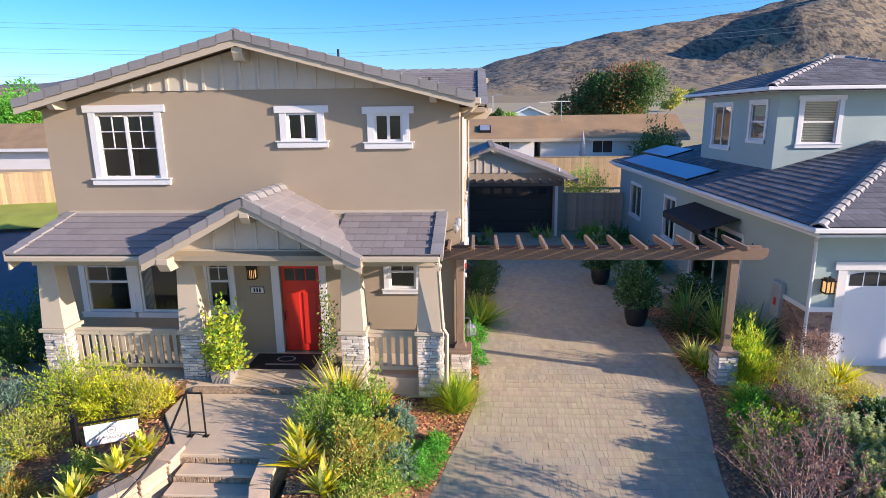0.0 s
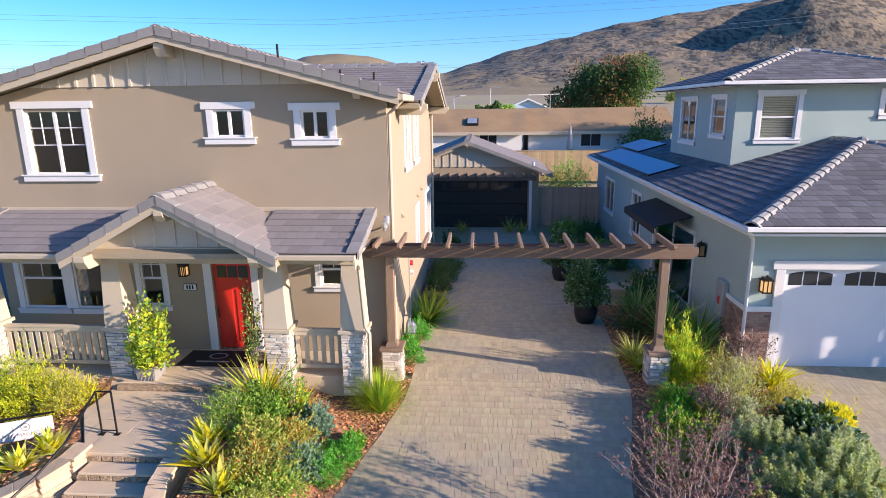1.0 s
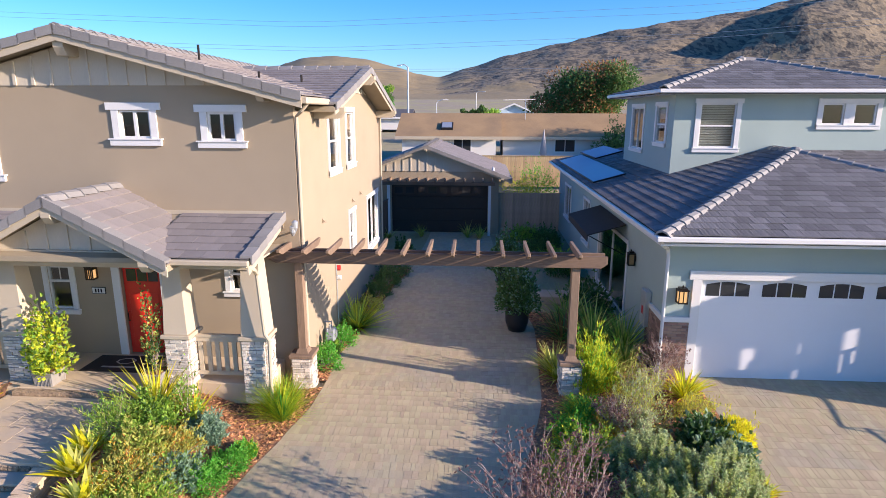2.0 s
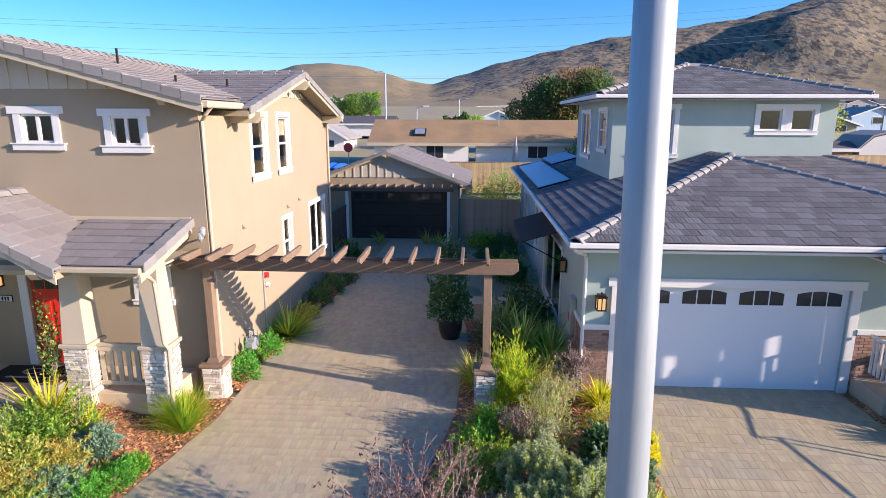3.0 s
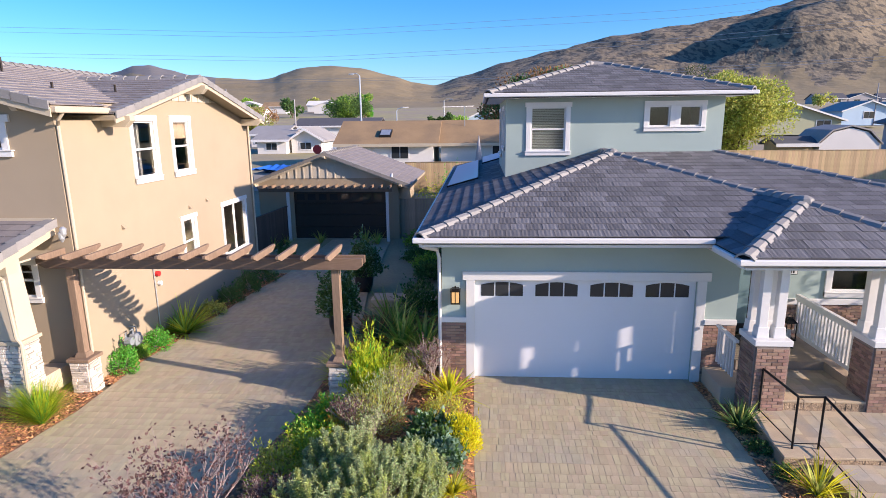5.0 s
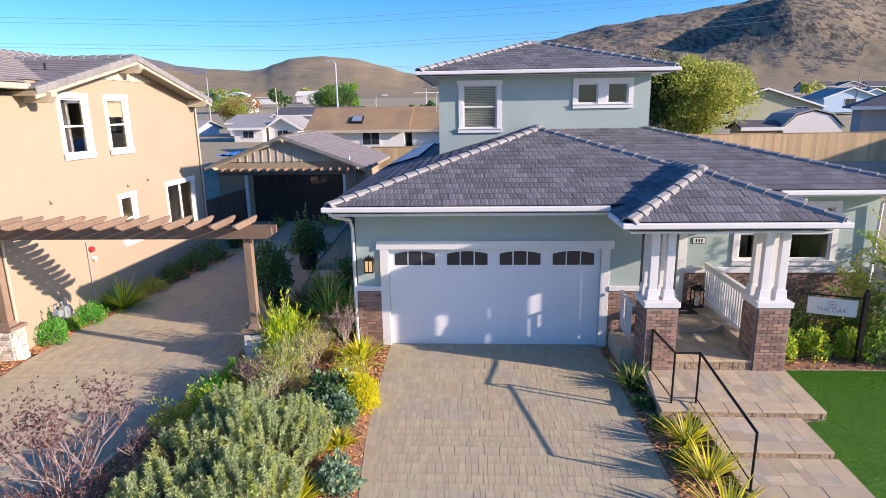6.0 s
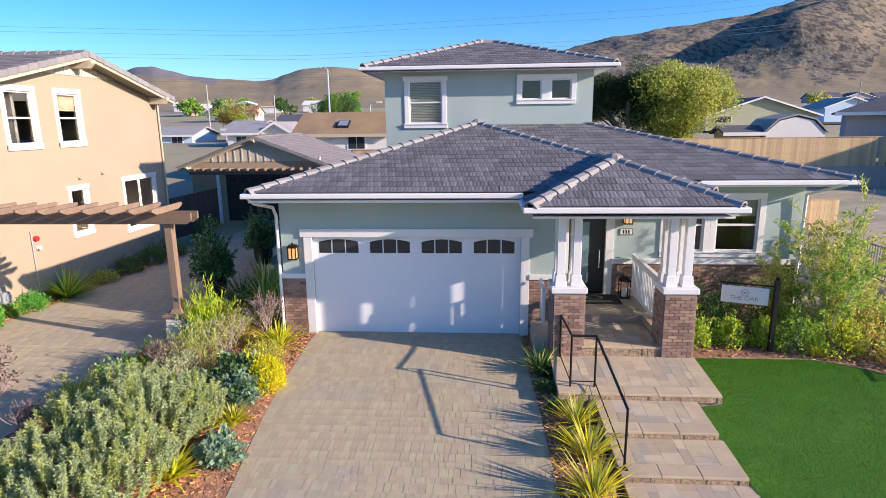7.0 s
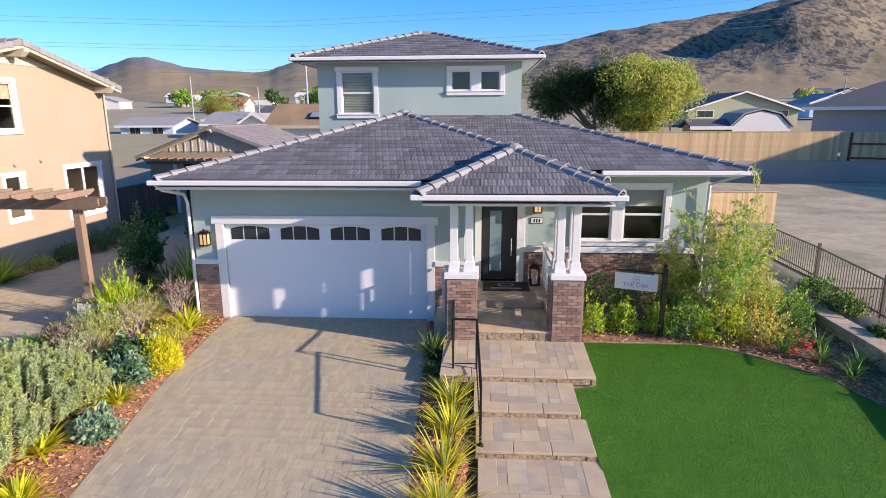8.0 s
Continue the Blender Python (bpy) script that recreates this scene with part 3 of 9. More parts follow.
def pave(owner, left, right, y0, y1, level, material, near):
    """Mixed pavers in courses between two edge curves; those within the stretch near are single pieces."""
    gap = 0.003
    sizes = {(a, b): paver_mesh("paver", a, b, 0.05, material) for a in (0.072, 0.109, 0.145) for b in (0.145, 0.217, 0.289)}
    r = random.Random(5)
    verts, faces, count = [], [], 0
    y = y0
    while y < y1:
        b = r.choice((0.145, 0.217, 0.217, 0.289))
        yc = min(y + b / 2, y1)
        x = left(yc) - r.uniform(0.0, 0.15)
        while x < right(yc):
            a = r.choice((0.072, 0.109, 0.109, 0.145))
            me = sizes[a, b]
            z = level(x, yc) - 0.043 + r.uniform(-0.002, 0.0025)
            slope = (level(x, yc + 0.2) - level(x, yc - 0.2)) / 0.4
            if near[0] < x < near[1] and near[2] < y < near[3] and count < 300 and left(yc) + 0.2 < x < right(yc) - 0.4:
                ob = new("paver", me)
                ob.parent = owner
                ob.location = Vector((x, y, z - slope * b / 2)) - ORIGIN[owner]
                ob.rotation_euler = (math.atan(slope), 0, 0)
                count += 1
            else:
                k = len(verts)
                for p in me.vertices:
                    verts.append((min(max(x + p.co.x, left(y + p.co.y)), right(y + p.co.y)), y + p.co.y, z + p.co.z + slope * (p.co.y - b / 2)))
                faces += [tuple(k + j for j in f.vertices) for f in me.polygons]
            x += a + gap
        y += b + 0.001
    ob = pymesh("pavers", verts, faces, material, owner)
    ob["kind"] = "stuff"


def bed_sheet(owner, name, left, right, y0, y1, level, material, dz=0.0, steps=40):
    vs, fs = [], []
    for j in range(steps + 1):
        y = y0 + (y1 - y0) * j / steps
        for k in range(9):
            x = left(y) + (right(y) - left(y)) * k / 8
            vs.append((x, y, level(x, y) + dz))
    for j in range(steps):
        for k in range(8):
            fs.append((j * 9 + k, j * 9 + k + 1, j * 9 + 10 + k, j * 9 + 9 + k))
    return pymesh(name, vs, fs, material, owner)


def lerp_curve(pts):
    def f(y):
        for (a, b), (c, d) in zip(pts, pts[1:]):
            if y <= c:
                t = max(0.0, (y - a) / (c - a))
                return b + (d - b) * (t * t * (3 - 2 * t) * 0.4 + t * 0.6)
        return pts[-1][1]
    return f


d1_left = lerp_curve([(3.0, -1.6), (4.5, -0.9), (6.0, -0.2), (7.6, 0.3), (8.8, 0.62), (9.9, 0.88), (10.8, 0.93), (12.3, 0.86), (14.5, 1.15), (18.0, 1.35), (21.0, 1.75), (28.0, 1.9)])
d1_right = lerp_curve([(3.0, 4.6), (7.0, 5.0), (10.5, 5.75), (14.5, 5.95), (20.0, 5.3), (28.0, 4.9)])
d2_left = lerp_curve([(3.0, 9.75), (5.0, 9.62), (8.3, 9.32), (11.7, 9.28)])
d2_right = lerp_curve([(3.0, 14.6), (5.0, 14.5), (7.4, 14.4), (11.7, 14.22)])
drive1 = thing("driveway", (3, 12, 0), "tan and grey concrete paver driveway passing under the pergola", "driveway", kind="structure")
bed_sheet(drive1, "joint_bed", d1_left, d1_right, 3.0, 27.9, grade, JOINT, 0.0045)
drive2 = thing("driveway", (12, 8, 0), "tan concrete paver driveway before the white garage door", "driveway", kind="structure")
bed_sheet(drive2, "joint_bed", d2_left, d2_right, 3.0, 11.75, grade, JOINT, 0.0045)

# ---- tan two-storey house ----
XL, XR, YF, YB = -8.62, 0.50, 10.90, 21.2
tan_house = thing("house", (-4.1, 16, 0), "tan stucco two-storey house with white windows and a red front door", "house")
RIDGE_X, APEX, SL = -3.98, 7.58, 0.265
holes = []
F = south(YF)
holes.append(window(tan_house, F, -7.58, -5.95, 4.50, 6.22, "slider", "large white-cased sliding window with glazing bars", 0.15, 0.10, (1, 2)))
holes.append(window(tan_house, F, -3.35, -2.38, 5.28, 6.16, "slider", "small white-cased sliding window", 0.15, 0.10))
holes.append(window(tan_house, F, -1.46, -0.56, 5.24, 6.12, "slider", "small white-cased sliding window", 0.15, 0.10))
holes.append(window(tan_house, F, -8.33, -7.04, 1.40, 3.10, "hung", "white-cased porch window with glazing bars", 0.13, 0.04, (1, 1)))
holes.append(window(tan_house, F, -7.04, -5.74, 1.40, 3.10, "fixed", "white-cased porch picture window", 0.13, 0.04, blind="curtain"))
holes.append(window(tan_house, F, -5.42, -4.66, 1.50, 3.04, "hung", "narrow white-cased porch window", 0.12, 0.04, (1, 1)))
holes.append(window(tan_house, F, -1.22, -0.38, 2.00, 3.02, "hung", "small white-cased porch window", 0.12, 0.05, (1, 1)))
door_hole = (-3.62, -2.70, 0.55, 2.76)
holes.append(door_hole)
bm = bmesh.new()
wall(bm, F, XL, XR, -0.1, 6.0, 0.16, holes)
part("front_wall", bm, STUCCO_TAN, tan_house)
E_ = east(XR)
eh = [window(tan_house, E_, 13.52, 14.80, 4.36, 6.12, "hung", "tall white-cased side window", 0.15, 0.0),
      window(tan_house, E_, 15.50, 16.72, 4.36, 6.12, "hung", "tall white-cased side window with a wooden blind", 0.15, 0.0, blind="wood"),
      window(tan_house, E_, 15.55, 16.50, 1.55, 3.18, "hung", "small white-cased side window", 0.13, 0.03),
      window(tan_house, E_, 18.30, 20.45, 1.20, 3.22, "slider", "wide white-cased side window", 0.14, 0.03)]
bm = bmesh.new()
wall(bm, E_, YF + 0.16, YB, -0.1, 6.0, 0.16, eh)
part("side_wall", bm, STUCCO_TAN, tan_house)
bm = bmesh.new()
wall(bm, west(XL), YF + 0.16, YB, -0.1, 6.0, 0.16)
part("side_wall", bm, STUCCO_TAN, tan_house)
bm = bmesh.new()
box(bm, XL + 0.16, XR - 0.16, YB - 0.16, YB, -0.1, 6.0)
part("rear_wall", bm, STUCCO_TAN, tan_house)
# backing walls, coloured dark so the rooms look dim through the glass
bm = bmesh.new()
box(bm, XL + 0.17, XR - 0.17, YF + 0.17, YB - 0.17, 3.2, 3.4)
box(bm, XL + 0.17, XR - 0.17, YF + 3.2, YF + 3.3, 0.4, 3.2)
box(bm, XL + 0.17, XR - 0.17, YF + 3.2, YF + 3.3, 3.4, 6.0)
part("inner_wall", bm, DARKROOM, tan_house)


def roof_h(x):
    return APEX - SL * abs(x - RIDGE_X)


# gable wall and its board cladding
bm = bmesh.new()
prism(bm, [(XL, YF, 6.0), (XR, YF, 6.0), (XR, YF, roof_h(XR) - 0.2), (RIDGE_X, YF, APEX - 0.2), (XL, YF, roof_h(XL) - 0.2)], (0, 0.16, 0))
part("gable_wall", bm, STUCCO_TAN, tan_house)
bm = bmesh.new()
zb = 6.50
xa, xb = RIDGE_X - (APEX - 0.22 - zb) / SL, RIDGE_X + (APEX - 0.22 - zb) / SL
prism(bm, [(xa, YF - 0.02, zb), (xb, YF - 0.02, zb), (RIDGE_X, YF - 0.02, APEX - 0.22)], (0, 0.016, 0))
gable = part("gable_siding", bm, BOARD_TAN, tan_house, "tan board and batten gable siding")
bx = xa + 0.3
while bx < xb - 0.2:
    bm = bmesh.new()
    box(bm, bx - 0.035, bx + 0.035, YF - 0.05, YF - 0.021, zb, roof_h(bx) - 0.24)
    part("batten", bm, BOARD_TAN, gable, bevel=0.004)
    bx += 0.40
# main roof: two slopes with ridge along y, front rake at the overhang
YR0, YR1 = 10.42, 21.7
EL, ER = -8.85, 0.84
bm = bmesh.new()
XC = XR - 0.02
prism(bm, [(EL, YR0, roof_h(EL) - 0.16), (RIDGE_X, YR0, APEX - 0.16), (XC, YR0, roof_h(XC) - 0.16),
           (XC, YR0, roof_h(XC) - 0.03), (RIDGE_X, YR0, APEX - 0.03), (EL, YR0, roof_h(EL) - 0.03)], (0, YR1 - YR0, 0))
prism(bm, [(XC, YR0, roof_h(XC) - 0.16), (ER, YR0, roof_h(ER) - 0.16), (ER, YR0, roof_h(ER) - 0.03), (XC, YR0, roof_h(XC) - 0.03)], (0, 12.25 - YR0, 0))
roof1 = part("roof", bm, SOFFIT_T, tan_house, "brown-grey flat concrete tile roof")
CS = math.sqrt(1 + SL * SL)
run = (ER - RIDGE_X) * CS
tile_slope(roof1, (ER, YR0, roof_h(ER) - 0.02), (0, 1, 0), (-1, 0, SL), [(0, 0), (12.25 - YR0, 0), (12.25 - YR0, run), (0, run)], TILE_BROWN, 0.30, 0.42, seed=3)
run = (XC - RIDGE_X) * CS
tile_slope(roof1, (XC, 12.25, roof_h(XC) - 0.02), (0, 1, 0), (-1, 0, SL), [(0, 0), (YR1 - 12.25, 0), (YR1 - 12.25, run), (0, run)], TILE_BROWN, 0.30, 0.42, seed=13)
run = (RIDGE_X - EL) * CS
tile_slope(roof1, (EL, YR1, roof_h(EL) - 0.02), (0, -1, 0), (1, 0, SL), [(0, 0), (YR1 - YR0, 0), (YR1 - YR0, run), (0, run)], TILE_BROWN, 0.30, 0.42, seed=4)
cap_line(roof1, (RIDGE_X, YR0, APEX + 0.03), (RIDGE_X, YR1, APEX + 0.03), TILE_CAP)
for ex in (EL, ER):
    bm = bmesh.new()
    prism(bm, [(ex, YR0 - 0.035, roof_h(ex) - 0.25), (RIDGE_X, YR0 - 0.035, APEX - 0.25), (RIDGE_X, YR0 - 0.035, APEX - 0.06), (ex, YR0 - 0.035, roof_h(ex) - 0.06)], (0, 0.03, 0))
    part("barge_board", bm, TRIM_TAN, roof1)


def rake_tiles(roof, p, q, material, step=0.36, inward=(0, 1, 0)):
    """Angle-shaped rake tiles along a gable's sloping edge."""
    p, q = Vector(p), Vector(q)
    L = (q - p).length
    k = int(L / step)
    d = (q - p) / L
    up = Vector((0, 0, 1))
    iv = Vector(inward)
    st = L / k
    bm_ = bmesh.new()
    prof = [(-0.03, -0.13), (-0.03, 0.045), (0.20, 0.045), (0.20, 0.005), (0.0, 0.005), (0.0, -0.13)]
    a = [bm_.verts.new(iv * u + up * (v + 0.022)) for u, v in prof]
    b = [bm_.verts.new(iv * u + up * v + d * st * 1.06) for u, v in prof]
    for i in range(6):
        bm_.faces.new((a[i], a[(i + 1) % 6], b[(i + 1) % 6], b[i]))
    bm_.faces.new(a)
    bm_.faces.new(b[::-1])
    bmesh.ops.recalc_face_normals(bm_, faces=bm_.faces)
    me = bpy.data.meshes.new("rake_tile")
    bm_.to_mesh(me)
    bm_.free()
    me.materials.append(material)
    for i in range(k):
        ob = new("rake_tile", me)
        ob.parent = roof
        ob.location = p + d * (st * i) - ORIGIN[roof]


rake_tiles(roof1, (EL, YR0 - 0.04, roof_h(EL)), (RIDGE_X, YR0 - 0.04, APEX), TILE_CAP)
rake_tiles(roof1, (ER, YR0 - 0.04, roof_h(ER)), (RIDGE_X, YR0 - 0.04, APEX), TILE_CAP)


def bracket(house, p, d=(0, -1, 0), L=0.45, s=0.13, m_=None):
    """An outlooker beam end with a notched nose, under a gable eave."""
    bm_ = bmesh.new()
    d = Vector(d)
    side = d.cross(Vector((0, 0, 1))) * (s / 2)
    p = Vector(p)
    prof = [(0, -s * 1.2), (L * 0.8, -s * 1.2), (L, -s * 0.5), (L, 0.0), (0, 0.0)]
    prism(bm_, [p - side + d * a + Vector((0, 0, b)) for a, b in prof], side * 2)
    part("roof_bracket", bm_, m_ or TRIM_TAN, house, bevel=0.006)


for bxx in (-8.1, RIDGE_X, -0.02):
    bracket(tan_house, (bxx, YF, roof_h(bxx) - 0.17 if bxx != RIDGE_X else APEX - 0.26), L=0.46, s=0.15 if bxx != RIDGE_X else 0.22)
# side cross gable
CY, CAP, CSL, CX = 16.55, 7.22, 0.245, 1.06


def cross_h(y):
    return CAP - CSL * abs(y - CY)


CY0, CY1 = 12.1, 21.45
bm = bmesh.new()
prism(bm, [(XR, 12.3, 6.0), (XR, 20.9, 6.0), (XR, CY, CAP - 0.15), (XR, 12.3, cross_h(12.3) - 0.15)], (-0.16, 0, 0))
part("gable_wall", bm, STUCCO_TAN, tan_house)
bm = bmesh.new()
prism(bm, [(XR + 0.004, CY - 2.1, CAP - 0.68), (XR + 0.004, CY + 2.1, CAP - 0.68), (XR + 0.004, CY, CAP - 0.17)], (0.02, 0, 0))
g2 = part("gable_siding", bm, BOARD_TAN, tan_house)
for k in range(-4, 5):
    bm = bmesh.new()
    box(bm, XR + 0.026, XR + 0.05, CY + k * 0.4 - 0.03, CY + k * 0.4 + 0.03, CAP - 0.68, cross_h(CY + k * 0.4) - 0.19)
    part("batten", bm, BOARD_TAN, g2)
bm = bmesh.new()
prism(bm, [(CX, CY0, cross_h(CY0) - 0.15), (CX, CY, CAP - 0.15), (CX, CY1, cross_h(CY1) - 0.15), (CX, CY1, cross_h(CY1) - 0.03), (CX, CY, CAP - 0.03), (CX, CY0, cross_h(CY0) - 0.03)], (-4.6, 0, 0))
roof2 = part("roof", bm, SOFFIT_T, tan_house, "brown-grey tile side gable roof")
c2 = math.sqrt(1 + CSL * CSL)
for yy, sy, sd in ((CY0, 1, 5), (CY1, -1, 6)):
    run = abs(yy - CY) * c2
    tile_slope(roof2, (CX if sy < 0 else CX - 4.6, yy, cross_h(yy) - 0.02), (1 if sy > 0 else -1, 0, 0), (0, sy, CSL), [(0, 0), (4.6, 0), (4.6, run), (0, run)], TILE_BROWN, 0.30, 0.42, seed=sd)
cap_line(roof2, (CX, CY, CAP + 0.03), (CX - 4.6, CY, CAP + 0.03), TILE_CAP)
for yy in (CY0, CY1):
    rake_tiles(roof2, (CX + 0.04, yy, cross_h(yy)), (CX + 0.04, CY, CAP), TILE_CAP, inward=(-1, 0, 0))
for yy in (CY0, CY1):
    bm = bmesh.new()
    prism(bm, [(CX, yy, cross_h(yy) - 0.22), (CX, CY, CAP - 0.22), (CX, CY, CAP - 0.05), (CX, yy, cross_h(yy) - 0.05)], (0.03, 0, 0))
    part("barge_board", bm, TRIM_TAN, roof2)
for yy in (12.55, CY, 20.75):
    bracket(tan_house, (XR, yy, cross_h(yy) - (0.16 if yy != CY else 0.22)), (1, 0, 0), 0.72, 0.21)
# eave gutters and downspouts
bm = bmesh.new()
box(bm, ER - 0.02, ER + 0.11, YR0, CY0 + 0.1, roof_h(ER) - 0.17, roof_h(ER) - 0.04)
part("gutter", bm, TRIM_TAN, tan_house, bevel=0.02)
bm = bmesh.new()
tube(bm, [(ER + 0.04, 10.7, roof_h(ER) - 0.15), (ER - 0.1, 10.72, roof_h(ER) - 0.30), (XR + 0.06, 10.93, roof_h(ER) - 0.42), (XR + 0.05, 10.95, 4.0), (XR + 0.05, 10.95, 0.1)], 0.038)
part("downspout", bm, TRIM_TAN, tan_house)
bm = bmesh.new()
tube(bm, [(XR + 0.25, 21.4, 5.95), (XR + 0.06, 21.1, 5.75), (XR + 0.05, 21.1, 0.1)], 0.038)
part("downspout", bm, TRIM_TAN, tan_house)
# roof vents
for vx, vy, vh in ((-2.6, 13.5, 0.36), (-0.9, 12.9, 0.14), (-0.4, 14.6, 0.3)):
    bm = bmesh.new()
    tube(bm, [(vx, vy, roof_h(vx) - 0.05), (vx, vy, roof_h(vx) + vh)], 0.03)
    part("vent_pipe", bm, BRONZE, tan_house)

# porch of the tan house
PZ = 0.55
SHED0, SHED1, SHE, SHW = -8.32, 0.17, 3.36, 3.86
shs = (SHW - SHE) / (YF - 8.95)
bm = bmesh.new()
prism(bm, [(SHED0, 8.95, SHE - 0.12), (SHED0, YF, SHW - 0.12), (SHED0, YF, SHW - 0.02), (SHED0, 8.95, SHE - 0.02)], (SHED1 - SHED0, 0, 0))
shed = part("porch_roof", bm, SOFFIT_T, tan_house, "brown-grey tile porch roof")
cl = math.sqrt(1 + shs * shs)
for u0, u1, sd in ((SHED0, -5.0, 7), (-2.0, SHED1, 8)):
    tile_slope(shed, (u0, 8.93, SHE - 0.012), (1, 0, 0), (0, 1, shs), [(0, 0), (u1 - u0, 0), (u1 - u0, (YF - 8.95) * cl), (0, (YF - 8.95) * cl)], TILE_BROWN, 0.30, 0.42, seed=sd, single=True)
for x, iv in ((SHED1 + 0.03, (-1, 0, 0)), (SHED0 - 0.03, (1, 0, 0))):
    rake_tiles(shed, (x, 8.92, SHE), (x, YF, SHW), TILE_CAP, inward=iv)
bm = bmesh.new()
box(bm, SHED0, SHED1, YF - 0.05, YF - 0.004, SHW - 0.02, SHW + 0.06)
part("flashing", bm, TRIM_TAN, shed)
bm = bmesh.new()
box(bm, SHED0, -5.3, 8.84, 8.94, SHE - 0.12, SHE - 0.02)
part("gutter", bm, TRIM_TAN, shed, bevel=0.015)
bm = bmesh.new()
box(bm, -1.45, SHED1, 8.84, 8.94, SHE - 0.12, SHE - 0.02)
part("gutter", bm, TRIM_TAN, shed, bevel=0.015)
for x in (SHED0 + 0.02, SHED1 - 0.05):
    bm = bmesh.new()
    prism(bm, [(x, 8.9, SHE - 0.3), (x, YF, SHW - 0.3), (x, YF, SHW - 0.1), (x, 8.9, SHE - 0.1)], (0.035, 0, 0))
    part("barge_board", bm, TRIM_TAN, shed)
bm = bmesh.new()
box(bm, -8.3, 0.1, 9.5, 9.8, 3.0, 3.3)
box(bm, -8.3, 0.1, 9.80, YF - 0.01, 3.16, 3.2)
part("porch_beam", bm, TRIM_TAN, tan_house)
# porch gable
GX, GA, GS, GE0, GE1 = -3.42, 4.45, 0.54, -5.50, -1.28
GY = 8.74


def gab(x):
    return GA - GS * abs(x - GX)


bm = bmesh.new()
prism(bm, [(GE0, GY, gab(GE0) - 0.15), (GX, GY, GA - 0.15), (GE1, GY, gab(GE1) - 0.15), (GE1, GY, gab(GE1) - 0.03), (GX, GY, GA - 0.03), (GE0, GY, gab(GE0) - 0.03)], (0, YF - GY, 0))
groof = part("porch_gable_roof", bm, SOFFIT_T, tan_house, "brown-grey tile entry gable roof")
cg = math.sqrt(1 + GS * GS)
for ex, sx, sd in ((GE1, -1, 9), (GE0, 1, 10)):
    run = abs(ex - GX) * cg
    tile_slope(groof, (ex, GY if sx < 0 else YF, gab(ex) - 0.02), (0, 1 if sx < 0 else -1, 0), (sx, 0, GS), [(0, 0), (YF - GY, 0), (YF - GY, run), (0, run)], TILE_BROWN, 0.30, 0.42, seed=sd, single=True)
    rake_tiles(groof, (ex, GY - 0.04, gab(ex)), (GX, GY - 0.04, GA), TILE_CAP)
cap_line(groof, (GX, GY, GA + 0.03), (GX, YF, GA + 0.03), TILE_CAP)
for ex in (GE0, GE1):
    bm = bmesh.new()
    prism(bm, [(ex, GY - 0.03, gab(ex) - 0.24), (GX, GY - 0.03, GA - 0.24), (GX, GY - 0.03, GA - 0.06), (ex, GY - 0.03, gab(ex) - 0.06)], (0, 0.03, 0))
    part("barge_board", bm, TRIM_TAN, groof)
bm = bmesh.new()
prism(bm, [(-5.05, 9.20, 3.42), (-1.79, 9.20, 3.42), (GX, 9.20, GA - 0.2)], (0, 0.1, 0))
pg = part("gable_siding", bm, BOARD_TAN, tan_house, "tan board and batten entry gable")
for k in range(-2, 3):
    x = GX + k * 0.42
    bm = bmesh.new()
    box(bm, x - 0.03, x + 0.03, 9.162, 9.199, 3.42, gab(x) - 0.22)
    part("batten", bm, BOARD_TAN, pg)
bm = bmesh.new()
box(bm, -5.3, -1.5, 9.14, 9.48, 3.20, 3.42)
part("porch_beam", bm, TRIM_TAN, tan_house, bevel=0.008)
bracket(tan_house, (GX, 9.2, GA - 0.24), L=0.5, s=0.18)
bracket(tan_house, (-5.08, 9.2, 3.33), L=0.5, s=0.22)
bracket(tan_house, (-1.72, 9.2, 3.33), L=0.5, s=0.18)
# columns with ledge stone bases
STONES = [paver_mesh("stone", a, b, 0.05, LEDGE) for a, b in ((0.14, 0.045), (0.2, 0.06), (0.26, 0.05), (0.11, 0.06), (0.17, 0.075))]


def stone_pier(owner, cx, cy, half, z0, z1, seed, sides=("s", "e")):
    """A core with ledge stones laid in courses on the faces that show."""
    bm_ = bmesh.new()
    box(bm_, cx - half, cx + half, cy - half, cy + half, z0, z1)
    core = part("stone_base", bm_, MORTAR, owner, "stacked pale ledge stone base")
    r = random.Random(seed)
    for sd in sides:
        z = z0
        while z < z1 - 0.03:
            h = r.choice((0.045, 0.06, 0.075))
            h = min(h, z1 - z)
            u = -half
            while u < half - 0.01:
                w = min(r.uniform(0.09, 0.27), half - u)
                if half - u - w < 0.05:
                    w = half - u
                me = STONES[0]
                pr = r.uniform(0.018, 0.05)
                ob = new("stone", me)
                ob.parent = core
                S = Matrix.Diagonal((w - 0.007, h - 0.007, pr, 1)) @ Matrix.Diagonal((1 / 0.14, 1 / 0.045, 1 / 0.05, 1))
                if sd == "s":
                    B = Matrix(((1, 0, 0), (0, 0, -1), (0, 1, 0))).to_4x4()
                    loc = Vector((cx + u, cy - half, z))
                elif sd == "e":
                    B = Matrix(((0, 0, 1), (1, 0, 0), (0, 1, 0))).to_4x4()
                    loc = Vector((cx + half, cy + u, z))
                else:
                    B = Matrix(((0, 0, -1), (1, 0, 0), (0, 1, 0))).to_4x4()
                    loc = Vector((cx - half, cy + u, z))
                ob.matrix_basis = Matrix.Translation(loc - ORIGIN[owner]) @ B @ S
                u += w
            z += h
    return core


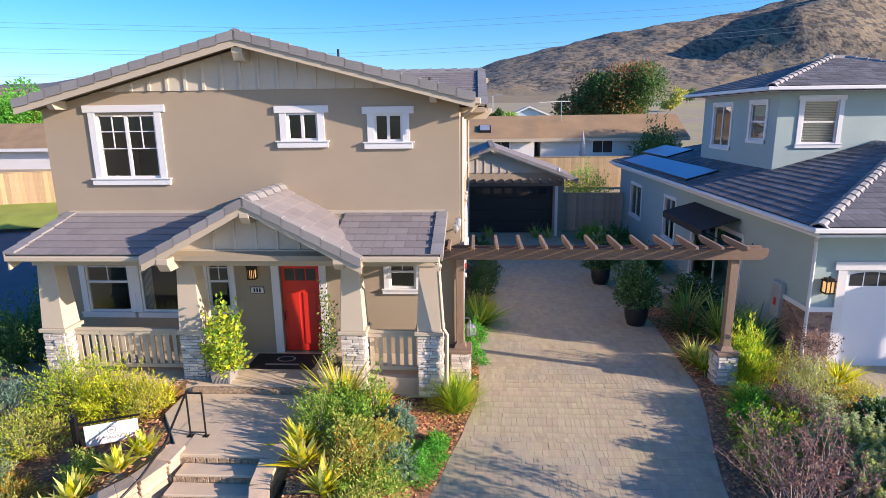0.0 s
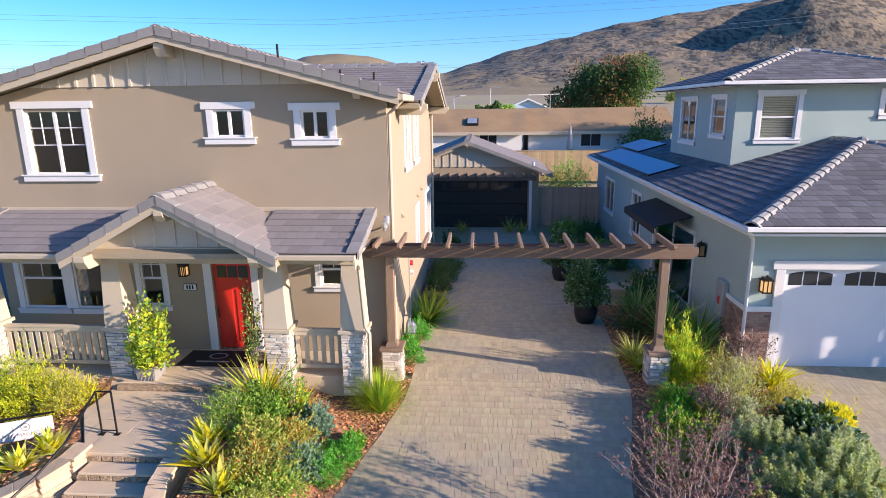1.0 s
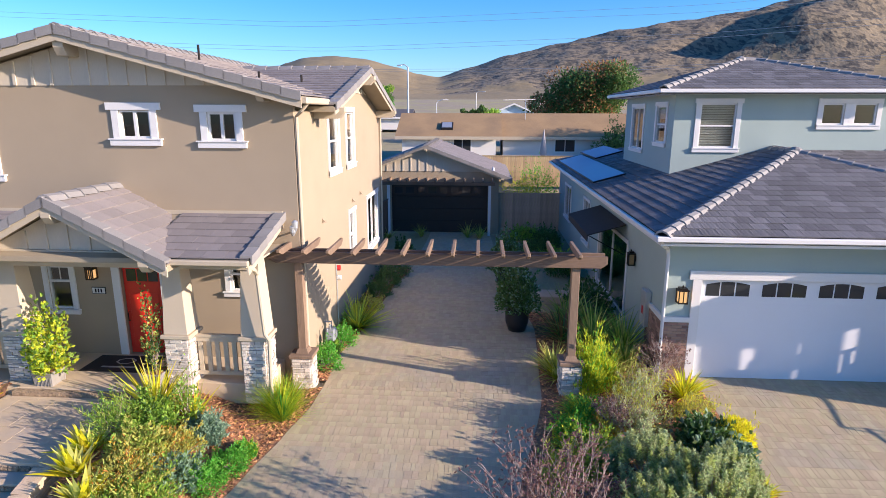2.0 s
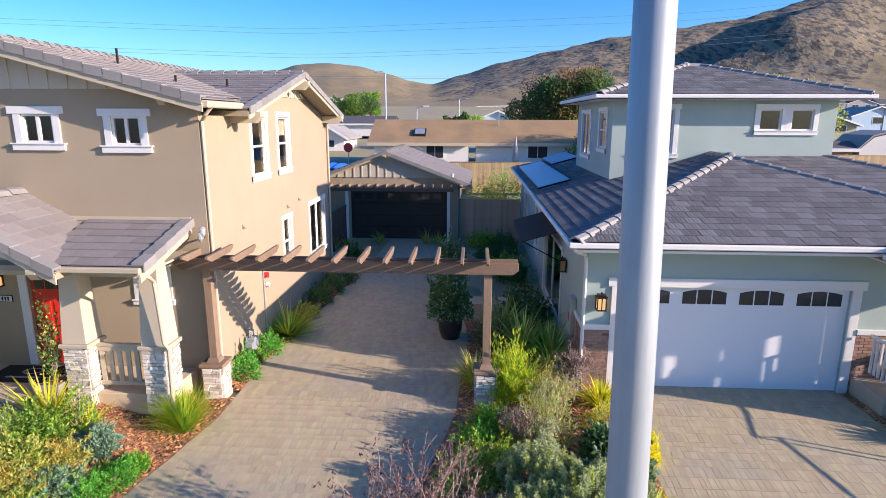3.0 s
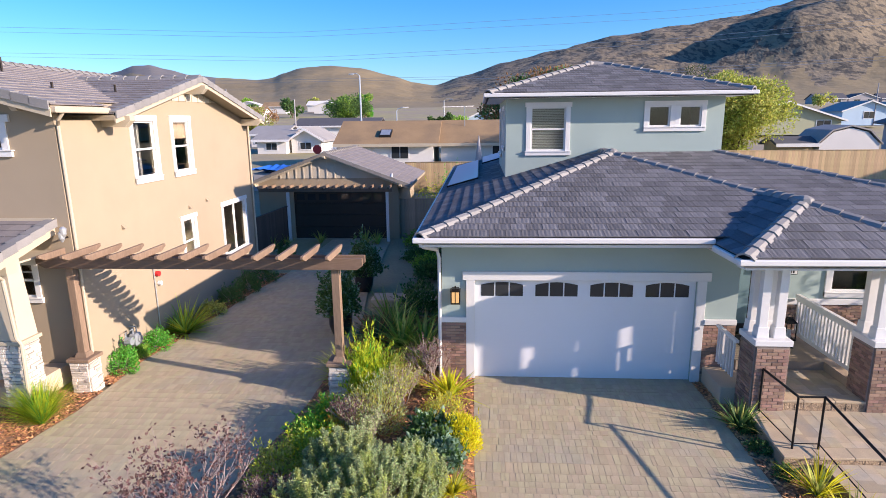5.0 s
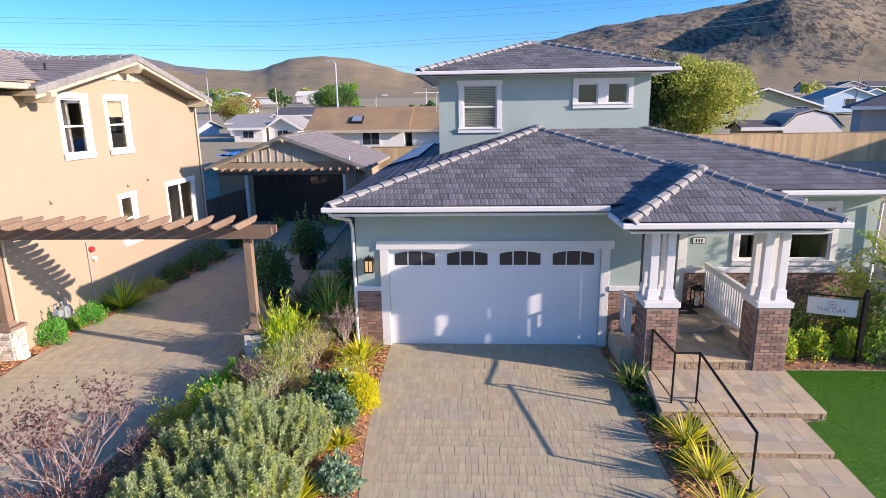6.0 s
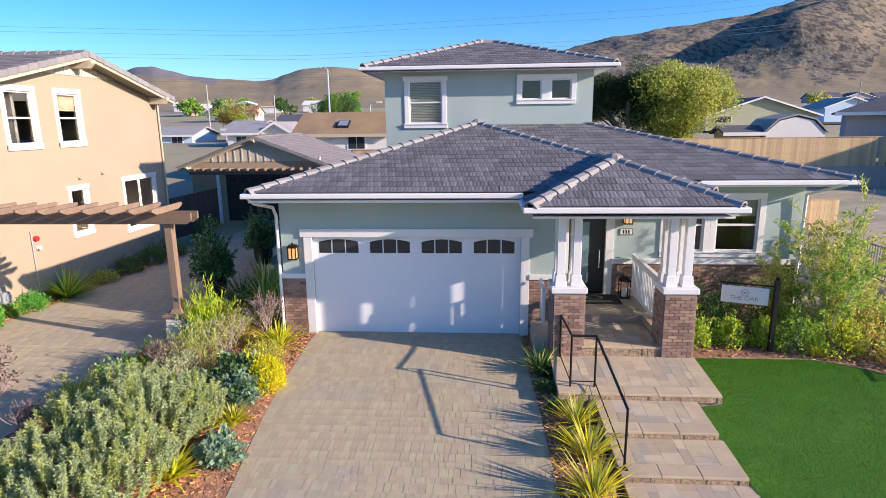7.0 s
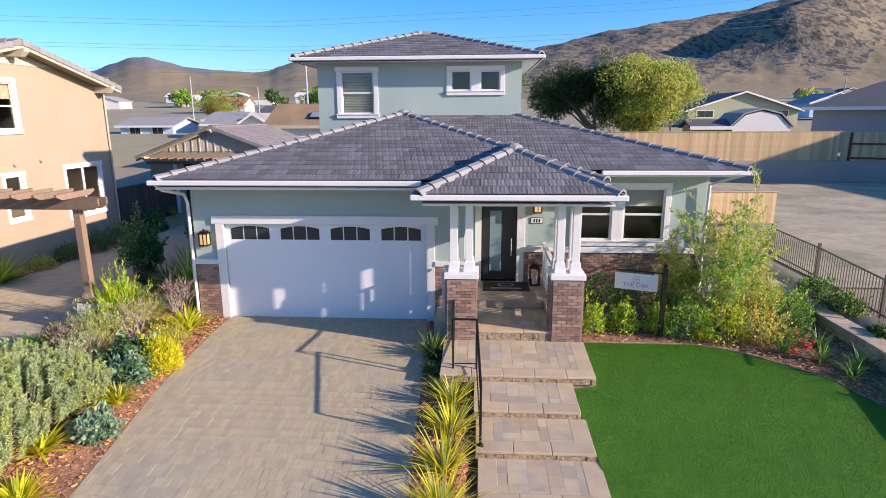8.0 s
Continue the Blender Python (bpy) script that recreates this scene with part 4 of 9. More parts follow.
for k, (c0, c1) in enumerate(((-8.32, -7.78), (-5.36, -4.80), (-1.95, -1.41), (-0.36, 0.16))):
    cx, cy = (c0 + c1) / 2, 9.72
    bm = bmesh.new()
    taper(bm, cx, cy, 0.25, 0.25, 1.63, 0.17, 0.17, 3.3)
    col = part("porch_column", bm, COLUMN, tan_house, "tapered tan stucco porch column on ledge stone", bevel=0.01)
    stone_pier(col, cx, cy, 0.235, 0.2, 1.55, 20 + k)
    bm = bmesh.new()
    box(bm, cx - 0.30, cx + 0.30, cy - 0.30, cy + 0.30, 1.55, 1.63)
    part("column_cap", bm, TRIM_TAN, col, bevel=0.01)


def railing(house, x0, x1, y, z0, z1, m_, n_):
    bm_ = bmesh.new()
    box(bm_, x0, x1, y - 0.05, y + 0.05, z1 - 0.06, z1)
    rail = part("porch_railing", bm_, m_, house, bevel=0.006)
    bm_ = bmesh.new()
    box(bm_, x0, x1, y - 0.035, y + 0.035, z0, z0 + 0.08)
    part("rail", bm_, m_, rail)
    bm_ = bmesh.new()
    box(bm_, x0, x1, y - 0.035, y + 0.035, z1 - 0.15, z1 - 0.062)
    part("rail", bm_, m_, rail)
    for i in range(n_):
        x = x0 + (x1 - x0) * (i + 0.5) / n_
        bm_ = bmesh.new()
        box(bm_, x - 0.045, x + 0.045, y - 0.018, y + 0.018, z0 + 0.08, z1 - 0.15)
        part("baluster", bm_, m_, rail)


railing(tan_house, -7.8, -5.35, 9.75, 0.68, 1.56, TRIM_TAN, 15)
railing(tan_house, -1.42, -0.35, 9.75, 0.68, 1.56, TRIM_TAN, 6)
bm = bmesh.new()
tube(bm, [(0.10, 8.88, 3.25), (0.16, 9.15, 3.1), (0.12, 9.36, 2.95), (0.19, 9.36, 1.75), (0.27, 9.36, 1.62), (0.25, 9.34, 0.25)], 0.04)
part("downspout", bm, TRIM_TAN, tan_house)
# porch floor, landing, front steps
bm = bmesh.new()
box(bm, -8.3, -2.0, 9.15, YF - 0.002, 0.1, PZ)
box(bm, -2.0, 0.0, 9.60, YF - 0.002, 0.1, PZ)
part("porch_floor", bm, CONCRETE, tan_house, bevel=0.01)
# red door
bm = bmesh.new()
for q in ((-3.80, -3.62, 0.55, 2.76), (-2.70, -2.54, 0.55, 2.76)):
    fbox(bm, F, q[0], q[1], 0.0, 0.04, q[2], q[3])
fbox(bm, F, -3.84, -2.50, 0.0, 0.05, 2.76, 2.92)
door = part("door", bm, WHITE, tan_house, "red panelled front door in a white frame", bevel=0.004)
bm = bmesh.new()
fbox(bm, F, -3.60, -2.72, -0.12, -0.07, 0.57, 2.74)
for p, q in (((-3.50, -3.20), (0.75, 2.0)), ((-3.12, -2.82), (0.75, 2.0))):
    fbox(bm, F, p[0], p[1], -0.07, -0.055, q[0], q[1])
part("door_leaf", bm, RED, door, "red paint", bevel=0.006)
for k in range(3):
    bm = bmesh.new()
    fbox(bm, F, -3.52 + k * 0.25, -3.30 + k * 0.25, -0.069, -0.062, 2.28, 2.56)
    part("door_lite", bm, DARKGLASS, door)
bm = bmesh.new()
tube(bm, [F.at(-3.55, -0.07, 1.55), F.at(-3.55, -0.01, 1.55), F.at(-3.55, -0.01, 1.35), F.at(-3.55, -0.07, 1.35)], 0.012)
part("door_handle", bm, BRONZE, door)
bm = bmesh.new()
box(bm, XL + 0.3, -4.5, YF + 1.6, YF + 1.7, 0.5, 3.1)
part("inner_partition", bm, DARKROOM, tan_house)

# ---- green single-storey house with upper room ----
GXL, GYF = 8.55, 11.66
green = thing("house", (14, 20, 0), "sage green stucco house with slate tile roof and white garage door", "house")
Fg = south(GYF)
gar = (9.30, 14.20, -0.05, 2.38)
bm = bmesh.new()
wall(bm, Fg, GXL, 15.1, -0.1, 3.5, 0.16, [gar])
part("front_wall", bm, STUCCO_GREEN, green)
Fw = west(GXL)
wh = [window(green, Fw, 25.6, 27.6, 1.0, 2.7, "slider", "white-cased side window", 0.12, 0.0),
      window(green, Fw, 20.9, 22.4, 0.9, 2.75, "slider", "white-cased side window", 0.12, 0.0),
      window(green, Fw, 15.1, 19.2, 0.08, 2.5, "pair", "wide white sliding patio door", 0.12, 0.0, sill=False)]
bm = bmesh.new()
wall(bm, Fw, GYF + 0.16, 29.8, -0.1, 3.3, 0.16, wh)
part("side_wall", bm, STUCCO_GREEN, green)
YE = 13.1
Fe = south(YE)
dh = (15.50, 16.42, 0.42, 2.75)
fh = [window(green, Fe, 17.75, 18.95, 1.60, 3.22, "hung", "white-cased front window", 0.14, 0.0, blind="shade"),
      window(green, Fe, 18.95, 20.25, 1.60, 3.22, "hung", "white-cased front window", 0.14, 0.0, blind="shade"), dh]
bm = bmesh.new()
wall(bm, Fe, 15.1, 21.15, -0.1, 3.5, 0.16, fh)
part("front_wall", bm, STUCCO_GREEN, green)
bm = bmesh.new()
box(bm, 14.94, 15.1, GYF + 0.16, YE, -0.1, 3.5)
part("side_wall", bm, STUCCO_GREEN, green)
bm = bmesh.new()
box(bm, 20.99, 21.15, YE + 0.16, 30, -0.1, 3.5)
part("side_wall", bm, STUCCO_GREEN, green)
bm = bmesh.new()
box(bm, GXL + 0.16, 21.15, 29.64, 29.8, -0.1, 3.2)
part("rear_wall", bm, STUCCO_GREEN, green)
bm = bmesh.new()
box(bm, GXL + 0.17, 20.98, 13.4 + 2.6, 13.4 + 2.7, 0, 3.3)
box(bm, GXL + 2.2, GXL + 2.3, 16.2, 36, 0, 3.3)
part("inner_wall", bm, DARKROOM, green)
# hip roofs
EZ, HS = 3.50, 0.282


def hip_solid(name, x0, x1, y0, y1, ez, slope, label):
    """A hip roof solid over a rectangle, its shorter side setting the ridge."""
    half = (x1 - x0) / 2
    cx = (x0 + x1) / 2
    top = ez + slope * half
    run = half
    b_ = bmesh.new()
    lo = [(x0, y0, ez), (x1, y0, ez), (x1, y1, ez), (x0, y1, ez)]
    ra, rb = (cx, y0 + run, top), (cx, y1 - run, top)
    for dz, flip in ((-0.02, False), (-0.14, True)):
        v = [b_.verts.new((p[0], p[1], p[2] + dz)) for p in lo + [ra, rb]]
        fs = [(0, 1, 4), (1, 2, 5, 4), (2, 3, 5), (3, 0, 4, 5)]
        for f in fs:
            b_.faces.new([v[i] for i in (f[::-1] if flip else f)])
        if not flip:
            up = v
        else:
            for i in range(4):
                b_.faces.new((up[i], v[i], v[(i + 1) % 4], up[(i + 1) % 4]))
    return part(name, b_, UNDER, green, label), ra, rb


wing, wa, wb = hip_solid("roof", 8.10, 18.2, 10.92, 30.2, EZ, HS, "slate grey tile hip roof over the garage")
half = 5.05
hyp = half * math.sqrt(1 + HS * HS)
tile_slope(wing, (8.10, 10.90, EZ), (1, 0, 0), (0, 1, HS), [(0, 0), (10.1, 0), (half, hyp)], TILE_SLATE, 0.30, 0.34, fluted=True, seed=11, single=True)
tile_slope(wing, (8.08, 30.2, EZ), (0, -1, 0), (1, 0, HS), [(0, 0), (19.28, 0), (19.28 - half, hyp), (half, hyp)], TILE_SLATE, 0.30, 0.34, fluted=True, seed=12)
tile_slope(wing, (18.2, 10.92, EZ), (0, 1, 0), (-1, 0, HS), [(0, 0), (19.28, 0), (19.28 - half, hyp), (half, hyp)], TILE_SLATE, 0.30, 0.34, fluted=True, seed=13)
cap_line(wing, (8.12, 10.94, EZ + 0.05), (wa[0], wa[1], wa[2] + 0.05), TILE_PALE, w=0.19)
cap_line(wing, (18.18, 10.94, EZ + 0.05), (wa[0], wa[1], wa[2] + 0.05), TILE_CAP, w=0.17)
cap_line(wing, (wa[0], wa[1], wa[2] + 0.05), (wb[0], wb[1], wb[2] + 0.05), TILE_CAP, w=0.17)
apex_cap(wing, (wa[0], wa[1], wa[2] + 0.03), TILE_PALE)
MX1, MY0, MEZ, MSL = 21.75, 12.30, 3.60, 0.245
b_ = bmesh.new()
mh = 6.2
mt = MEZ + MSL * mh
pts = [(13.1, MY0, MEZ), (MX1, MY0, MEZ), (MX1, 30, MEZ), (13.1, 30, MEZ), (13.1, MY0 + mh, mt), (MX1 - mh, MY0 + mh, mt), (MX1 - mh, 30, mt), (13.1, 30, mt)]
vv = [b_.verts.new((p[0], p[1], p[2] - 0.02)) for p in pts]
for f in ((0, 1, 5, 4), (1, 2, 6, 5), (4, 5, 6, 7), (0, 3, 2, 1)):
    b_.faces.new([vv[i] for i in f])
main = part("roof", b_, UNDER, green, "slate grey tile hip roof over the rooms")
mhyp = mh * math.sqrt(1 + MSL * MSL)
tile_slope(main, (13.0, MY0 - 0.02, MEZ), (1, 0, 0), (0, 1, MSL), [(0, 0), (MX1 - 13.0, 0), (MX1 - 13.0 - mh, mhyp), (0, mhyp)], TILE_SLATE, 0.30, 0.34, fluted=True, seed=14)
tile_slope(main, (MX1 + 0.02, MY0, MEZ), (0, 1, 0), (-1, 0, MSL), [(0, 0), (17.7, 0), (17.7, mhyp), (mh, mhyp)], TILE_SLATE, 0.30, 0.34, fluted=True, seed=15)
cap_line(main, (MX1, MY0, MEZ + 0.05), (MX1 - mh, MY0 + mh, mt + 0.05), TILE_CAP)
PX0, PX1, PY0, PEZ, PSL = 14.20, 18.20, 9.58, 3.38, 0.38
b_ = bmesh.new()
ph = 2.0
pt = PEZ + PSL * ph
pts = [(PX0, PY0, PEZ), (PX1, PY0, PEZ), (PX1, 14.2, PEZ), (PX0, 14.2, PEZ), (16.2, PY0 + ph, pt), (16.2, 14.2, pt)]
vv = [b_.verts.new((p[0], p[1], p[2] - 0.02)) for p in pts]
for f in ((0, 1, 4), (1, 2, 5, 4), (3, 0, 4, 5), (0, 3, 2, 1)):
    b_.faces.new([vv[i] for i in f])
porch2 = part("porch_roof", b_, UNDER, green, "slate grey tile entry porch hip roof")
phyp = ph * math.sqrt(1 + PSL * PSL)
tile_slope(porch2, (PX0, PY0 - 0.02, PEZ), (1, 0, 0), (0, 1, PSL), [(0, 0), (4.0, 0), (2.0, phyp)], TILE_SLATE, 0.30, 0.34, fluted=True, seed=16, single=True)
tile_slope(porch2, (PX0 - 0.02, 14.2, PEZ), (0, -1, 0), (1, 0, PSL), [(0, 0), (4.62, 0), (2.62, phyp), (0, phyp)], TILE_SLATE, 0.30, 0.34, fluted=True, seed=17)
tile_slope(porch2, (PX1 + 0.02, PY0, PEZ), (0, 1, 0), (-1, 0, PSL), [(0, 0), (4.62, 0), (4.62, phyp), (2.0, phyp)], TILE_SLATE, 0.30, 0.34, fluted=True, seed=18)
cap_line(porch2, (PX0, PY0, PEZ + 0.05), (16.2, PY0 + ph, pt + 0.05), TILE_PALE, w=0.19)
cap_line(porch2, (PX1, PY0, PEZ + 0.05), (16.2, PY0 + ph, pt + 0.05), TILE_CAP)
cap_line(porch2, (16.2, PY0 + ph, pt + 0.05), (16.2, 13.4, pt + 0.05), TILE_CAP)

apex_cap(porch2, (16.2, PY0 + ph, pt + 0.03), TILE_PALE, 0.22)


def gutter(house, pts, m_=None, h=0.115, d=0.10):
    for p, q in zip(pts, pts[1:]):
        bm_ = bmesh.new()
        bar(bm_, p, q, d, h)
        part("gutter", bm_, m_ or WHITE, house, bevel=0.02)


gutter(green, [(8.04, 30.2, EZ - 0.06), (8.04, 10.86, EZ - 0.06)])
gutter(green, [(7.99, 10.86, EZ - 0.06), (PX0 - 0.02, 10.86, EZ - 0.06)])
gutter(green, [(PX0 - 0.06, 10.80, PEZ - 0.06), (PX0 - 0.06, PY0 - 0.06, PEZ - 0.06)])
gutter(green, [(PX0 - 0.115, PY0 - 0.06, PEZ - 0.06), (PX1 + 0.1, PY0 - 0.06, PEZ - 0.06)])
gutter(green, [(PX1 + 0.06, PY0, PEZ - 0.06), (PX1 + 0.06, MY0, PEZ - 0.06)])
gutter(green, [(PX1 + 0.12, MY0 - 0.06, MEZ - 0.06), (MX1 + 0.1, MY0 - 0.06, MEZ - 0.06)])
for q in ((8.12, 15.05, 10.95, GYF - 0.002, 3.28, 3.34), (8.12, GXL - 0.002, GYF, 29.8, 3.28, 3.34),
          (PX0 + 0.1, PX1 - 0.1, PY0 + 0.1, YE - 0.01, 3.14, 3.18), (PX1, MX1 - 0.1, MY0 + 0.02, YE - 0.004, 3.44, 3.48)):
    bm = bmesh.new()
    box(bm, *q)
    part("soffit", bm, WHITE, green)
bm = bmesh.new()
tube(bm, [(8.12, 10.92, EZ - 0.1), (8.2, 11.05, EZ - 0.24), (8.46, 11.52, EZ - 0.4), (8.50, 11.58, EZ - 0.6), (8.50, 11.58, 0.05)], 0.04)
part("downspout", bm, WHITE, green)
bm = bmesh.new()
tube(bm, [(21.6, 12.28, MEZ - 0.1), (21.45, 12.5, MEZ - 0.2), (21.12, 12.98, MEZ - 0.42), (21.1, 13.03, 0.3)], 0.04)
part("downspout", bm, WHITE, green)
# upper room
TX0, TX1, TY0, TY1, TZ = 10.20, 16.73, 17.40, 23.35, 6.42
Ft = south(TY0)
th_ = [window(green, Ft, 10.82, 12.16, 4.80, 6.40, "hung", "white-cased upper window with a slatted blind", 0.14, 0.04, blind="slats"),
       window(green, Ft, 14.36, 15.28, 5.50, 6.40, "fixed", "small white-cased upper window", 0.14, 0.0),
       window(green, Ft, 15.28, 16.20, 5.50, 6.40, "fixed", "small white-cased upper window", 0.14, 0.0)]
bm = bmesh.new()
wall(bm, Ft, TX0, TX1, 3.9, TZ + 0.1, 0.15, th_)
part("upper_wall", bm, STUCCO_GREEN, green)
Ftw = west(TX0)
tw_ = [window(green, Ftw, 20.6, 22.4, 4.55, 6.30, "slider", "white-cased upper side window", 0.13, 0.0),
       window(green, Ftw, 18.0, 19.3, 4.90, 6.32, "hung", "white-cased upper side window", 0.13, 0.0, blind="shade")]
bm = bmesh.new()
wall(bm, Ftw, TY0 + 0.15, TY1, 3.9, TZ + 0.1, 0.15, tw_)
part("upper_wall", bm, STUCCO_GREEN, green)
bm = bmesh.new()
box(bm, TX1 - 0.15, TX1, TY0 + 0.15, TY1, 3.9, TZ + 0.1)
box(bm, TX0 + 0.15, TX1 - 0.15, TY1 - 0.15, TY1, 3.9, TZ + 0.1)
part("upper_wall", bm, STUCCO_GREEN, green)
bm = bmesh.new()
box(bm, TX0 + 0.16, TX1 - 0.16, TY0 + 2.4, TY0 + 2.5, 4.0, TZ)
part("inner_wall", bm, DARKROOM, green)
tx0, tx1, ty0, ty1, tez, ts = 9.62, 17.28, 16.80, 23.95, 6.66, 0.300
thalf = (ty1 - ty0) / 2
tt = tez + ts * thalf
ta, tb = (tx0 + thalf, ty0 + thalf, tt), (tx1 - thalf, ty0 + thalf, tt)
b_ = bmesh.new()
corners = [(tx0, ty0, tez), (tx1, ty0, tez), (tx1, ty1, tez), (tx0, ty1, tez), ta, tb]
top_v, low_v = ([b_.verts.new((p[0], p[1], p[2] + dz)) for p in corners] for dz in (-0.02, -0.14))
for f in ((0, 1, 5, 4), (1, 2, 5), (2, 3, 4, 5), (3, 0, 4)):
    b_.faces.new([top_v[i] for i in f])
    b_.faces.new([low_v[i] for i in f[::-1]])
for i in range(4):
    b_.faces.new((top_v[i], low_v[i], low_v[(i + 1) % 4], top_v[(i + 1) % 4]))
troof = part("upper_roof", b_, UNDER, green, "slate grey tile upper hip roof")
thyp = thalf * math.sqrt(1 + ts * ts)
tile_slope(troof, (tx0, ty0 - 0.02, tez), (1, 0, 0), (0, 1, ts), [(0, 0), (tx1 - tx0, 0), (tx1 - tx0 - thalf, thyp), (thalf, thyp)], TILE_SLATE, 0.30, 0.34, fluted=True, seed=21)
tile_slope(troof, (tx0 - 0.02, ty1, tez), (0, -1, 0), (1, 0, ts), [(0, 0), (ty1 - ty0, 0), (thalf, thyp)], TILE_SLATE, 0.30, 0.34, fluted=True, seed=22)
tile_slope(troof, (tx1 + 0.02, ty0, tez), (0, 1, 0), (-1, 0, ts), [(0, 0), (ty1 - ty0, 0), (thalf, thyp)], TILE_SLATE, 0.30, 0.34, fluted=True, seed=23)
cap_line(troof, (tx0, ty0, tez + 0.05), (ta[0], ta[1], ta[2] + 0.05), TILE_PALE, w=0.18)
cap_line(troof, (tx1, ty0, tez + 0.05), (tb[0], tb[1], tb[2] + 0.05), TILE_CAP)
cap_line(troof, (ta[0], ta[1], ta[2] + 0.05), (tb[0], tb[1], tb[2] + 0.05), TILE_CAP)
apex_cap(troof, (ta[0], ta[1], ta[2] + 0.02), TILE_PALE)
gutter(green, [(tx0 - 0.06, ty1, tez - 0.06), (tx0 - 0.06, ty0 - 0.06, tez - 0.06)])
gutter(green, [(tx0 - 0.115, ty0 - 0.06, tez - 0.06), (tx1 + 0.1, ty0 - 0.06, tez - 0.06)])
gutter(green, [(tx1 + 0.06, ty0, tez - 0.06), (tx1 + 0.06, ty1, tez - 0.06)])
bm = bmesh.new()
box(bm, tx0 + 0.05, tx1 - 0.05, ty0 + 0.02, ty1, TZ + 0.10, TZ + 0.14)
part("soffit", bm, WHITE, green)
# garage door
bm = bmesh.new()
fbox(bm, Fg, 9.10, 9.30, 0.0, 0.045, -0.05, 2.38)
fbox(bm, Fg, 14.20, 14.40, 0.0, 0.045, -0.05, 2.38)
fbox(bm, Fg, 9.02, 14.48, 0.0, 0.055, 2.38, 2.58)
gdoor = part("garage_door", bm, WHITE, green, "white sectional garage door with small arched lites", bevel=0.005)
bw = 4.9 / 4
for s_ in range(4):
    z0, z1 = [0.0, 0.62, 1.21, 1.80][s_], [0.6195, 1.2095, 1.7995, 2.38][s_]
    bm = bmesh.new()
    fbox(bm, Fg, 9.30, 14.20, -0.12, -0.075, z0, z1)
    part("door_section", bm, WHITE_DOOR, gdoor)
for k in range(4):
    u0 = 9.30 + bw * k
    for j in range(3):
        a, b = u0 + 0.14 + j * 0.325, u0 + 0.14 + j * 0.325 + 0.295
        bm = bmesh.new()

        def arch(u, w_=bw, c_=u0):
            return 2.31 - 0.30 * ((u - c_ - w_ / 2) / (w_ / 2)) ** 2 * 0.35
        prism(bm, [Fg.at(a, -0.070, 1.98), Fg.at(b, -0.070, 1.98), Fg.at(b, -0.070, arch(b)), Fg.at((a + b) / 2, -0.070, arch((a + b) / 2)), Fg.at(a, -0.070, arch(a))], Fg.n * -0.01)
        part("door_lite", bm, DARKGLASS, gdoor)
# wainscot: brick with a white cap
BRICK_ME = paver_mesh("brick", 0.193, 0.058, 0.012, BRICK)


def brick_face(owner, F_, u0, u1, v0, v1, seed, single=True):
    """Running-bond bricks standing proud of their mortar."""
    bm_ = bmesh.new()
    fbox(bm_, F_, u0, u1, 0.004, 0.03, v0, v1)
    core = part("brick_veneer", bm_, BRICK_MORTAR, owner, "red-brown brick veneer")
    B = Matrix((F_.u, F_.v, F_.n)).transposed().to_4x4()
    r = random.Random(seed)
    z, i = v0, 0
    verts, faces = [], []
    while z + 0.058 <= v1 + 0.004:
        u = u0 - (0.1 if i % 2 else 0.0)
        while u < u1:
            a, b = max(u, u0), min(u + 0.193, u1)
            if b - a > 0.03:
                M_ = Matrix.Translation(F_.at(a, 0.03, z) - ORIGIN[owner]) @ B @ Matrix.Diagonal(((b - a) / 0.193, 1, r.uniform(0.8, 1.2), 1))
                if single:
                    ob = new("brick", BRICK_ME)
                    ob.parent = core
                    ob.matrix_basis = M_
                else:
                    k = len(verts)
                    verts += [M_ @ p.co + ORIGIN[owner] for p in BRICK_ME.vertices]
                    faces += [tuple(k + j for j in f.vertices) for f in BRICK_ME.polygons]
            u += 0.203
        z += 0.0685
        i += 1
    if verts:
        ob = pymesh("bricks", verts, faces, BRICK, core)
        ob["kind"] = "stuff"
    return core


brick_face(green, Fg, GXL, 9.10, 0.0, 1.38, 31)
brick_face(green, Fg, 14.40, 15.1, 0.0, 1.38, 32)
brick_face(green, Fw, GYF, 12.9, 0.0, 1.38, 33)
brick_face(green, Fe, 16.60, 21.15, 0.2, 1.42, 34, single=False)
bm = bmesh.new()
box(bm, GXL - 0.06, 9.10, GYF - 0.07, GYF - 0.003, 1.38, 1.50)
box(bm, GXL - 0.06, GXL - 0.003, GYF - 0.003, 12.9, 1.38, 1.50)
part("wainscot_cap", bm, WHITE, green, bevel=0.006)
bm = bmesh.new()
box(bm, 14.40, 15.1, GYF - 0.07, GYF - 0.003, 1.38, 1.50)
part("wainscot_cap", bm, WHITE, green, bevel=0.006)
bm = bmesh.new()
box(bm, 16.60, 21.2, YE - 0.08, YE - 0.003, 1.42, 1.56)
part("wainscot_cap", bm, WHITE, green, bevel=0.006)
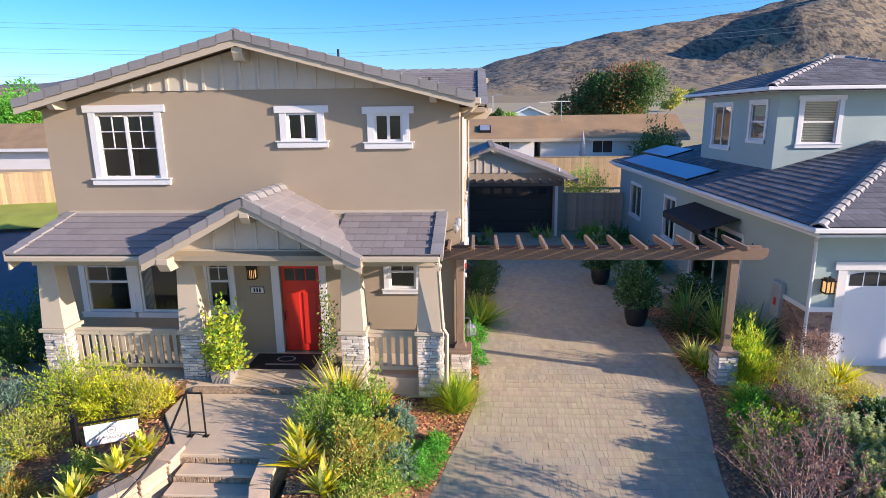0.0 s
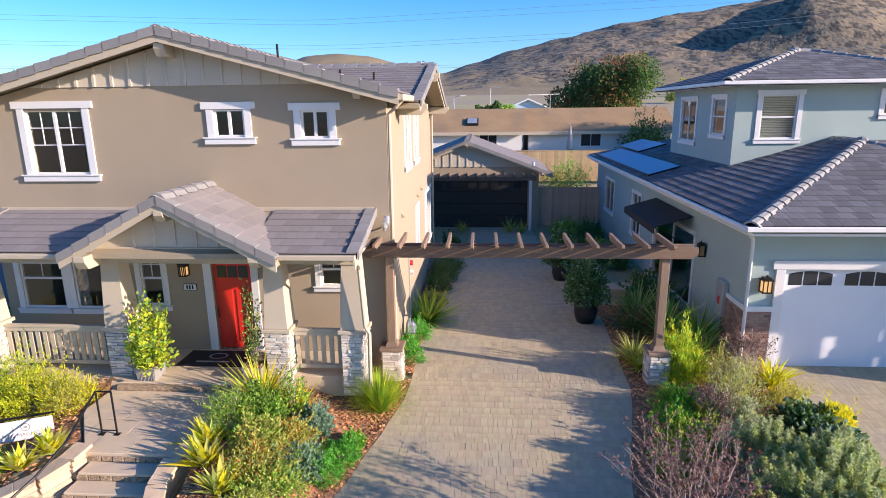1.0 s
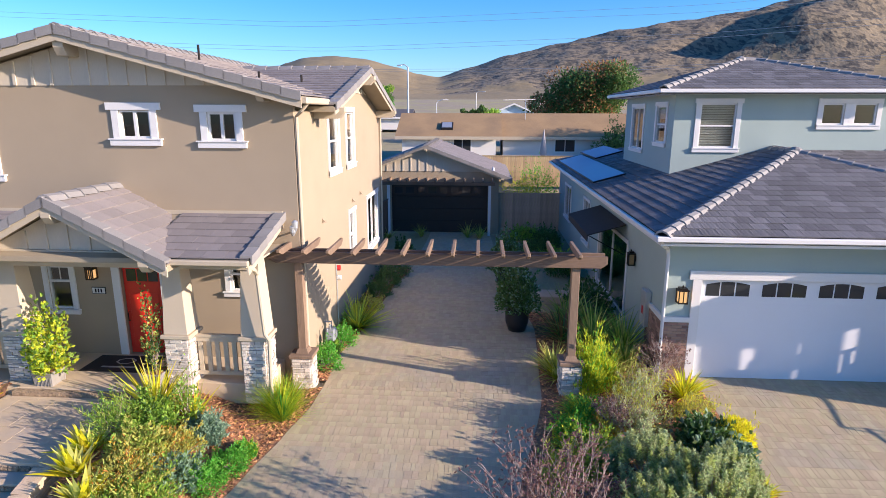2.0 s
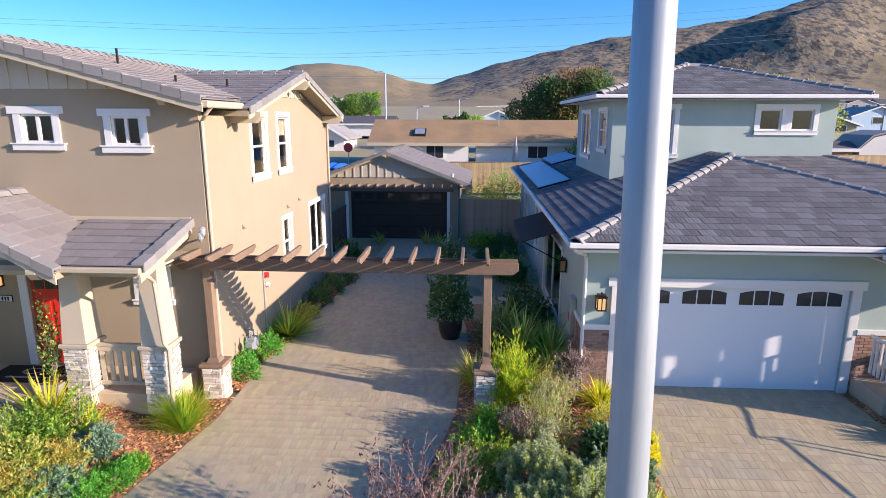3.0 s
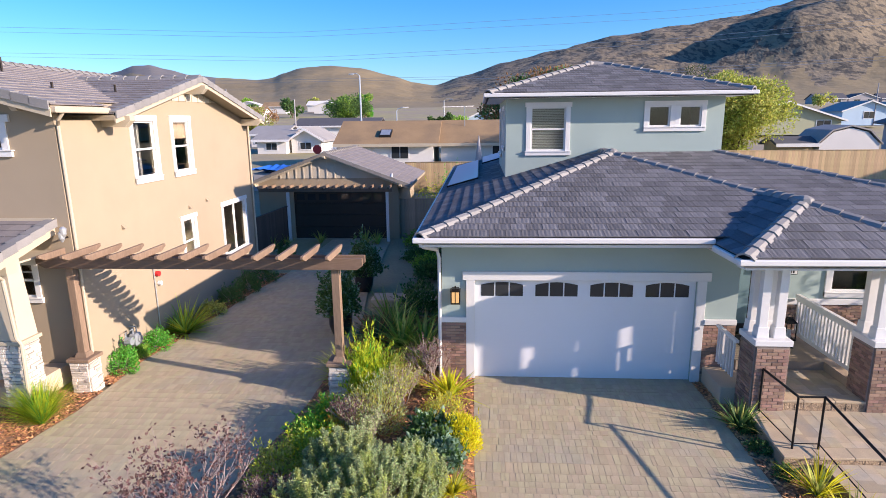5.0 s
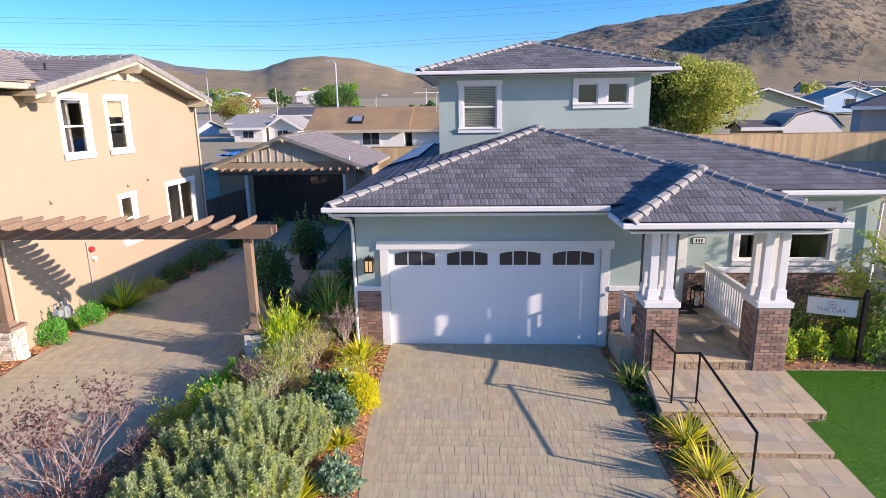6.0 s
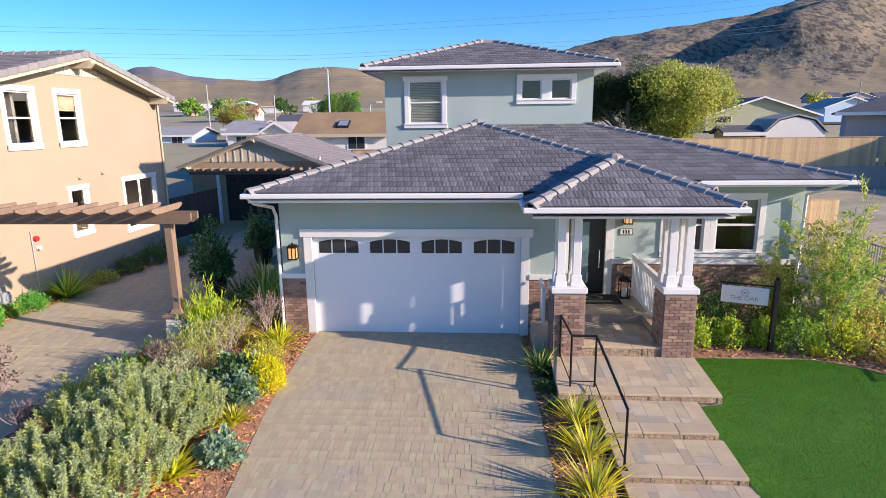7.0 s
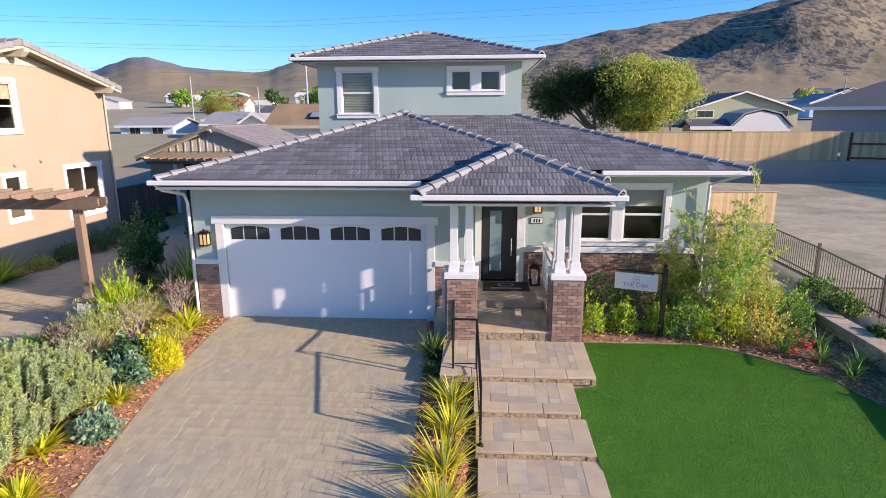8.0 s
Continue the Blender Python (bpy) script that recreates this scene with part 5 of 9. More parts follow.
# porch piers and paired posts
for k, (a, b) in enumerate(((14.80, 15.36), (16.98, 17.60))):
    cx, cy = (a + b) / 2, 10.26
    bm = bmesh.new()
    box(bm, cx - 0.30, cx + 0.30, cy - 0.30, cy + 0.30, -0.2, 1.55)
    pier = part("porch_pier", bm, BRICK_MORTAR, green, "red-brown brick porch pier with white posts")
    brick_face(pier, south(cy - 0.30), cx - 0.30, cx + 0.30, 0.0, 1.55, 41 + k)
    brick_face(pier, west(cx - 0.30), cy - 0.30, cy + 0.30, 0.0, 1.55, 43 + k)
    brick_face(pier, east(cx + 0.30), cy - 0.30, cy + 0.30, 0.0, 1.55, 45 + k)
    bm = bmesh.new()
    box(bm, cx - 0.36, cx + 0.36, cy - 0.36, cy + 0.36, 1.56, 1.68)
    part("pier_cap", bm, WHITE, pier, bevel=0.01)
    for dx, dy in ((-0.16, -0.11), (0.16, -0.11), (-0.16, 0.265), (0.16, 0.265)):
        bm = bmesh.new()
        box(bm, cx + dx - 0.08, cx + dx + 0.08, cy + dy - 0.075, cy + dy + 0.075, 1.68, 3.14)
        taper(bm, cx + dx, cy + dy, 0.118, 0.110, 1.68, 0.10, 0.095, 1.90)
        part("post", bm, WHITE, pier, "square white porch post", bevel=0.006)
bm = bmesh.new()
box(bm, 14.4, 18.0, 10.08, 10.3, 3.07, 3.14)
part("porch_beam", bm, WHITE, green)


# front door of the green house
bm = bmesh.new()
fbox(bm, Fe, 15.34, 15.50, 0, 0.04, 0.612, 2.75)
fbox(bm, Fe, 16.42, 16.62, 0, 0.04, 0.612, 2.75)
fbox(bm, Fe, 15.30, 16.64, 0, 0.05, 2.75, 2.9)
gd = part("door", bm, WHITE, green, "tall black front door in a white frame", bevel=0.004)
bm = bmesh.new()
fbox(bm, Fe, 15.52, 16.40, -0.12, -0.07, 0.63, 2.73)
part("door_leaf", bm, BLACKDOOR, gd, "black paint", bevel=0.005)
bm = bmesh.new()
fbox(bm, Fe, 15.72, 16.02, -0.069, -0.06, 0.88, 2.48)
part("door_lite", bm, DOORGLASS, gd)
bm = bmesh.new()
tube(bm, [Fe.at(16.28, -0.07, 1.75), Fe.at(16.28, 0.0, 1.75), Fe.at(16.28, 0.0, 1.3), Fe.at(16.28, -0.07, 1.3)], 0.014)
part("door_handle", bm, GALV, gd)
# porch side railing
bm = bmesh.new()
bar(bm, (17.1, 10.5, 1.675), (17.1, 13.0, 1.675), 0.09, 0.055)
rail2 = part("porch_railing", bm, WHITE, green, "white porch railing with square balusters")
for z in (1.59, 0.75):
    bm = bmesh.new()
    bar(bm, (17.1, 10.5, z), (17.1, 13.0, z), 0.05, 0.09)
    part("rail", bm, WHITE, rail2)
for i in range(19):
    y = 10.66 + i * 0.125
    bm = bmesh.new()
    box(bm, 17.08, 17.12, y - 0.03, y + 0.03, 0.79, 1.55)
    part("baluster", bm, WHITE, rail2)
bm = bmesh.new()
bar(bm, (14.66, 10.5, 1.42), (14.66, 11.5, 1.42), 0.07, 0.06)
rail3 = part("porch_railing", bm, WHITE, green)
for i in range(7):
    y = 10.62 + i * 0.13
    bm = bmesh.new()
    box(bm, 14.64, 14.68, y - 0.02, y + 0.02, 0.6, 1.39)
    part("baluster", bm, WHITE, rail3)

# ---- pergola over the drive ----
perg = thing("pergola", (3.4, 10.75, 0), "weathered cedar driveway pergola on ledge stone piers", "pergola")
for k, px in enumerate((0.50, 6.36)):
    stone_pier(perg, px, 10.75, 0.20, -0.05, 0.72, 60 + k, ("s", "e", "w"))
    bm = bmesh.new()
    box(bm, px - 0.265, px + 0.265, 10.485, 11.015, 0.72, 0.80)
    part("pier_cap", bm, CEDAR, perg, "brown pier cap", bevel=0.012)
    bm = bmesh.new()
    box(bm, px - 0.085, px + 0.085, 10.665, 10.835, 0.80, 3.0)
    part("post", bm, CEDAR, perg, bevel=0.008)
    bm = bmesh.new()
    taper(bm, px, 10.75, 0.14, 0.14, 0.80, 0.1, 0.1, 0.90)
    part("post_collar", bm, CEDAR, perg)
for yb in (10.60, 10.90):
    bm = bmesh.new()
    prism(bm, [(-0.15, yb - 0.03, 3.12), (-0.15, yb - 0.03, 2.98), (0.05, yb - 0.03, 2.87), (6.85, yb - 0.03, 2.87), (6.97, yb - 0.03, 2.96), (6.97, yb - 0.03, 3.12)], (0, 0.06, 0))
    part("beam", bm, CEDAR_X, perg, bevel=0.006)
for i in range(13):
    x = 0.28 + i * 0.505
    if x > 6.45:
        break
    bm = bmesh.new()
    prism(bm, [(x - 0.03, 10.12, 3.26), (x - 0.03, 10.12, 3.20), (x - 0.03, 10.30, 3.122), (x - 0.03, 11.20, 3.122), (x - 0.03, 11.38, 3.20), (x - 0.03, 11.38, 3.26)], (0.065, 0, 0))
    part("rafter", bm, CEDAR, perg, bevel=0.006)

# ---- street light pole ----
pole = thing("street_lamp", (6.815, 1.51, -0.7), "galvanized grey steel street light pole with scuffs", "street lamp")
bm = bmesh.new()
tube(bm, [(6.815, 1.51, -0.75), (6.762, 1.51, 2), (6.705, 1.51, 5), (6.636, 1.51, 8.6)], 0.118, 24, 0.066)
part("pole", bm, STEEL, pole, smooth=True)
bm = bmesh.new()
box(bm, 6.63, 7.0, 1.325, 1.695, -0.78, -0.70)
part("base_plate", bm, STEEL, pole, bevel=0.01)
bm = bmesh.new()
tube(bm, [(6.64, 1.51, 8.3), (6.66, 1.2, 8.75), (6.67, 0.2, 8.95), (6.67, -0.9, 9.0)], 0.035, 10)
part("arm", bm, STEEL, pole)
bm = bmesh.new()
box(bm, 6.55, 6.79, -1.5, -0.85, 8.94, 9.06)
part("lamp_head", bm, STEEL, pole, bevel=0.03)

# ---- entry walk of the tan house ----
LZ = 0.42
landing = thing("landing", (-3.7, 8, LZ), "smooth tan concrete entry landing below the porch", "landing", kind="structure")
bm = bmesh.new()
prism(bm, [(-4.15, 6.86, -0.4), (-2.5, 6.86, -0.4), (-2.2, 7.6, -0.4), (-2.2, 9.149, -0.4), (-5.1, 9.149, -0.4), (-5.1, 8.2, -0.4)], (0, 0, LZ + 0.4))
part("slab", bm, CONCRETE, landing, bevel=0.012)
yy = 6.90
r = random.Random(17)
while yy < 8.95:
    ye = min(yy + 0.5, 9.0)
    xl, xr = max(-5.06, -4.12 - 0.709 * (yy - 6.86)), min(-2.24, -2.53 + 0.405 * (yy - 6.86))
    xx = xl
    while xx < xr - 0.05:
        xe = xx + r.choice((0.4, 0.6, 0.75))
        xe = xr if xr - xe < 0.25 else xe
        bm = bmesh.new()
        box(bm, xx + 0.004, xe - 0.004, yy + 0.004, ye - 0.004, LZ, LZ + 0.006 + r.uniform(0, 0.002))
        part("paving_slab", bm, CONCRETE, landing, bevel=0.003)
        xx = xe
    yy = ye
bm = bmesh.new()
box(bm, -4.95, -2.1, 9.02, 9.149, LZ + 0.002, PZ - 0.02)
part("riser", bm, RISER, landing, "rough block porch step", bevel=0.01)
steps = thing("front_steps", (-3.35, 6.3, 0), "curved tan concrete front steps with rough block risers", "steps", kind="structure")
for k in range(5):
    z = LZ - 0.15 * (k + 1)
    y1 = 6.855 - 0.31 * k
    spread = 0.05 * k
    bm = bmesh.new()
    box(bm, -4.05 - spread, -2.66 + 0.02 * k, y1 - 0.31, y1, z - 0.25, z - 0.05)
    part("tread", bm, CONCRETE, steps, bevel=0.01)
    bm = bmesh.new()
    box(bm, -4.05 - spread, -2.66 + 0.02 * k, y1 - 0.335, y1 - 0.004, z - 0.05, z)
    part("tread_cap", bm, CONCRETE, steps, bevel=0.012)
    for j in range(7):
        x = -4.05 - spread + (1.39 + spread) * j / 7
        bm = bmesh.new()
        box(bm, x + 0.006, x + (1.39 + spread) / 7 - 0.006, y1 - 0.02 - rng.uniform(0, 0.012), y1 + 0.01, z + 0.002, z + 0.098)
        part("riser_block", bm, RISER, steps, bevel=0.012)


def curved_wall(pts, h, label, w=0.22, m_=None, seed=1):
    """A low garden wall of blocks with a cap course along a bent line of (x, y, top)."""
    owner = thing("garden_wall", (pts[0][0], pts[0][1], pts[0][2] - h), label, "garden wall", kind="structure")
    r = random.Random(seed)
    P = [Vector(p) for p in pts]
    seg = []
    for a, b in zip(P, P[1:]):
        k = max(1, round((b - a).length / 0.36))
        seg += [a.lerp(b, i / k) for i in range(k)]
    seg.append(P[-1])
    for a, b in zip(seg, seg[1:]):
        bm_ = bmesh.new()
        bar(bm_, a - Vector((0, 0, 0.035)), b - Vector((0, 0, 0.035)), w + 0.09, 0.065)
        part("cap_block", bm_, m_ or WALLBLOCK, owner, bevel=0.008)
        z = 0.07
        while z < h:
            bm_ = bmesh.new()
            q = r.uniform(-0.006, 0.008)
            d = (b - a).normalized() * 0.004
            bar(bm_, a + d - Vector((0, 0, z + 0.06)), b - d - Vector((0, 0, z + 0.06)), w + q, 0.113)
            part("block", bm_, m_ or WALLBLOCK, owner, bevel=0.014)
            z += 0.118
    return owner


curved_wall([(-4.22, 7.0, 0.52), (-4.27, 6.6, 0.48), (-4.5, 6.2, 0.40), (-4.95, 5.85, 0.28), (-5.6, 5.55, 0.15), (-6.4, 5.35, 0.05)], 0.5, "tan block wall curving beside the front steps", seed=3)
curved_wall([(-2.38, 7.1, 0.52), (-2.52, 6.7, 0.48), (-2.52, 6.2, 0.36), (-2.36, 5.7, 0.2), (-2.1, 5.2, 0.05)], 0.5, "tan block wall beside the front steps", seed=4)


def handrail(name_at, tops, label, r=0.02):
    """Black iron rail: round posts and a bent top bar through (x, y, z_top, z_foot)."""
    ob = thing("handrail", name_at, label, "handrail")
    bm_ = bmesh.new()
    tube(bm_, [(x, y, z) for x, y, z, f in tops], r, 8)
    part("top_bar", bm_, BLACK, ob)
    for x, y, z, f in tops:
        if f is not None:
            bm_ = bmesh.new()
            tube(bm_, [(x, y, f), (x, y, z)], r * 0.85, 8)
            part("post", bm_, BLACK, ob)
            bm_ = bmesh.new()
            box(bm_, x - 0.05, x + 0.05, y - 0.05, y + 0.05, f, f + 0.012)
            part("foot_plate", bm_, BLACK, ob)
    return ob


h1 = handrail((-4.1, 7.2, 0.42), [(-3.92, 7.42, 1.25, 0.42), (-4.2, 7.42, 1.25, 0.42), (-4.13, 6.5, 0.84, None), (-4.24, 5.9, 0.6, None), (-4.5, 5.3, 0.35, -0.45)], "black iron handrail beside the front steps")
bm = bmesh.new()
tube(bm, [(-3.92, 7.42, 0.50), (-4.2, 7.42, 0.50)], 0.012, 8)
part("bottom_bar", bm, BLACK, h1)
h2 = handrail((15.3, 8.7, 0.1), [(14.93, 9.90, 1.10, 0.1), (14.97, 8.70, 1.12, 0.1), (15.42, 8.70, 1.12, 0.1), (15.50, 6.60, 0.76, -0.24)], "black iron handrail beside the paved steps", r=0.024)
bm = bmesh.new()
tube(bm, [(14.93, 9.90, 0.24), (14.97, 8.70, 0.22), (15.42, 8.70, 0.22), (15.50, 6.60, -0.08)], 0.012, 8)
part("bottom_bar", bm, BLACK, h2)

# ---- stepped paver walk of the green house ----
walkway = thing("stepped_walk", (16.3, 8, 0), "brown paver stepped walk up to the brick porch", "walkway", kind="structure")
levels = [(0.42, 9.95, 11.45, 15.2, 16.985), (0.10, 8.46, 9.95, 14.72, 17.66), (-0.07, 7.43, 8.46, 15.38, 17.22), (-0.24, 6.45, 7.43, 15.42, 17.30), (-0.41, 5.35, 6.45, 15.46, 17.36), (-0.57, 4.2, 5.35, 15.5, 17.42)]
WALK_JOINT = mat("walk_joint_sand", (0.33, 0.265, 0.185), 0.95, 0.15, 6, 80, 0.3)
BORDER = mat("buff_border_slab", (0.46, 0.362, 0.235), 0.9, 0.16, 2.5, 60, 0.4, 0.008, rnd=0.08, second=(0.41, 0.325, 0.225), second_scale=1.6)


def lay(name, x0, x1, y0, y1, z0, z1, fall, material, bevel=0.0):
    """One slab of the walk on a tread that falls to the front: fall = (front y, slope)."""
    bm_ = bmesh.new()
    lift = [fall[1] * (y - fall[0]) for y in (y0, y1)]
    hexa(bm_, [(x0, y0, z0 + lift[0]), (x1, y0, z0 + lift[0]), (x1, y1, z0 + lift[1]), (x0, y1, z0 + lift[1]),
               (x0, y0, z1 + lift[0]), (x1, y0, z1 + lift[0]), (x1, y1, z1 + lift[1]), (x0, y1, z1 + lift[1])])
    part(name, bm_, material, walkway, bevel=bevel)


for k, (z, y0, y1, x0, x1) in enumerate(levels):
    fall = (y0, (0.0, 0.11, 0.045, 0.045, 0.045, 0.045)[k] / (y1 - y0))
    lay("step_base", x0 + 0.02, x1 - 0.02, y0 + 0.06, y1 + 0.02, z - 0.6, z - 0.006, fall, WALK_JOINT)
    r = random.Random(70 + k)
    brd = 0.30 if k else 0.0
    for q in ((x0, x0 + brd), (x1 - brd, x1)) if brd else ():
        yy = y0 + 0.30
        while yy < y1 - 0.05:
            ye = yy + 0.60
            ye = y1 if y1 - ye < 0.25 else ye
            lay("border_slab", q[0] + 0.002, q[1] - 0.002, yy + 0.002, ye - 0.002, z - 0.045, z + r.uniform(-0.002, 0.001), fall, BORDER, 0.004)
            yy = ye
    xx = x0
    while xx < x1 - 0.02:
        xe = xx + 0.60
        xe = x1 if x1 - xe < 0.3 else xe
        lay("nosing_slab", xx + 0.002, xe - 0.002, y0, y0 + 0.30, z - 0.05, z + r.uniform(-0.002, 0.001), fall, BORDER, 0.009)
        xx = xe
    xx = x0
    while xx < x1 - 0.02:
        xe = min(xx + r.uniform(0.10, 0.26), x1)
        lay("riser_block", xx, xe, y0 + 0.008 + r.uniform(0, 0.014), y0 + 0.07, z - (0.168 if k else 0.22), z - 0.049, fall, RISER, 0.004)
        xx = xe
    # mixed pavers: columns of changing width cut into changing lengths
    xx = x0 + brd
    while xx < x1 - brd - 0.03:
        xe = xx + r.choice((0.15, 0.15, 0.22, 0.30))
        xe = x1 - brd if x1 - brd - xe < 0.1 else xe
        yy = y0 + 0.302
        first = True
        while yy < y1 - 0.02:
            ye = yy + r.choice((0.15, 0.30, 0.30, 0.42)) * (r.choice((0.5, 1.0)) if first else 1.0)
            ye = y1 if y1 - ye < 0.08 else ye
            lay("paver", xx + 0.0015, xe - 0.0015, yy + 0.0015, ye - 0.0015, z - 0.045, z + r.uniform(-0.004, 0.001), fall, PAVER_WALK)
            yy, first = ye, False
        xx = xe
bm = bmesh.new()
box(bm, 15.105, 17.3, 11.452, 13.095, -0.1, 0.61)
box(bm, 16.99, 17.3, 10.565, 11.452, -0.1, 0.61)
PORCH = mat("brown_porch_paving", (0.37, 0.285, 0.205), 0.9, 0.16, 3, 60, 0.35, 0.006, second=(0.30, 0.245, 0.19), second_scale=2.2)
part("porch_slab", bm, PORCH, walkway, "brown porch floor")
bm = bmesh.new()
box(bm, 14.45, 15.2, 10.57, 11.65, -0.1, 0.38)
part("side_slab", bm, CONCRETE, walkway, bevel=0.01)

# ---- lawn ----
def lawn_z(x, y):
    return 0.06 - 0.118 * (9.93 - y)


lawn_l = lerp_curve([(2.5, 17.5), (5.3, 17.40), (6.4, 17.34), (7.4, 17.26), (8.44, 17.24), (8.47, 17.69), (10.2, 17.68)])
lawn_r = lerp_curve([(2.5, 22.9), (6.0, 22.85), (8.0, 22.6), (8.9, 22.2), (9.35, 21.65), (9.76, 21.08), (10.1, 20.45), (10.2, 20.0)])
lawn = bed_sheet(None, "lawn", lawn_l, lawn_r, 2.5, 10.2, lawn_z, TURF, 0.0, 60)
tagged(lawn, "bright green artificial turf lawn", "lawn", kind="structure")
r = np.random.RandomState(4)
n = 150000
yy = r.uniform(4.2, 10.19, n)
ll, rr = np.array([lawn_l(v) for v in yy]), np.array([lawn_r(v) for v in yy])
xx = ll + (rr - ll) * r.uniform(0.0, 1.0, n)
zz = 0.06 - 0.118 * (9.93 - yy)
ang, ln_ = r.uniform(0, 6.283, n), r.uniform(0.010, 0.026, n)
dx, dy = np.cos(ang), np.sin(ang)
lean = r.uniform(-0.02, 0.02, (n, 2))
V = np.zeros((n, 3, 3))
V[:, 0] = np.c_[xx - dx * 0.0035, yy - dy * 0.0035, zz - 0.002]
V[:, 1] = np.c_[xx + dx * 0.0035, yy + dy * 0.0035, zz - 0.002]
V[:, 2] = np.c_[xx + lean[:, 0], yy + lean[:, 1], zz + ln_]
turf = pymesh("turf_grass", V.reshape(-1, 3).tolist(), np.arange(3 * n).reshape(-1, 3).tolist(), BLADE)
tagged(turf, "short bright green turf blades", "grass", kind="stuff")
edge_pts = [Vector((lawn_r(v) + 0.04, v, lawn_z(0, v) + 0.012)) for v in np.linspace(4.5, 10.2, 40)] + [Vector((x, 10.23, lawn_z(0, 10.2) + 0.012)) for x in (19.4, 18.6, 17.72)]
bm = bmesh.new()
for a, b in zip(edge_pts, edge_pts[1:]):
    bar(bm, a - Vector((0, 0, 0.02)), b - Vector((0, 0, 0.02)), 0.016, 0.05)
tagged(part("lawn_edging", bm, RISER), "thin brown lawn edging", "edging", kind="structure")

# ---- mulch beds ----
def bed(name, left, right, y0, y1, label, chips, seed):
    lev = lambda x, y: grade(x, y) + mound(x, y)
    ob = thing(name, ((left(y0) + right(y0)) / 2, y0, lev(left(y0), y0)), label, "garden bed", kind="structure")
    bed_sheet(ob, "soil", left, right, y0, y1, lev, MULCH, 0.0, 60)
    r_ = np.random.RandomState(seed)
    y_ = r_.uniform(y0, y1, chips)
    u_ = r_.uniform(0.01, 0.99, chips)
    vs, fs = [], []
    for k in range(chips):
        a_, b_ = left(y_[k]), right(y_[k])
        x = a_ + (b_ - a_) * u_[k]
        z = lev(x, y_[k])
        t = r_.uniform(0, 6.28)
        L, W, H = r_.uniform(0.02, 0.055), r_.uniform(0.008, 0.02), r_.uniform(0.004, 0.03)
        cx, cy = math.cos(t), math.sin(t)
        k0 = len(vs)
        for sx, sy in ((-1, -1), (1, -1), (1, 1), (-1, 1)):
            vs.append((x + sx * L * cx - sy * W * cy, y_[k] + sx * L * cy + sy * W * cx, z + H + sx * r_.uniform(-0.012, 0.012)))
        vs.append((x, y_[k], z))
        fs += [(k0, k0 + 1, k0 + 2, k0 + 3), (k0, k0 + 4, k0 + 1), (k0 + 2, k0 + 4, k0 + 3)]
    c = pymesh("bark_chips", vs, fs, CHIP, ob)
    c["kind"] = "stuff"
    return ob


bed("planting_bed", lerp_curve([(3, -2.0), (6.8, -2.15), (7.6, -2.18), (9.0, -2.18), (10.6, -2.0)]), lambda y: d1_left(y) + 0.006, 3.2, 10.6, "red-brown bark mulch bed before the tan house porch", 9000, 1)
bed("planting_bed", lambda y: -11.0, lerp_curve([(3, -4.9), (5.6, -4.9), (6.2, -4.65), (7.0, -4.35), (8.2, -5.12), (9.3, -5.12)]), 3.2, 9.3, "red-brown bark mulch bed beside the entry steps", 6000, 2)
bed("planting_bed", lambda y: d1_right(y) - 0.006, lambda y: min(d2_left(y) + 0.006, 8.5 if y > 11.6 else 99), 3.2, 16.0, "red-brown bark mulch bed between the driveways", 12000, 3)
bed("planting_bed", lambda y: 0.52, lambda y: d1_left(y) + 0.006, 10.95, 21.0, "narrow bark mulch bed beside the tan side wall", 2500, 4)
bed("planting_bed", lambda y: d2_right(y) - 0.006, lambda y: 14.70 if y > 8.46 else 15.36, 3.2, 11.6, "narrow dark mulch strip beside the paved walk", 2500, 5)
bed("planting_bed", lambda y: lawn_r(y) + 0.07 if y < 10.22 else 17.72, lambda y: 23.4, 4.5, 13.0, "bark mulch bed round the lawn", 2500, 6)
dirt_l = lambda y: 24.7 + 0.0 * y
lot = bed_sheet(None, "bare_lot", dirt_l, lambda y: 60.0, 13.5, 39.5, lambda x, y: grade(x, y) + mound(x, y) - 0.03, DIRT, 0.02, 30)
tagged(lot, "pale bare dirt building lot", "bare lot", kind="structure")
curved_wall([(23.35, 14.2, 0.46), (23.4, 13.0, 0.43), (23.55, 9.9, 0.37), (23.7, 7.0, 0.26), (23.75, 5.0, 0.1)], 0.8, "tan block retaining wall beside the lawn bed", w=0.36, seed=6)

# ---- iron fence ----
IRON = mat("weathered_bronze_iron", (0.10, 0.08, 0.06), 0.6, 0.15, 4, 40, 0.1)
fence = thing("iron_fence", (24.4, 12.5, 0.45), "low dark bronze iron picket fence along the bare lot", "fence")
fp = [Vector((24.67, 16.85, 0.45)), Vector((24.56, 14.06, 0.45)), Vector((24.3, 11.0, 0.42)), Vector((24.26, 8.36, 0.25))]
for a, b in zip(fp, fp[1:]):
    for z in (0.15, 0.92):
        bm = bmesh.new()
        bar(bm, a + Vector((0, 0, z)), b + Vector((0, 0, z)), 0.03, 0.035)
        part("rail", bm, IRON, fence)
    k = int((b - a).length / 0.12)
    for i in range(k):
        p = a.lerp(b, i / k)
        bm = bmesh.new()
        bar(bm, p + Vector((0, 0, 0.05)), p + Vector((0, 0, 0.92 if i else 1.05)), 0.016 if i else 0.06)
        part("picket" if i else "post", bm, IRON, fence)

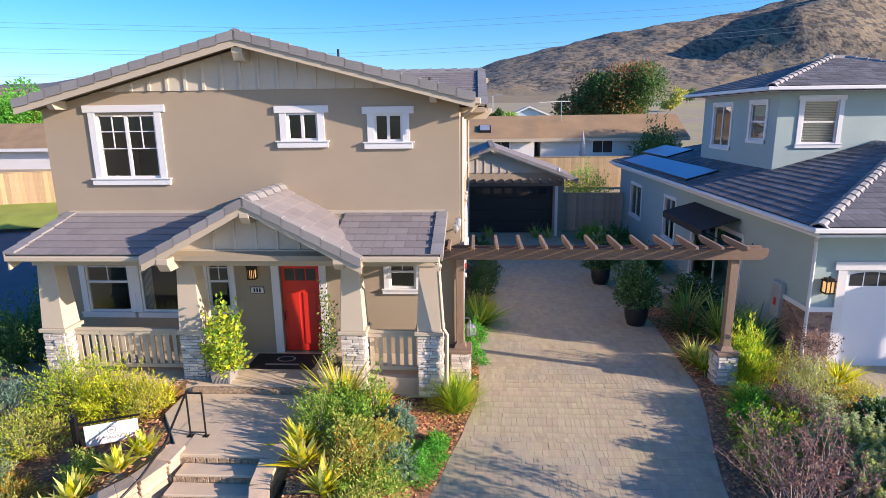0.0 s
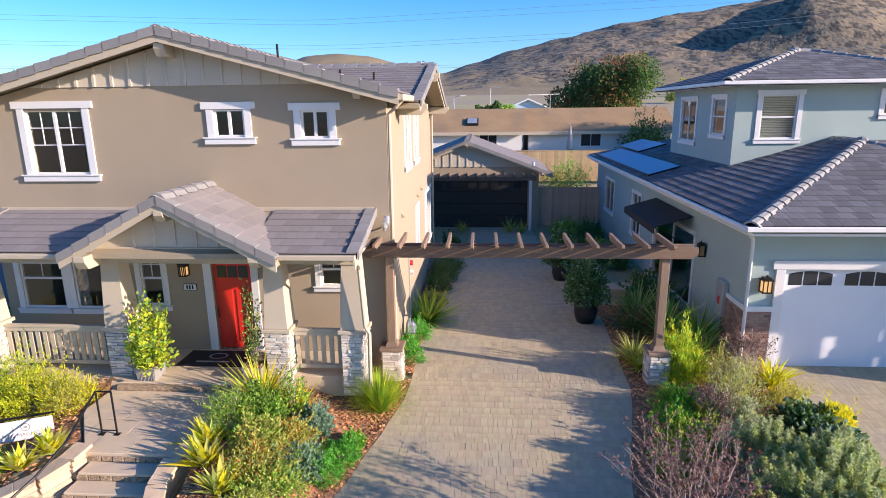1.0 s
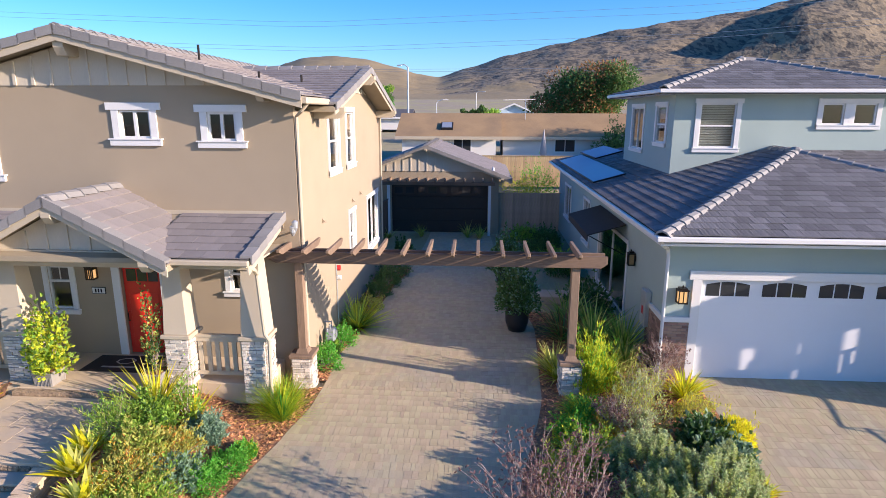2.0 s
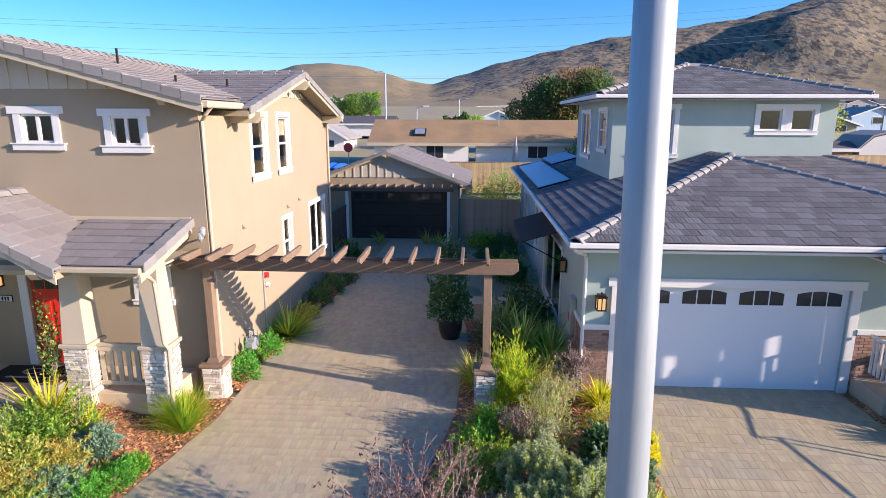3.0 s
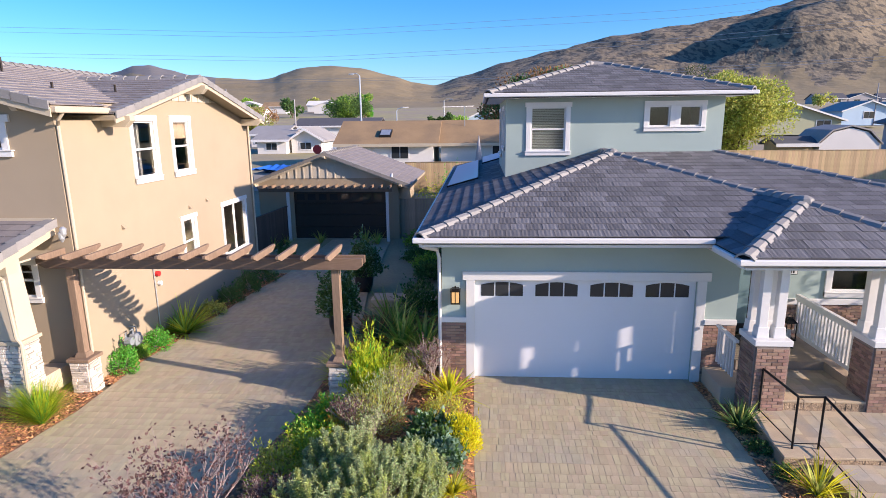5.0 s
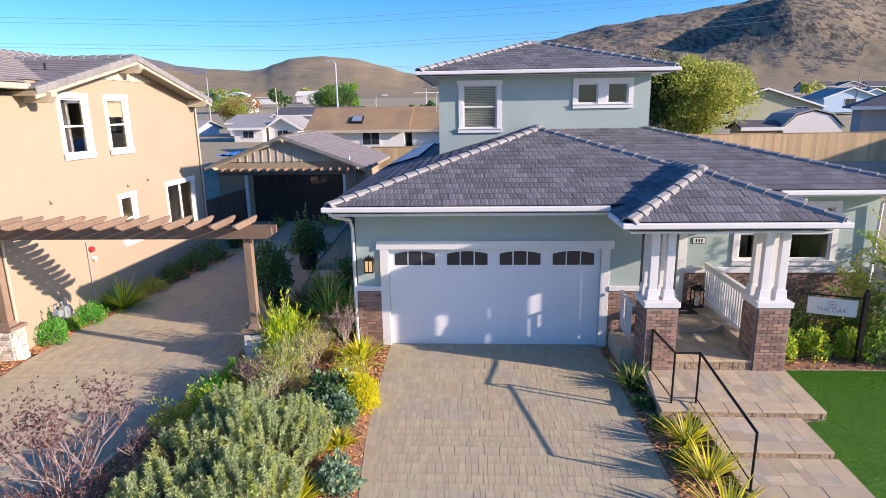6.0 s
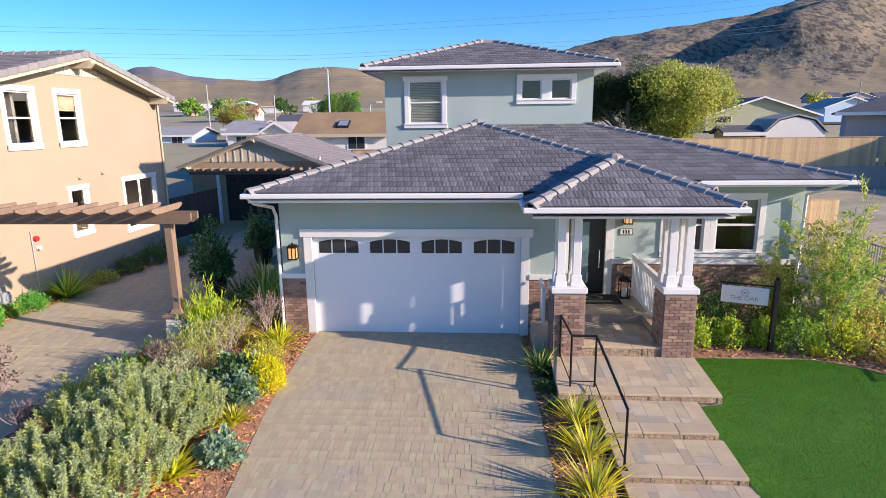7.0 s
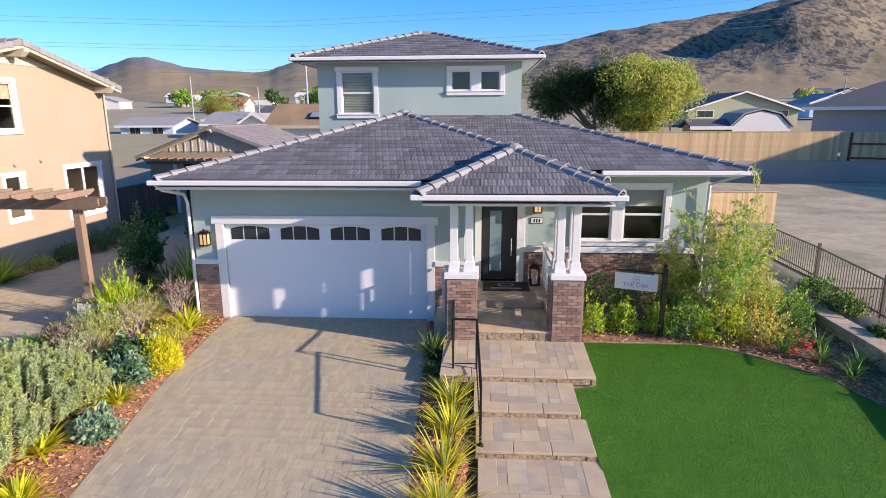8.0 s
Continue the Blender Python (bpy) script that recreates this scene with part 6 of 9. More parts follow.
# ---- signs ----
def model_sign(origin, ang, text, label, w=1.06, h=0.40, top=1.05, foot=0.0, size=0.105):
    """A white board hung from an arm on a turned black post."""
    ob = thing("sign", origin, label, "sign")
    o = Vector(origin)
    d = Vector((math.cos(ang), math.sin(ang), 0))
    nrm = Vector((d.y, -d.x, 0)) if d.x > 0 else Vector((-d.y, d.x, 0))
    bm_ = bmesh.new()
    box(bm_, o.x - 0.045, o.x + 0.045, o.y - 0.045, o.y + 0.045, o.z + foot, o.z + top)
    taper(bm_, o.x, o.y, 0.06, 0.06, o.z + top, 0.03, 0.03, o.z + top + 0.03)
    part("post", bm_, BLACK, ob)
    bm_ = bmesh.new()
    lathe(bm_, o.x, o.y, [(0.01, o.z + top + 0.03), (0.04, o.z + top + 0.05), (0.045, o.z + top + 0.075), (0.02, o.z + top + 0.11)], 10)
    part("finial", bm_, BLACK, ob)
    bm_ = bmesh.new()
    bar(bm_, o + Vector((0, 0, top - 0.1)), o + d * (w + 0.18) + Vector((0, 0, top - 0.1)), 0.03)
    part("arm", bm_, BLACK, ob)
    Fs = Face(o + d * 0.13, d, nrm)
    bm_ = bmesh.new()
    fbox(bm_, Fs, 0, w, -0.012, 0.012, top - 0.16 - h, top - 0.16)
    board = part("board", bm_, SIGNWHITE, ob, "white board", bevel=0.004)
    for u in (0.1, w - 0.1):
        bm_ = bmesh.new()
        fbox(bm_, Fs, u - 0.006, u + 0.006, -0.006, 0.006, top - 0.16, top - 0.1)
        part("hook", bm_, BLACK, ob)
    cu = bpy.data.curves.new("lettering", 'FONT')
    cu.body, cu.size, cu.align_x, cu.extrude = text, size, 'CENTER', 0.001
    t = new("lettering", cu)
    cu.materials.append(SIGNGREY)
    t.parent = board
    t.matrix_basis = Matrix.Translation(Fs.at(w / 2, 0.0135, top - 0.16 - h * 0.80) - ORIGIN[ob]) @ Matrix((d if d.x > 0 else -d, Vector((0, 0, 1)), nrm)).transposed().to_4x4()
    bm_ = bmesh.new()
    for k in range(24):
        a0, a1 = 2 * math.pi * k / 24, 2 * math.pi * (k + 1) / 24
        ring = []
        for a_, rr_ in ((a0, 0.075), (a1, 0.075), (a1, 0.063), (a0, 0.063)):
            ring.append(Fs.at(w / 2 + rr_ * math.cos(a_), 0.0135, top - 0.16 - h * 0.36 + rr_ * math.sin(a_)))
        prism(bm_, ring, nrm * 0.001)
    fbox(bm_, Fs, w / 2 - 0.03, w / 2 + 0.03, 0.0135, 0.0145, top - 0.16 - h * 0.40, top - 0.16 - h * 0.32)
    part("emblem", bm_, SIGNGREY, board)


model_sign((-6.23, 7.3, -0.2), 0.42, "THE MAGNOLIA", "white hanging sign on a black post among shrubs", w=0.86, top=0.96, h=0.39, size=0.096)
model_sign((19.42, 10.5, 0.15), math.pi - 0.36, "THE OAK", "white hanging sign on a black post beside the lawn", w=0.90, h=0.37, top=1.52, size=0.13)

# ---- lamps, plates, mats ----
AMBERGLASS = mat("amber_frosted_glass", (0.42, 0.27, 0.11), 0.3, 0.15, 4, 40, 0.05)
def wall_lantern(F_, u, v, label, lit=True, h=0.34, w=0.17, peaked=False):
    o = F_.at(u, 0, v)
    ob = thing("wall_lamp", o, label, "lamp", "wall lamps")
    bm_ = bmesh.new()
    fbox(bm_, F_, u - 0.05, u + 0.05, 0, 0.03, v - 0.06, v + 0.1)
    part("backplate", bm_, BRONZE, ob)
    bm_ = bmesh.new()
    fbox(bm_, F_, u - w / 2 - 0.015, u + w / 2 + 0.015, 0.02, 0.045 + w, v + h / 2 - 0.03, v + h / 2)
    fbox(bm_, F_, u - w / 2 + 0.02, u + w / 2 - 0.02, 0.05, 0.01 + w, v + h / 2, v + h / 2 + 0.04)
    fbox(bm_, F_, u - 0.015, u + 0.015, 0.03 + w / 2, 0.06 + w / 2, v + h / 2 + 0.04, v + h / 2 + 0.09)
    if peaked:
        c_ = F_.at(u, 0.03 + w / 2, 0)
        taper(bm_, c_.x, c_.y, w * 0.62, w * 0.62, v + h / 2, 0.03, 0.03, v + h / 2 + 0.12)
        fbox(bm_, F_, u - w / 2, u + w / 2, 0.03, 0.03 + w, v + h * 0.2, v + h / 2 - 0.03)
        for sg in (-1, 1):
            fbox(bm_, F_, u + sg * w * 0.25 - 0.012, u + sg * w * 0.25 + 0.012, 0.018 + w, 0.032 + w, v - h / 2, v + h / 2)
    part("cap", bm_, BRONZE, ob)
    bm_ = bmesh.new()
    fbox(bm_, F_, u - w / 2, u + w / 2, 0.03, 0.03 + w, v - h / 2, v - h / 2 + 0.03)
    part("base", bm_, BRONZE, ob)
    for a in (u - w / 2, u - 0.006, u + w / 2 - 0.012):
        for b in (0.03, 0.03 + w - 0.012):
            bm_ = bmesh.new()
            fbox(bm_, F_, a - 0.004, a + 0.016, b - 0.004, b + 0.016, v - h / 2, v + h / 2)
            part("bar", bm_, BRONZE, ob)
    bm_ = bmesh.new()
    fbox(bm_, F_, u - w / 2 + 0.022, u + w / 2 - 0.022, 0.055, 0.006 + w, v - h / 2 + 0.03, v + h / 2 - 0.035)
    part("glass", bm_, AMBER if lit else AMBERGLASS, ob, "glowing amber glass" if lit else "amber glass")
    return ob


wall_lantern(south(YF), -4.20, 2.52, "lit dark bronze porch lantern on the tan wall", h=0.32, w=0.17, peaked=True)
wall_lantern(south(GYF), 8.86, 2.02, "lit amber wall lamp beside the garage door", h=0.32, w=0.20)
wall_lantern(south(YE), 16.92, 2.62, "lit amber wall lamp beside the black door", h=0.32, w=0.20)
wall_lantern(west(GXL), 14.35, 2.15, "dark wall lantern on the green side wall", lit=False)
wall_lantern(west(GXL), 19.9, 2.3, "lit amber lamp beside the patio door")


def number_plate(F_, u, v, label, w=0.32, h=0.16):
    ob = thing("house_plate", F_.at(u, 0, v), label, "plate")
    bm_ = bmesh.new()
    fbox(bm_, F_, u - w / 2, u + w / 2, 0.002, 0.02, v - h / 2, v + h / 2)
    part("frame", bm_, BLACK, ob, bevel=0.004)
    bm_ = bmesh.new()
    fbox(bm_, F_, u - w / 2 + 0.015, u + w / 2 - 0.015, 0.02, 0.024, v - h / 2 + 0.015, v + h / 2 - 0.015)
    part("face", bm_, SIGNWHITE, ob)
    for k in range(3):
        bm_ = bmesh.new()
        fbox(bm_, F_, u - 0.085 + k * 0.065, u - 0.05 + k * 0.065, 0.024, 0.027, v - 0.045, v + 0.045)
        part("bar", bm_, BLACK, ob)


number_plate(south(YF), -4.15, 2.07, "small white framed plate beside the red door")
number_plate(south(YE), 16.92, 2.24, "small white framed plate beside the black door")


def doormat(x0, x1, y0, y1, z, label):
    ob = thing("doormat", ((x0 + x1) / 2, (y0 + y1) / 2, z), label, "doormat")
    bm_ = bmesh.new()
    box(bm_, x0, x1, y0, y1, z, z + 0.015)
    part("mat", bm_, RUBBER, ob, bevel=0.005)
    cx, cy = (x0 + x1) / 2, (y0 + y1) / 2
    bm_ = bmesh.new()
    for k in range(8):
        a0, a1 = math.pi * (k + 0.5) / 4, math.pi * (k + 1.5) / 4
        prism(bm_, [(cx + rr_ * 1.4 * math.cos(a_), cy + 0.12 + rr_ * math.sin(a_), z + 0.0155) for a_, rr_ in ((a0, 0.16), (a1, 0.16), (a1, 0.13), (a0, 0.13))], (0, 0, 0.002))
    part("emblem", bm_, MATPRINT, ob)
    bm_ = bmesh.new()
    box(bm_, cx - 0.38, cx + 0.38, cy - 0.22, cy - 0.15, z + 0.0155, z + 0.0175)
    part("print_bar", bm_, MATPRINT, ob)


doormat(-4.2, -2.7, 9.95, 10.78, PZ, "black doormat with a grey print before the red door")
doormat(15.55, 16.72, 12.2, 13.0, 0.61, "dark doormat before the black door")

fl2 = thing("floor_lantern", (16.88, 12.80, 0.61), "black floor lantern with a white candle by the door", "lantern")
bm = bmesh.new()
box(bm, 16.75, 17.01, 12.67, 12.93, 0.61, 0.64)
part("base", bm, BLACK, fl2, bevel=0.006)
for dx in (-0.115, 0.115):
    for dy in (-0.115, 0.115):
        bm = bmesh.new()
        box(bm, 16.88 + dx - 0.01, 16.88 + dx + 0.01, 12.80 + dy - 0.01, 12.80 + dy + 0.01, 0.64, 1.05)
        part("bar", bm, BLACK, fl2)
bm = bmesh.new()
taper(bm, 16.88, 12.80, 0.14, 0.14, 1.05, 0.05, 0.05, 1.16)
part("cap", bm, BLACK, fl2, bevel=0.006)
bm = bmesh.new()
tube(bm, [(16.88 + 0.06 * math.cos(a), 12.80, 1.19 + 0.06 * math.sin(a)) for a in np.linspace(-0.6, 3.74, 9)], 0.008, 6)
part("ring", bm, BLACK, fl2)
bm = bmesh.new()
lathe(bm, 16.88, 12.80, [(0.06, 0.64), (0.06, 0.85), (0.05, 0.865), (0.01, 0.86)], 14)
part("candle", bm, WHITE, fl2)
patio = thing("patio_step", (7.0, 17.2, 0.0), "low pale concrete patio step beside the drive", "step", kind="structure")
bm = bmesh.new()
box(bm, 5.85, 8.5, 16.95, 17.75, -0.05, 0.2)
part("slab", bm, CONCRETE, patio, bevel=0.015)
bm = bmesh.new()
box(bm, 7.5, 8.2, 16.7, 16.94, -0.05, 0.28)
part("block", bm, CONCRETE, patio, bevel=0.015)

# patio awning, utility boxes and meters
aw = thing("awning", (7.9, 18, 2.5), "black canvas patio awning on the green side wall", "awning")
bm = bmesh.new()
prism(bm, [(8.5, 15.4, 2.86), (8.5, 19.0, 2.86), (7.45, 19.0, 2.55), (7.45, 15.4, 2.55)], (0, 0, 0.03))
part("canopy", bm, AWNING, aw)
bm = bmesh.new()
box(bm, 7.435, 7.45, 15.4, 19.0, 2.37, 2.57)
part("valance", bm, AWNING, aw)
for y in (15.45, 18.95):
    bm = bmesh.new()
    tube(bm, [(8.5, y, 2.0), (7.47, y, 2.55)], 0.015)
    part("arm", bm, BLACK, aw)
ub = thing("utility_box", (8.5, 12.85, 1.3), "grey utility box with a red tag on the green wall", "utility box")
bm = bmesh.new()
box(bm, 8.40, 8.545, 12.65, 13.05, 0.85, 1.75)
part("box", bm, GALV, ub, bevel=0.012)
bm = bmesh.new()
box(bm, 8.392, 8.399, 12.78, 12.9, 1.15, 1.35)
part("tag", bm, REDPAINT, ub)
METER = mat("blue_grey_meter_paint", (0.24, 0.27, 0.29), 0.5, 0.15, 6, 40, 0.1)
em = thing("gas_meter", (0.7, 12.2, 0.4), "blue-grey gas meter and pipes beside the tan side wall", "meter")
bm = bmesh.new()
box(bm, 0.60, 0.82, 12.22, 12.48, 0.42, 0.74)
part("case", bm, METER, em, bevel=0.04)
bm = bmesh.new()
tube(bm, [(0.825, 12.35, 0.60), (0.85, 12.35, 0.60)], 0.09, 14)
part("dial", bm, GALV, em)
bm = bmesh.new()
tube(bm, [(0.70, 11.98, 0.66), (0.86, 11.98, 0.66)], 0.10, 14)
part("regulator", bm, METER, em)
for pts in ([(0.70, 11.98, 0.02), (0.70, 11.98, 0.86), (0.70, 12.28, 0.86), (0.70, 12.28, 0.74)], [(0.70, 12.43, 0.74), (0.70, 12.43, 0.88), (0.52, 12.43, 0.88)]):
    bm = bmesh.new()
    tube(bm, pts, 0.022)
    part("pipe", bm, METER, em)
al = thing("alarm_bell", (0.55, 13.95, 1.8), "red alarm bell above a pale fitting on a conduit", "alarm")
bm = bmesh.new()
tube(bm, [(0.51, 13.95, 1.86), (0.60, 13.95, 1.86)], 0.075, 14)
part("bell", bm, REDPAINT, al)
bm = bmesh.new()
tube(bm, [(0.51, 14.0, 1.58), (0.60, 14.0, 1.58)], 0.065, 14)
part("fitting", bm, WHITE, al)
bm = bmesh.new()
tube(bm, [(0.53, 13.8, 0.1), (0.53, 13.8, 2.1)], 0.016)
part("conduit", bm, GALV, al)
for y, z in ((12.75, 3.4), (16.15, 3.4), (17.3, 3.46)):
    v = thing("wall_vent", (0.5, y, z), "small hooded vent on the tan side wall", "vent", "side wall vents")
    bm = bmesh.new()
    prism(bm, [(0.502, y - 0.05, z - 0.05), (0.502, y - 0.05, z + 0.05), (0.60, y - 0.05, z - 0.05)], (0, 0.1, 0))
    part("hood", bm, STUCCO_TAN, v)
fl = thing("flood_lamp", (0.36, 10.9, 3.55), "silver motion flood lamp on the tan corner", "lamp")
for dz, dx in ((0.0, 0.0), (0.1, 0.05)):
    bm = bmesh.new()
    lathe(bm, 0.42 + dx, 10.72, [(0.02, 3.42 + dz), (0.06, 3.50 + dz), (0.07, 3.62 + dz), (0.03, 3.66 + dz)], 12)
    part("lamp", bm, GALV, fl)
bm = bmesh.new()
tube(bm, [(0.42, 10.9, 3.5), (0.42, 10.72, 3.5)], 0.02)
part("bracket", bm, BRONZE, fl)


def solar(y0, y1, x0, x1, label):
    zz = lambda x: EZ + HS * (x - 8.10) + 0.10
    ob = thing("solar_panel", ((x0 + x1) / 2, (y0 + y1) / 2, zz(x0) - 0.09), label, "solar panel", "roof solar panels")
    bm_ = bmesh.new()
    prism(bm_, [(x0, y0, zz(x0)), (x1, y0, zz(x1)), (x1, y1, zz(x1)), (x0, y1, zz(x0))], (0, 0, -0.05))
    part("frame", bm_, BLACK, ob)
    bm_ = bmesh.new()
    prism(bm_, [(x0 + 0.03, y0 + 0.03, zz(x0 + 0.03) + 0.002), (x1 - 0.03, y0 + 0.03, zz(x1 - 0.03) + 0.002), (x1 - 0.03, y1 - 0.03, zz(x1 - 0.03) + 0.002), (x0 + 0.03, y1 - 0.03, zz(x0 + 0.03) + 0.002)], (0, 0, 0.006))
    part("glass", bm_, SOLAR, ob, "blue-grey panel glass")


solar(19.3, 28.3, 8.25, 9.35, "blue-grey solar panel on the slate roof")
solar(25.6, 29.6, 9.5, 10.7, "blue-grey solar panel on the slate roof")

# ---- detached garage at the end of the drive ----
dg = thing("garage", (1.7, 31, 0.15), "tan board and batten detached garage with a dark door", "garage")
DY, DX0, DX1, DAX, DAZ, DSL = 28.0, -1.9, 5.3, 1.67, 4.37, 0.375


def dgh(x):
    return DAZ - DSL * abs(x - DAX)


Fd = south(DY)
ghole = (-0.1, 4.76, 0.0, 2.44)
bm = bmesh.new()
wall(bm, Fd, DX0, DX1, -0.1, 2.84, 0.15, [ghole])
part("front_wall", bm, STUCCO_TAN, dg)
bm = bmesh.new()
box(bm, DX0, DX0 + 0.15, DY + 0.15, 35, -0.1, 2.86)
box(bm, DX1 - 0.15, DX1, DY + 0.15, 35, -0.1, 2.86)
box(bm, DX0 + 0.15, DX1 - 0.15, 34.85, 35, -0.1, 2.86)
part("side_wall", bm, STUCCO_TAN, dg)
bm = bmesh.new()
prism(bm, [(DX0, DY, 2.84), (DX1, DY, 2.84), (DX1, DY, dgh(DX1) - 0.1), (DAX, DY, DAZ - 0.1), (DX0, DY, dgh(DX0) - 0.1)], (0, 0.15, 0))
gs = part("gable_wall", bm, STUCCO_TAN, dg)
bm = bmesh.new()
prism(bm, [(DAX - 3.0, DY - 0.022, 3.10), (DAX + 3.0, DY - 0.022, 3.10), (DAX, DY - 0.022, DAZ - 0.12)], (0, 0.02, 0))
part("gable_siding", bm, BOARD_TAN, dg, "tan board and batten siding")
x = DX0 + 0.4
while x < DX1 - 0.2:
    bm = bmesh.new()
    if dgh(x) - 0.14 > 3.2:
        box(bm, x - 0.03, x + 0.03, DY - 0.05, DY - 0.023, 3.10, dgh(x) - 0.14)
        part("batten", bm, BOARD_TAN, gs)
    x += 0.4
bm = bmesh.new()
e0, e1 = -2.45, 5.95
prism(bm, [(e0, 27.72, dgh(e0) - 0.14), (DAX, 27.72, DAZ - 0.14), (e1, 27.72, dgh(e1) - 0.14), (e1, 27.72, dgh(e1) - 0.02), (DAX, 27.72, DAZ - 0.02), (e0, 27.72, dgh(e0) - 0.02)], (0, 8, 0))
dr = part("roof", bm, SOFFIT_T, dg, "brown-grey tile gable roof")
cd = math.sqrt(1 + DSL ** 2)
for ex, sx in ((e1, -1), (e0, 1)):
    run = abs(ex - DAX) * cd
    tile_slope(dr, (ex, 27.72 if sx < 0 else 35.45, dgh(ex) - 0.01), (0, 1 if sx < 0 else -1, 0), (sx, 0, DSL), [(0, 0), (8, 0), (8, run), (0, run)], TILE_BROWN, 0.30, 0.42, seed=31)
    rake_tiles(dr, (ex, 27.68, dgh(ex)), (DAX, 27.68, DAZ), TILE_CAP)
    bm = bmesh.new()
    prism(bm, [(ex, 27.70, dgh(ex) - 0.22), (DAX, 27.70, DAZ - 0.22), (DAX, 27.70, DAZ - 0.05), (ex, 27.70, dgh(ex) - 0.05)], (0, 0.03, 0))
    part("barge_board", bm, TRIM_TAN, dr)
cap_line(dr, (DAX, 27.72, DAZ + 0.03), (DAX, 35.4, DAZ + 0.03), TILE_CAP)
for x in (DAX, e0 + 0.5, e1 - 0.5):
    bracket(dg, (x, DY, dgh(x) - 0.14), L=0.5)
DARKDOOR = mat("dark_brown_door", (0.028, 0.020, 0.016), 0.6, 0.2, 3, 40, 0.2)
for k in range(4):
    bm = bmesh.new()
    fbox(bm, Fd, -0.1, 4.76, -0.12, -0.07, k * 0.61, k * 0.61 + 0.605)
    part("door_section", bm, DARKDOOR, dg, "dark brown garage door section", bevel=0.01)
for k in range(8):
    bm = bmesh.new()
    fbox(bm, Fd, 0.05 + k * 0.57, 0.45 + k * 0.57, -0.07, -0.062, 2.0, 2.3)
    part("door_lite", bm, DARKGLASS, dg)
bm = bmesh.new()
box(bm, -1.6, 5.1, 27.2, 27.3, 2.50, 2.66)
tr = part("trellis_beam", bm, CEDAR_X, dg, "dark cedar trellis over the garage door")
for k in range(15):
    x = -1.5 + k * 0.46
    bm = bmesh.new()
    prism(bm, [(x, 26.75, 2.80), (x, 26.75, 2.74), (x, 26.95, 2.665), (x, 27.99, 2.665), (x, 27.99, 2.80)], (0.06, 0, 0))
    part("rafter_tail", bm, CEDAR, tr)
for x in (-0.14, 4.84):
    bm = bmesh.new()
    box(bm, x - 0.065, x + 0.065, 27.185, 27.315, 0.0, 2.50)
    part("post", bm, WHITE, dg)
bm = bmesh.new()
tube(bm, [(5.0, 27.9, 3.3), (5.0, 27.8, 3.15)], 0.07, 10)
part("lamp", bm, GALV, dg)


def board_fence(name, a, b, z0, h, m_, label, w=0.14, seed=1, posts=True):
    """A close-board fence of separate pickets with posts and a cap rail."""
    ob = thing(name, a, label, "fence")
    a, b = Vector(a), Vector(b)
    d = (b - a).normalized()
    nrm = Vector((d.y, -d.x, 0))
    L = (b - a).length
    r_ = random.Random(seed)
    k = int(L / w)
    me_ = bpy.data.meshes.new("board")
    bm_ = bmesh.new()
    box(bm_, 0, w - 0.006, -0.012, 0.012, 0, h)
    bm_.to_mesh(me_)
    bm_.free()
    me_.materials.append(m_)
    basis = Matrix((d, -nrm, Vector((0, 0, 1)))).transposed().to_4x4()
    for i in range(k):
        p = a + d * (i * w)
        p.z = z0 + (b.z - a.z) * i / k + r_.uniform(-0.01, 0.01)
        o_ = new("board", me_)
        o_.parent = ob
        o_.matrix_basis = Matrix.Translation(p - ORIGIN[ob]) @ basis
    if posts:
        for i in range(int(L / 2.4) + 1):
            p = a + d * (i * 2.4)
            zz_ = z0 + (b.z - a.z) * i * 2.4 / L
            bm_ = bmesh.new()
            box(bm_, p.x - 0.05, p.x + 0.05, p.y + 0.015, p.y + 0.115, zz_, zz_ + h + 0.03)
            part("post", bm_, m_, ob)
    bm_ = bmesh.new()
    bar(bm_, (a.x, a.y, z0 + h + 0.02), (b.x, b.y, z0 + h + 0.02 + b.z - a.z), 0.09, 0.035)
    part("cap_rail", bm_, m_, ob)
    return ob


FENCE_DARK = mat("dark_stained_fence", (0.075, 0.055, 0.042), 0.85, 0.2, 4, 40, 0.2, stretch=(1, 1, 0.12), rnd=0.2)
board_fence("wooden_fence", (-0.5, 21.6, 0), (-0.16, 27.1, 0), 0.0, 1.8, FENCE_DARK, "dark stained board fence beside the garage door", seed=12, posts=False)
board_fence("wooden_fence", (5.35, 28.6, 0), (8.5, 28.6, 0), 0.0, 1.95, FENCE_GREY, "grey weathered board fence beside the garage", seed=2)
board_fence("wooden_fence", (4.5, 37.5, 0), (24, 37.5, 0), 1.2, 2.0, FENCE, "new cedar board fence behind the garage", seed=3)
board_fence("wooden_fence", (24.2, 40, 0), (40, 40, 0), 1.7, 1.95, FENCE, "tall cedar board fence on a concrete wall", w=0.2, seed=4)
board_fence("wooden_fence", (21.2, 21.6, 0), (27.3, 22, 0), 0.6, 1.25, FENCE, "low cedar board fence beside the green house", seed=5)
board_fence("wooden_fence", (-36, 27.5, 0), (-11, 36, 0), 1.15, 1.85, FENCE, "sunlit cedar board fence beyond the side street", w=0.25, seed=6)
GREYWALL = mat("grey_concrete_wall", (0.33, 0.285, 0.245), 0.9, 0.1, 0.5, 20, 0.2)
RAIL_RED = mat("red_brown_rail", (0.13, 0.045, 0.03), 0.8, 0.15, 2, 30, 0.2)
bm = bmesh.new()
prism(bm, [(24.2, 39.7, 0.1), (40.1, 39.7, 0.1), (50, 35.9, 0.1), (50, 36.18, 0.1), (40.1, 39.98, 0.1), (24.2, 39.98, 0.1)], (0, 0, 1.6))
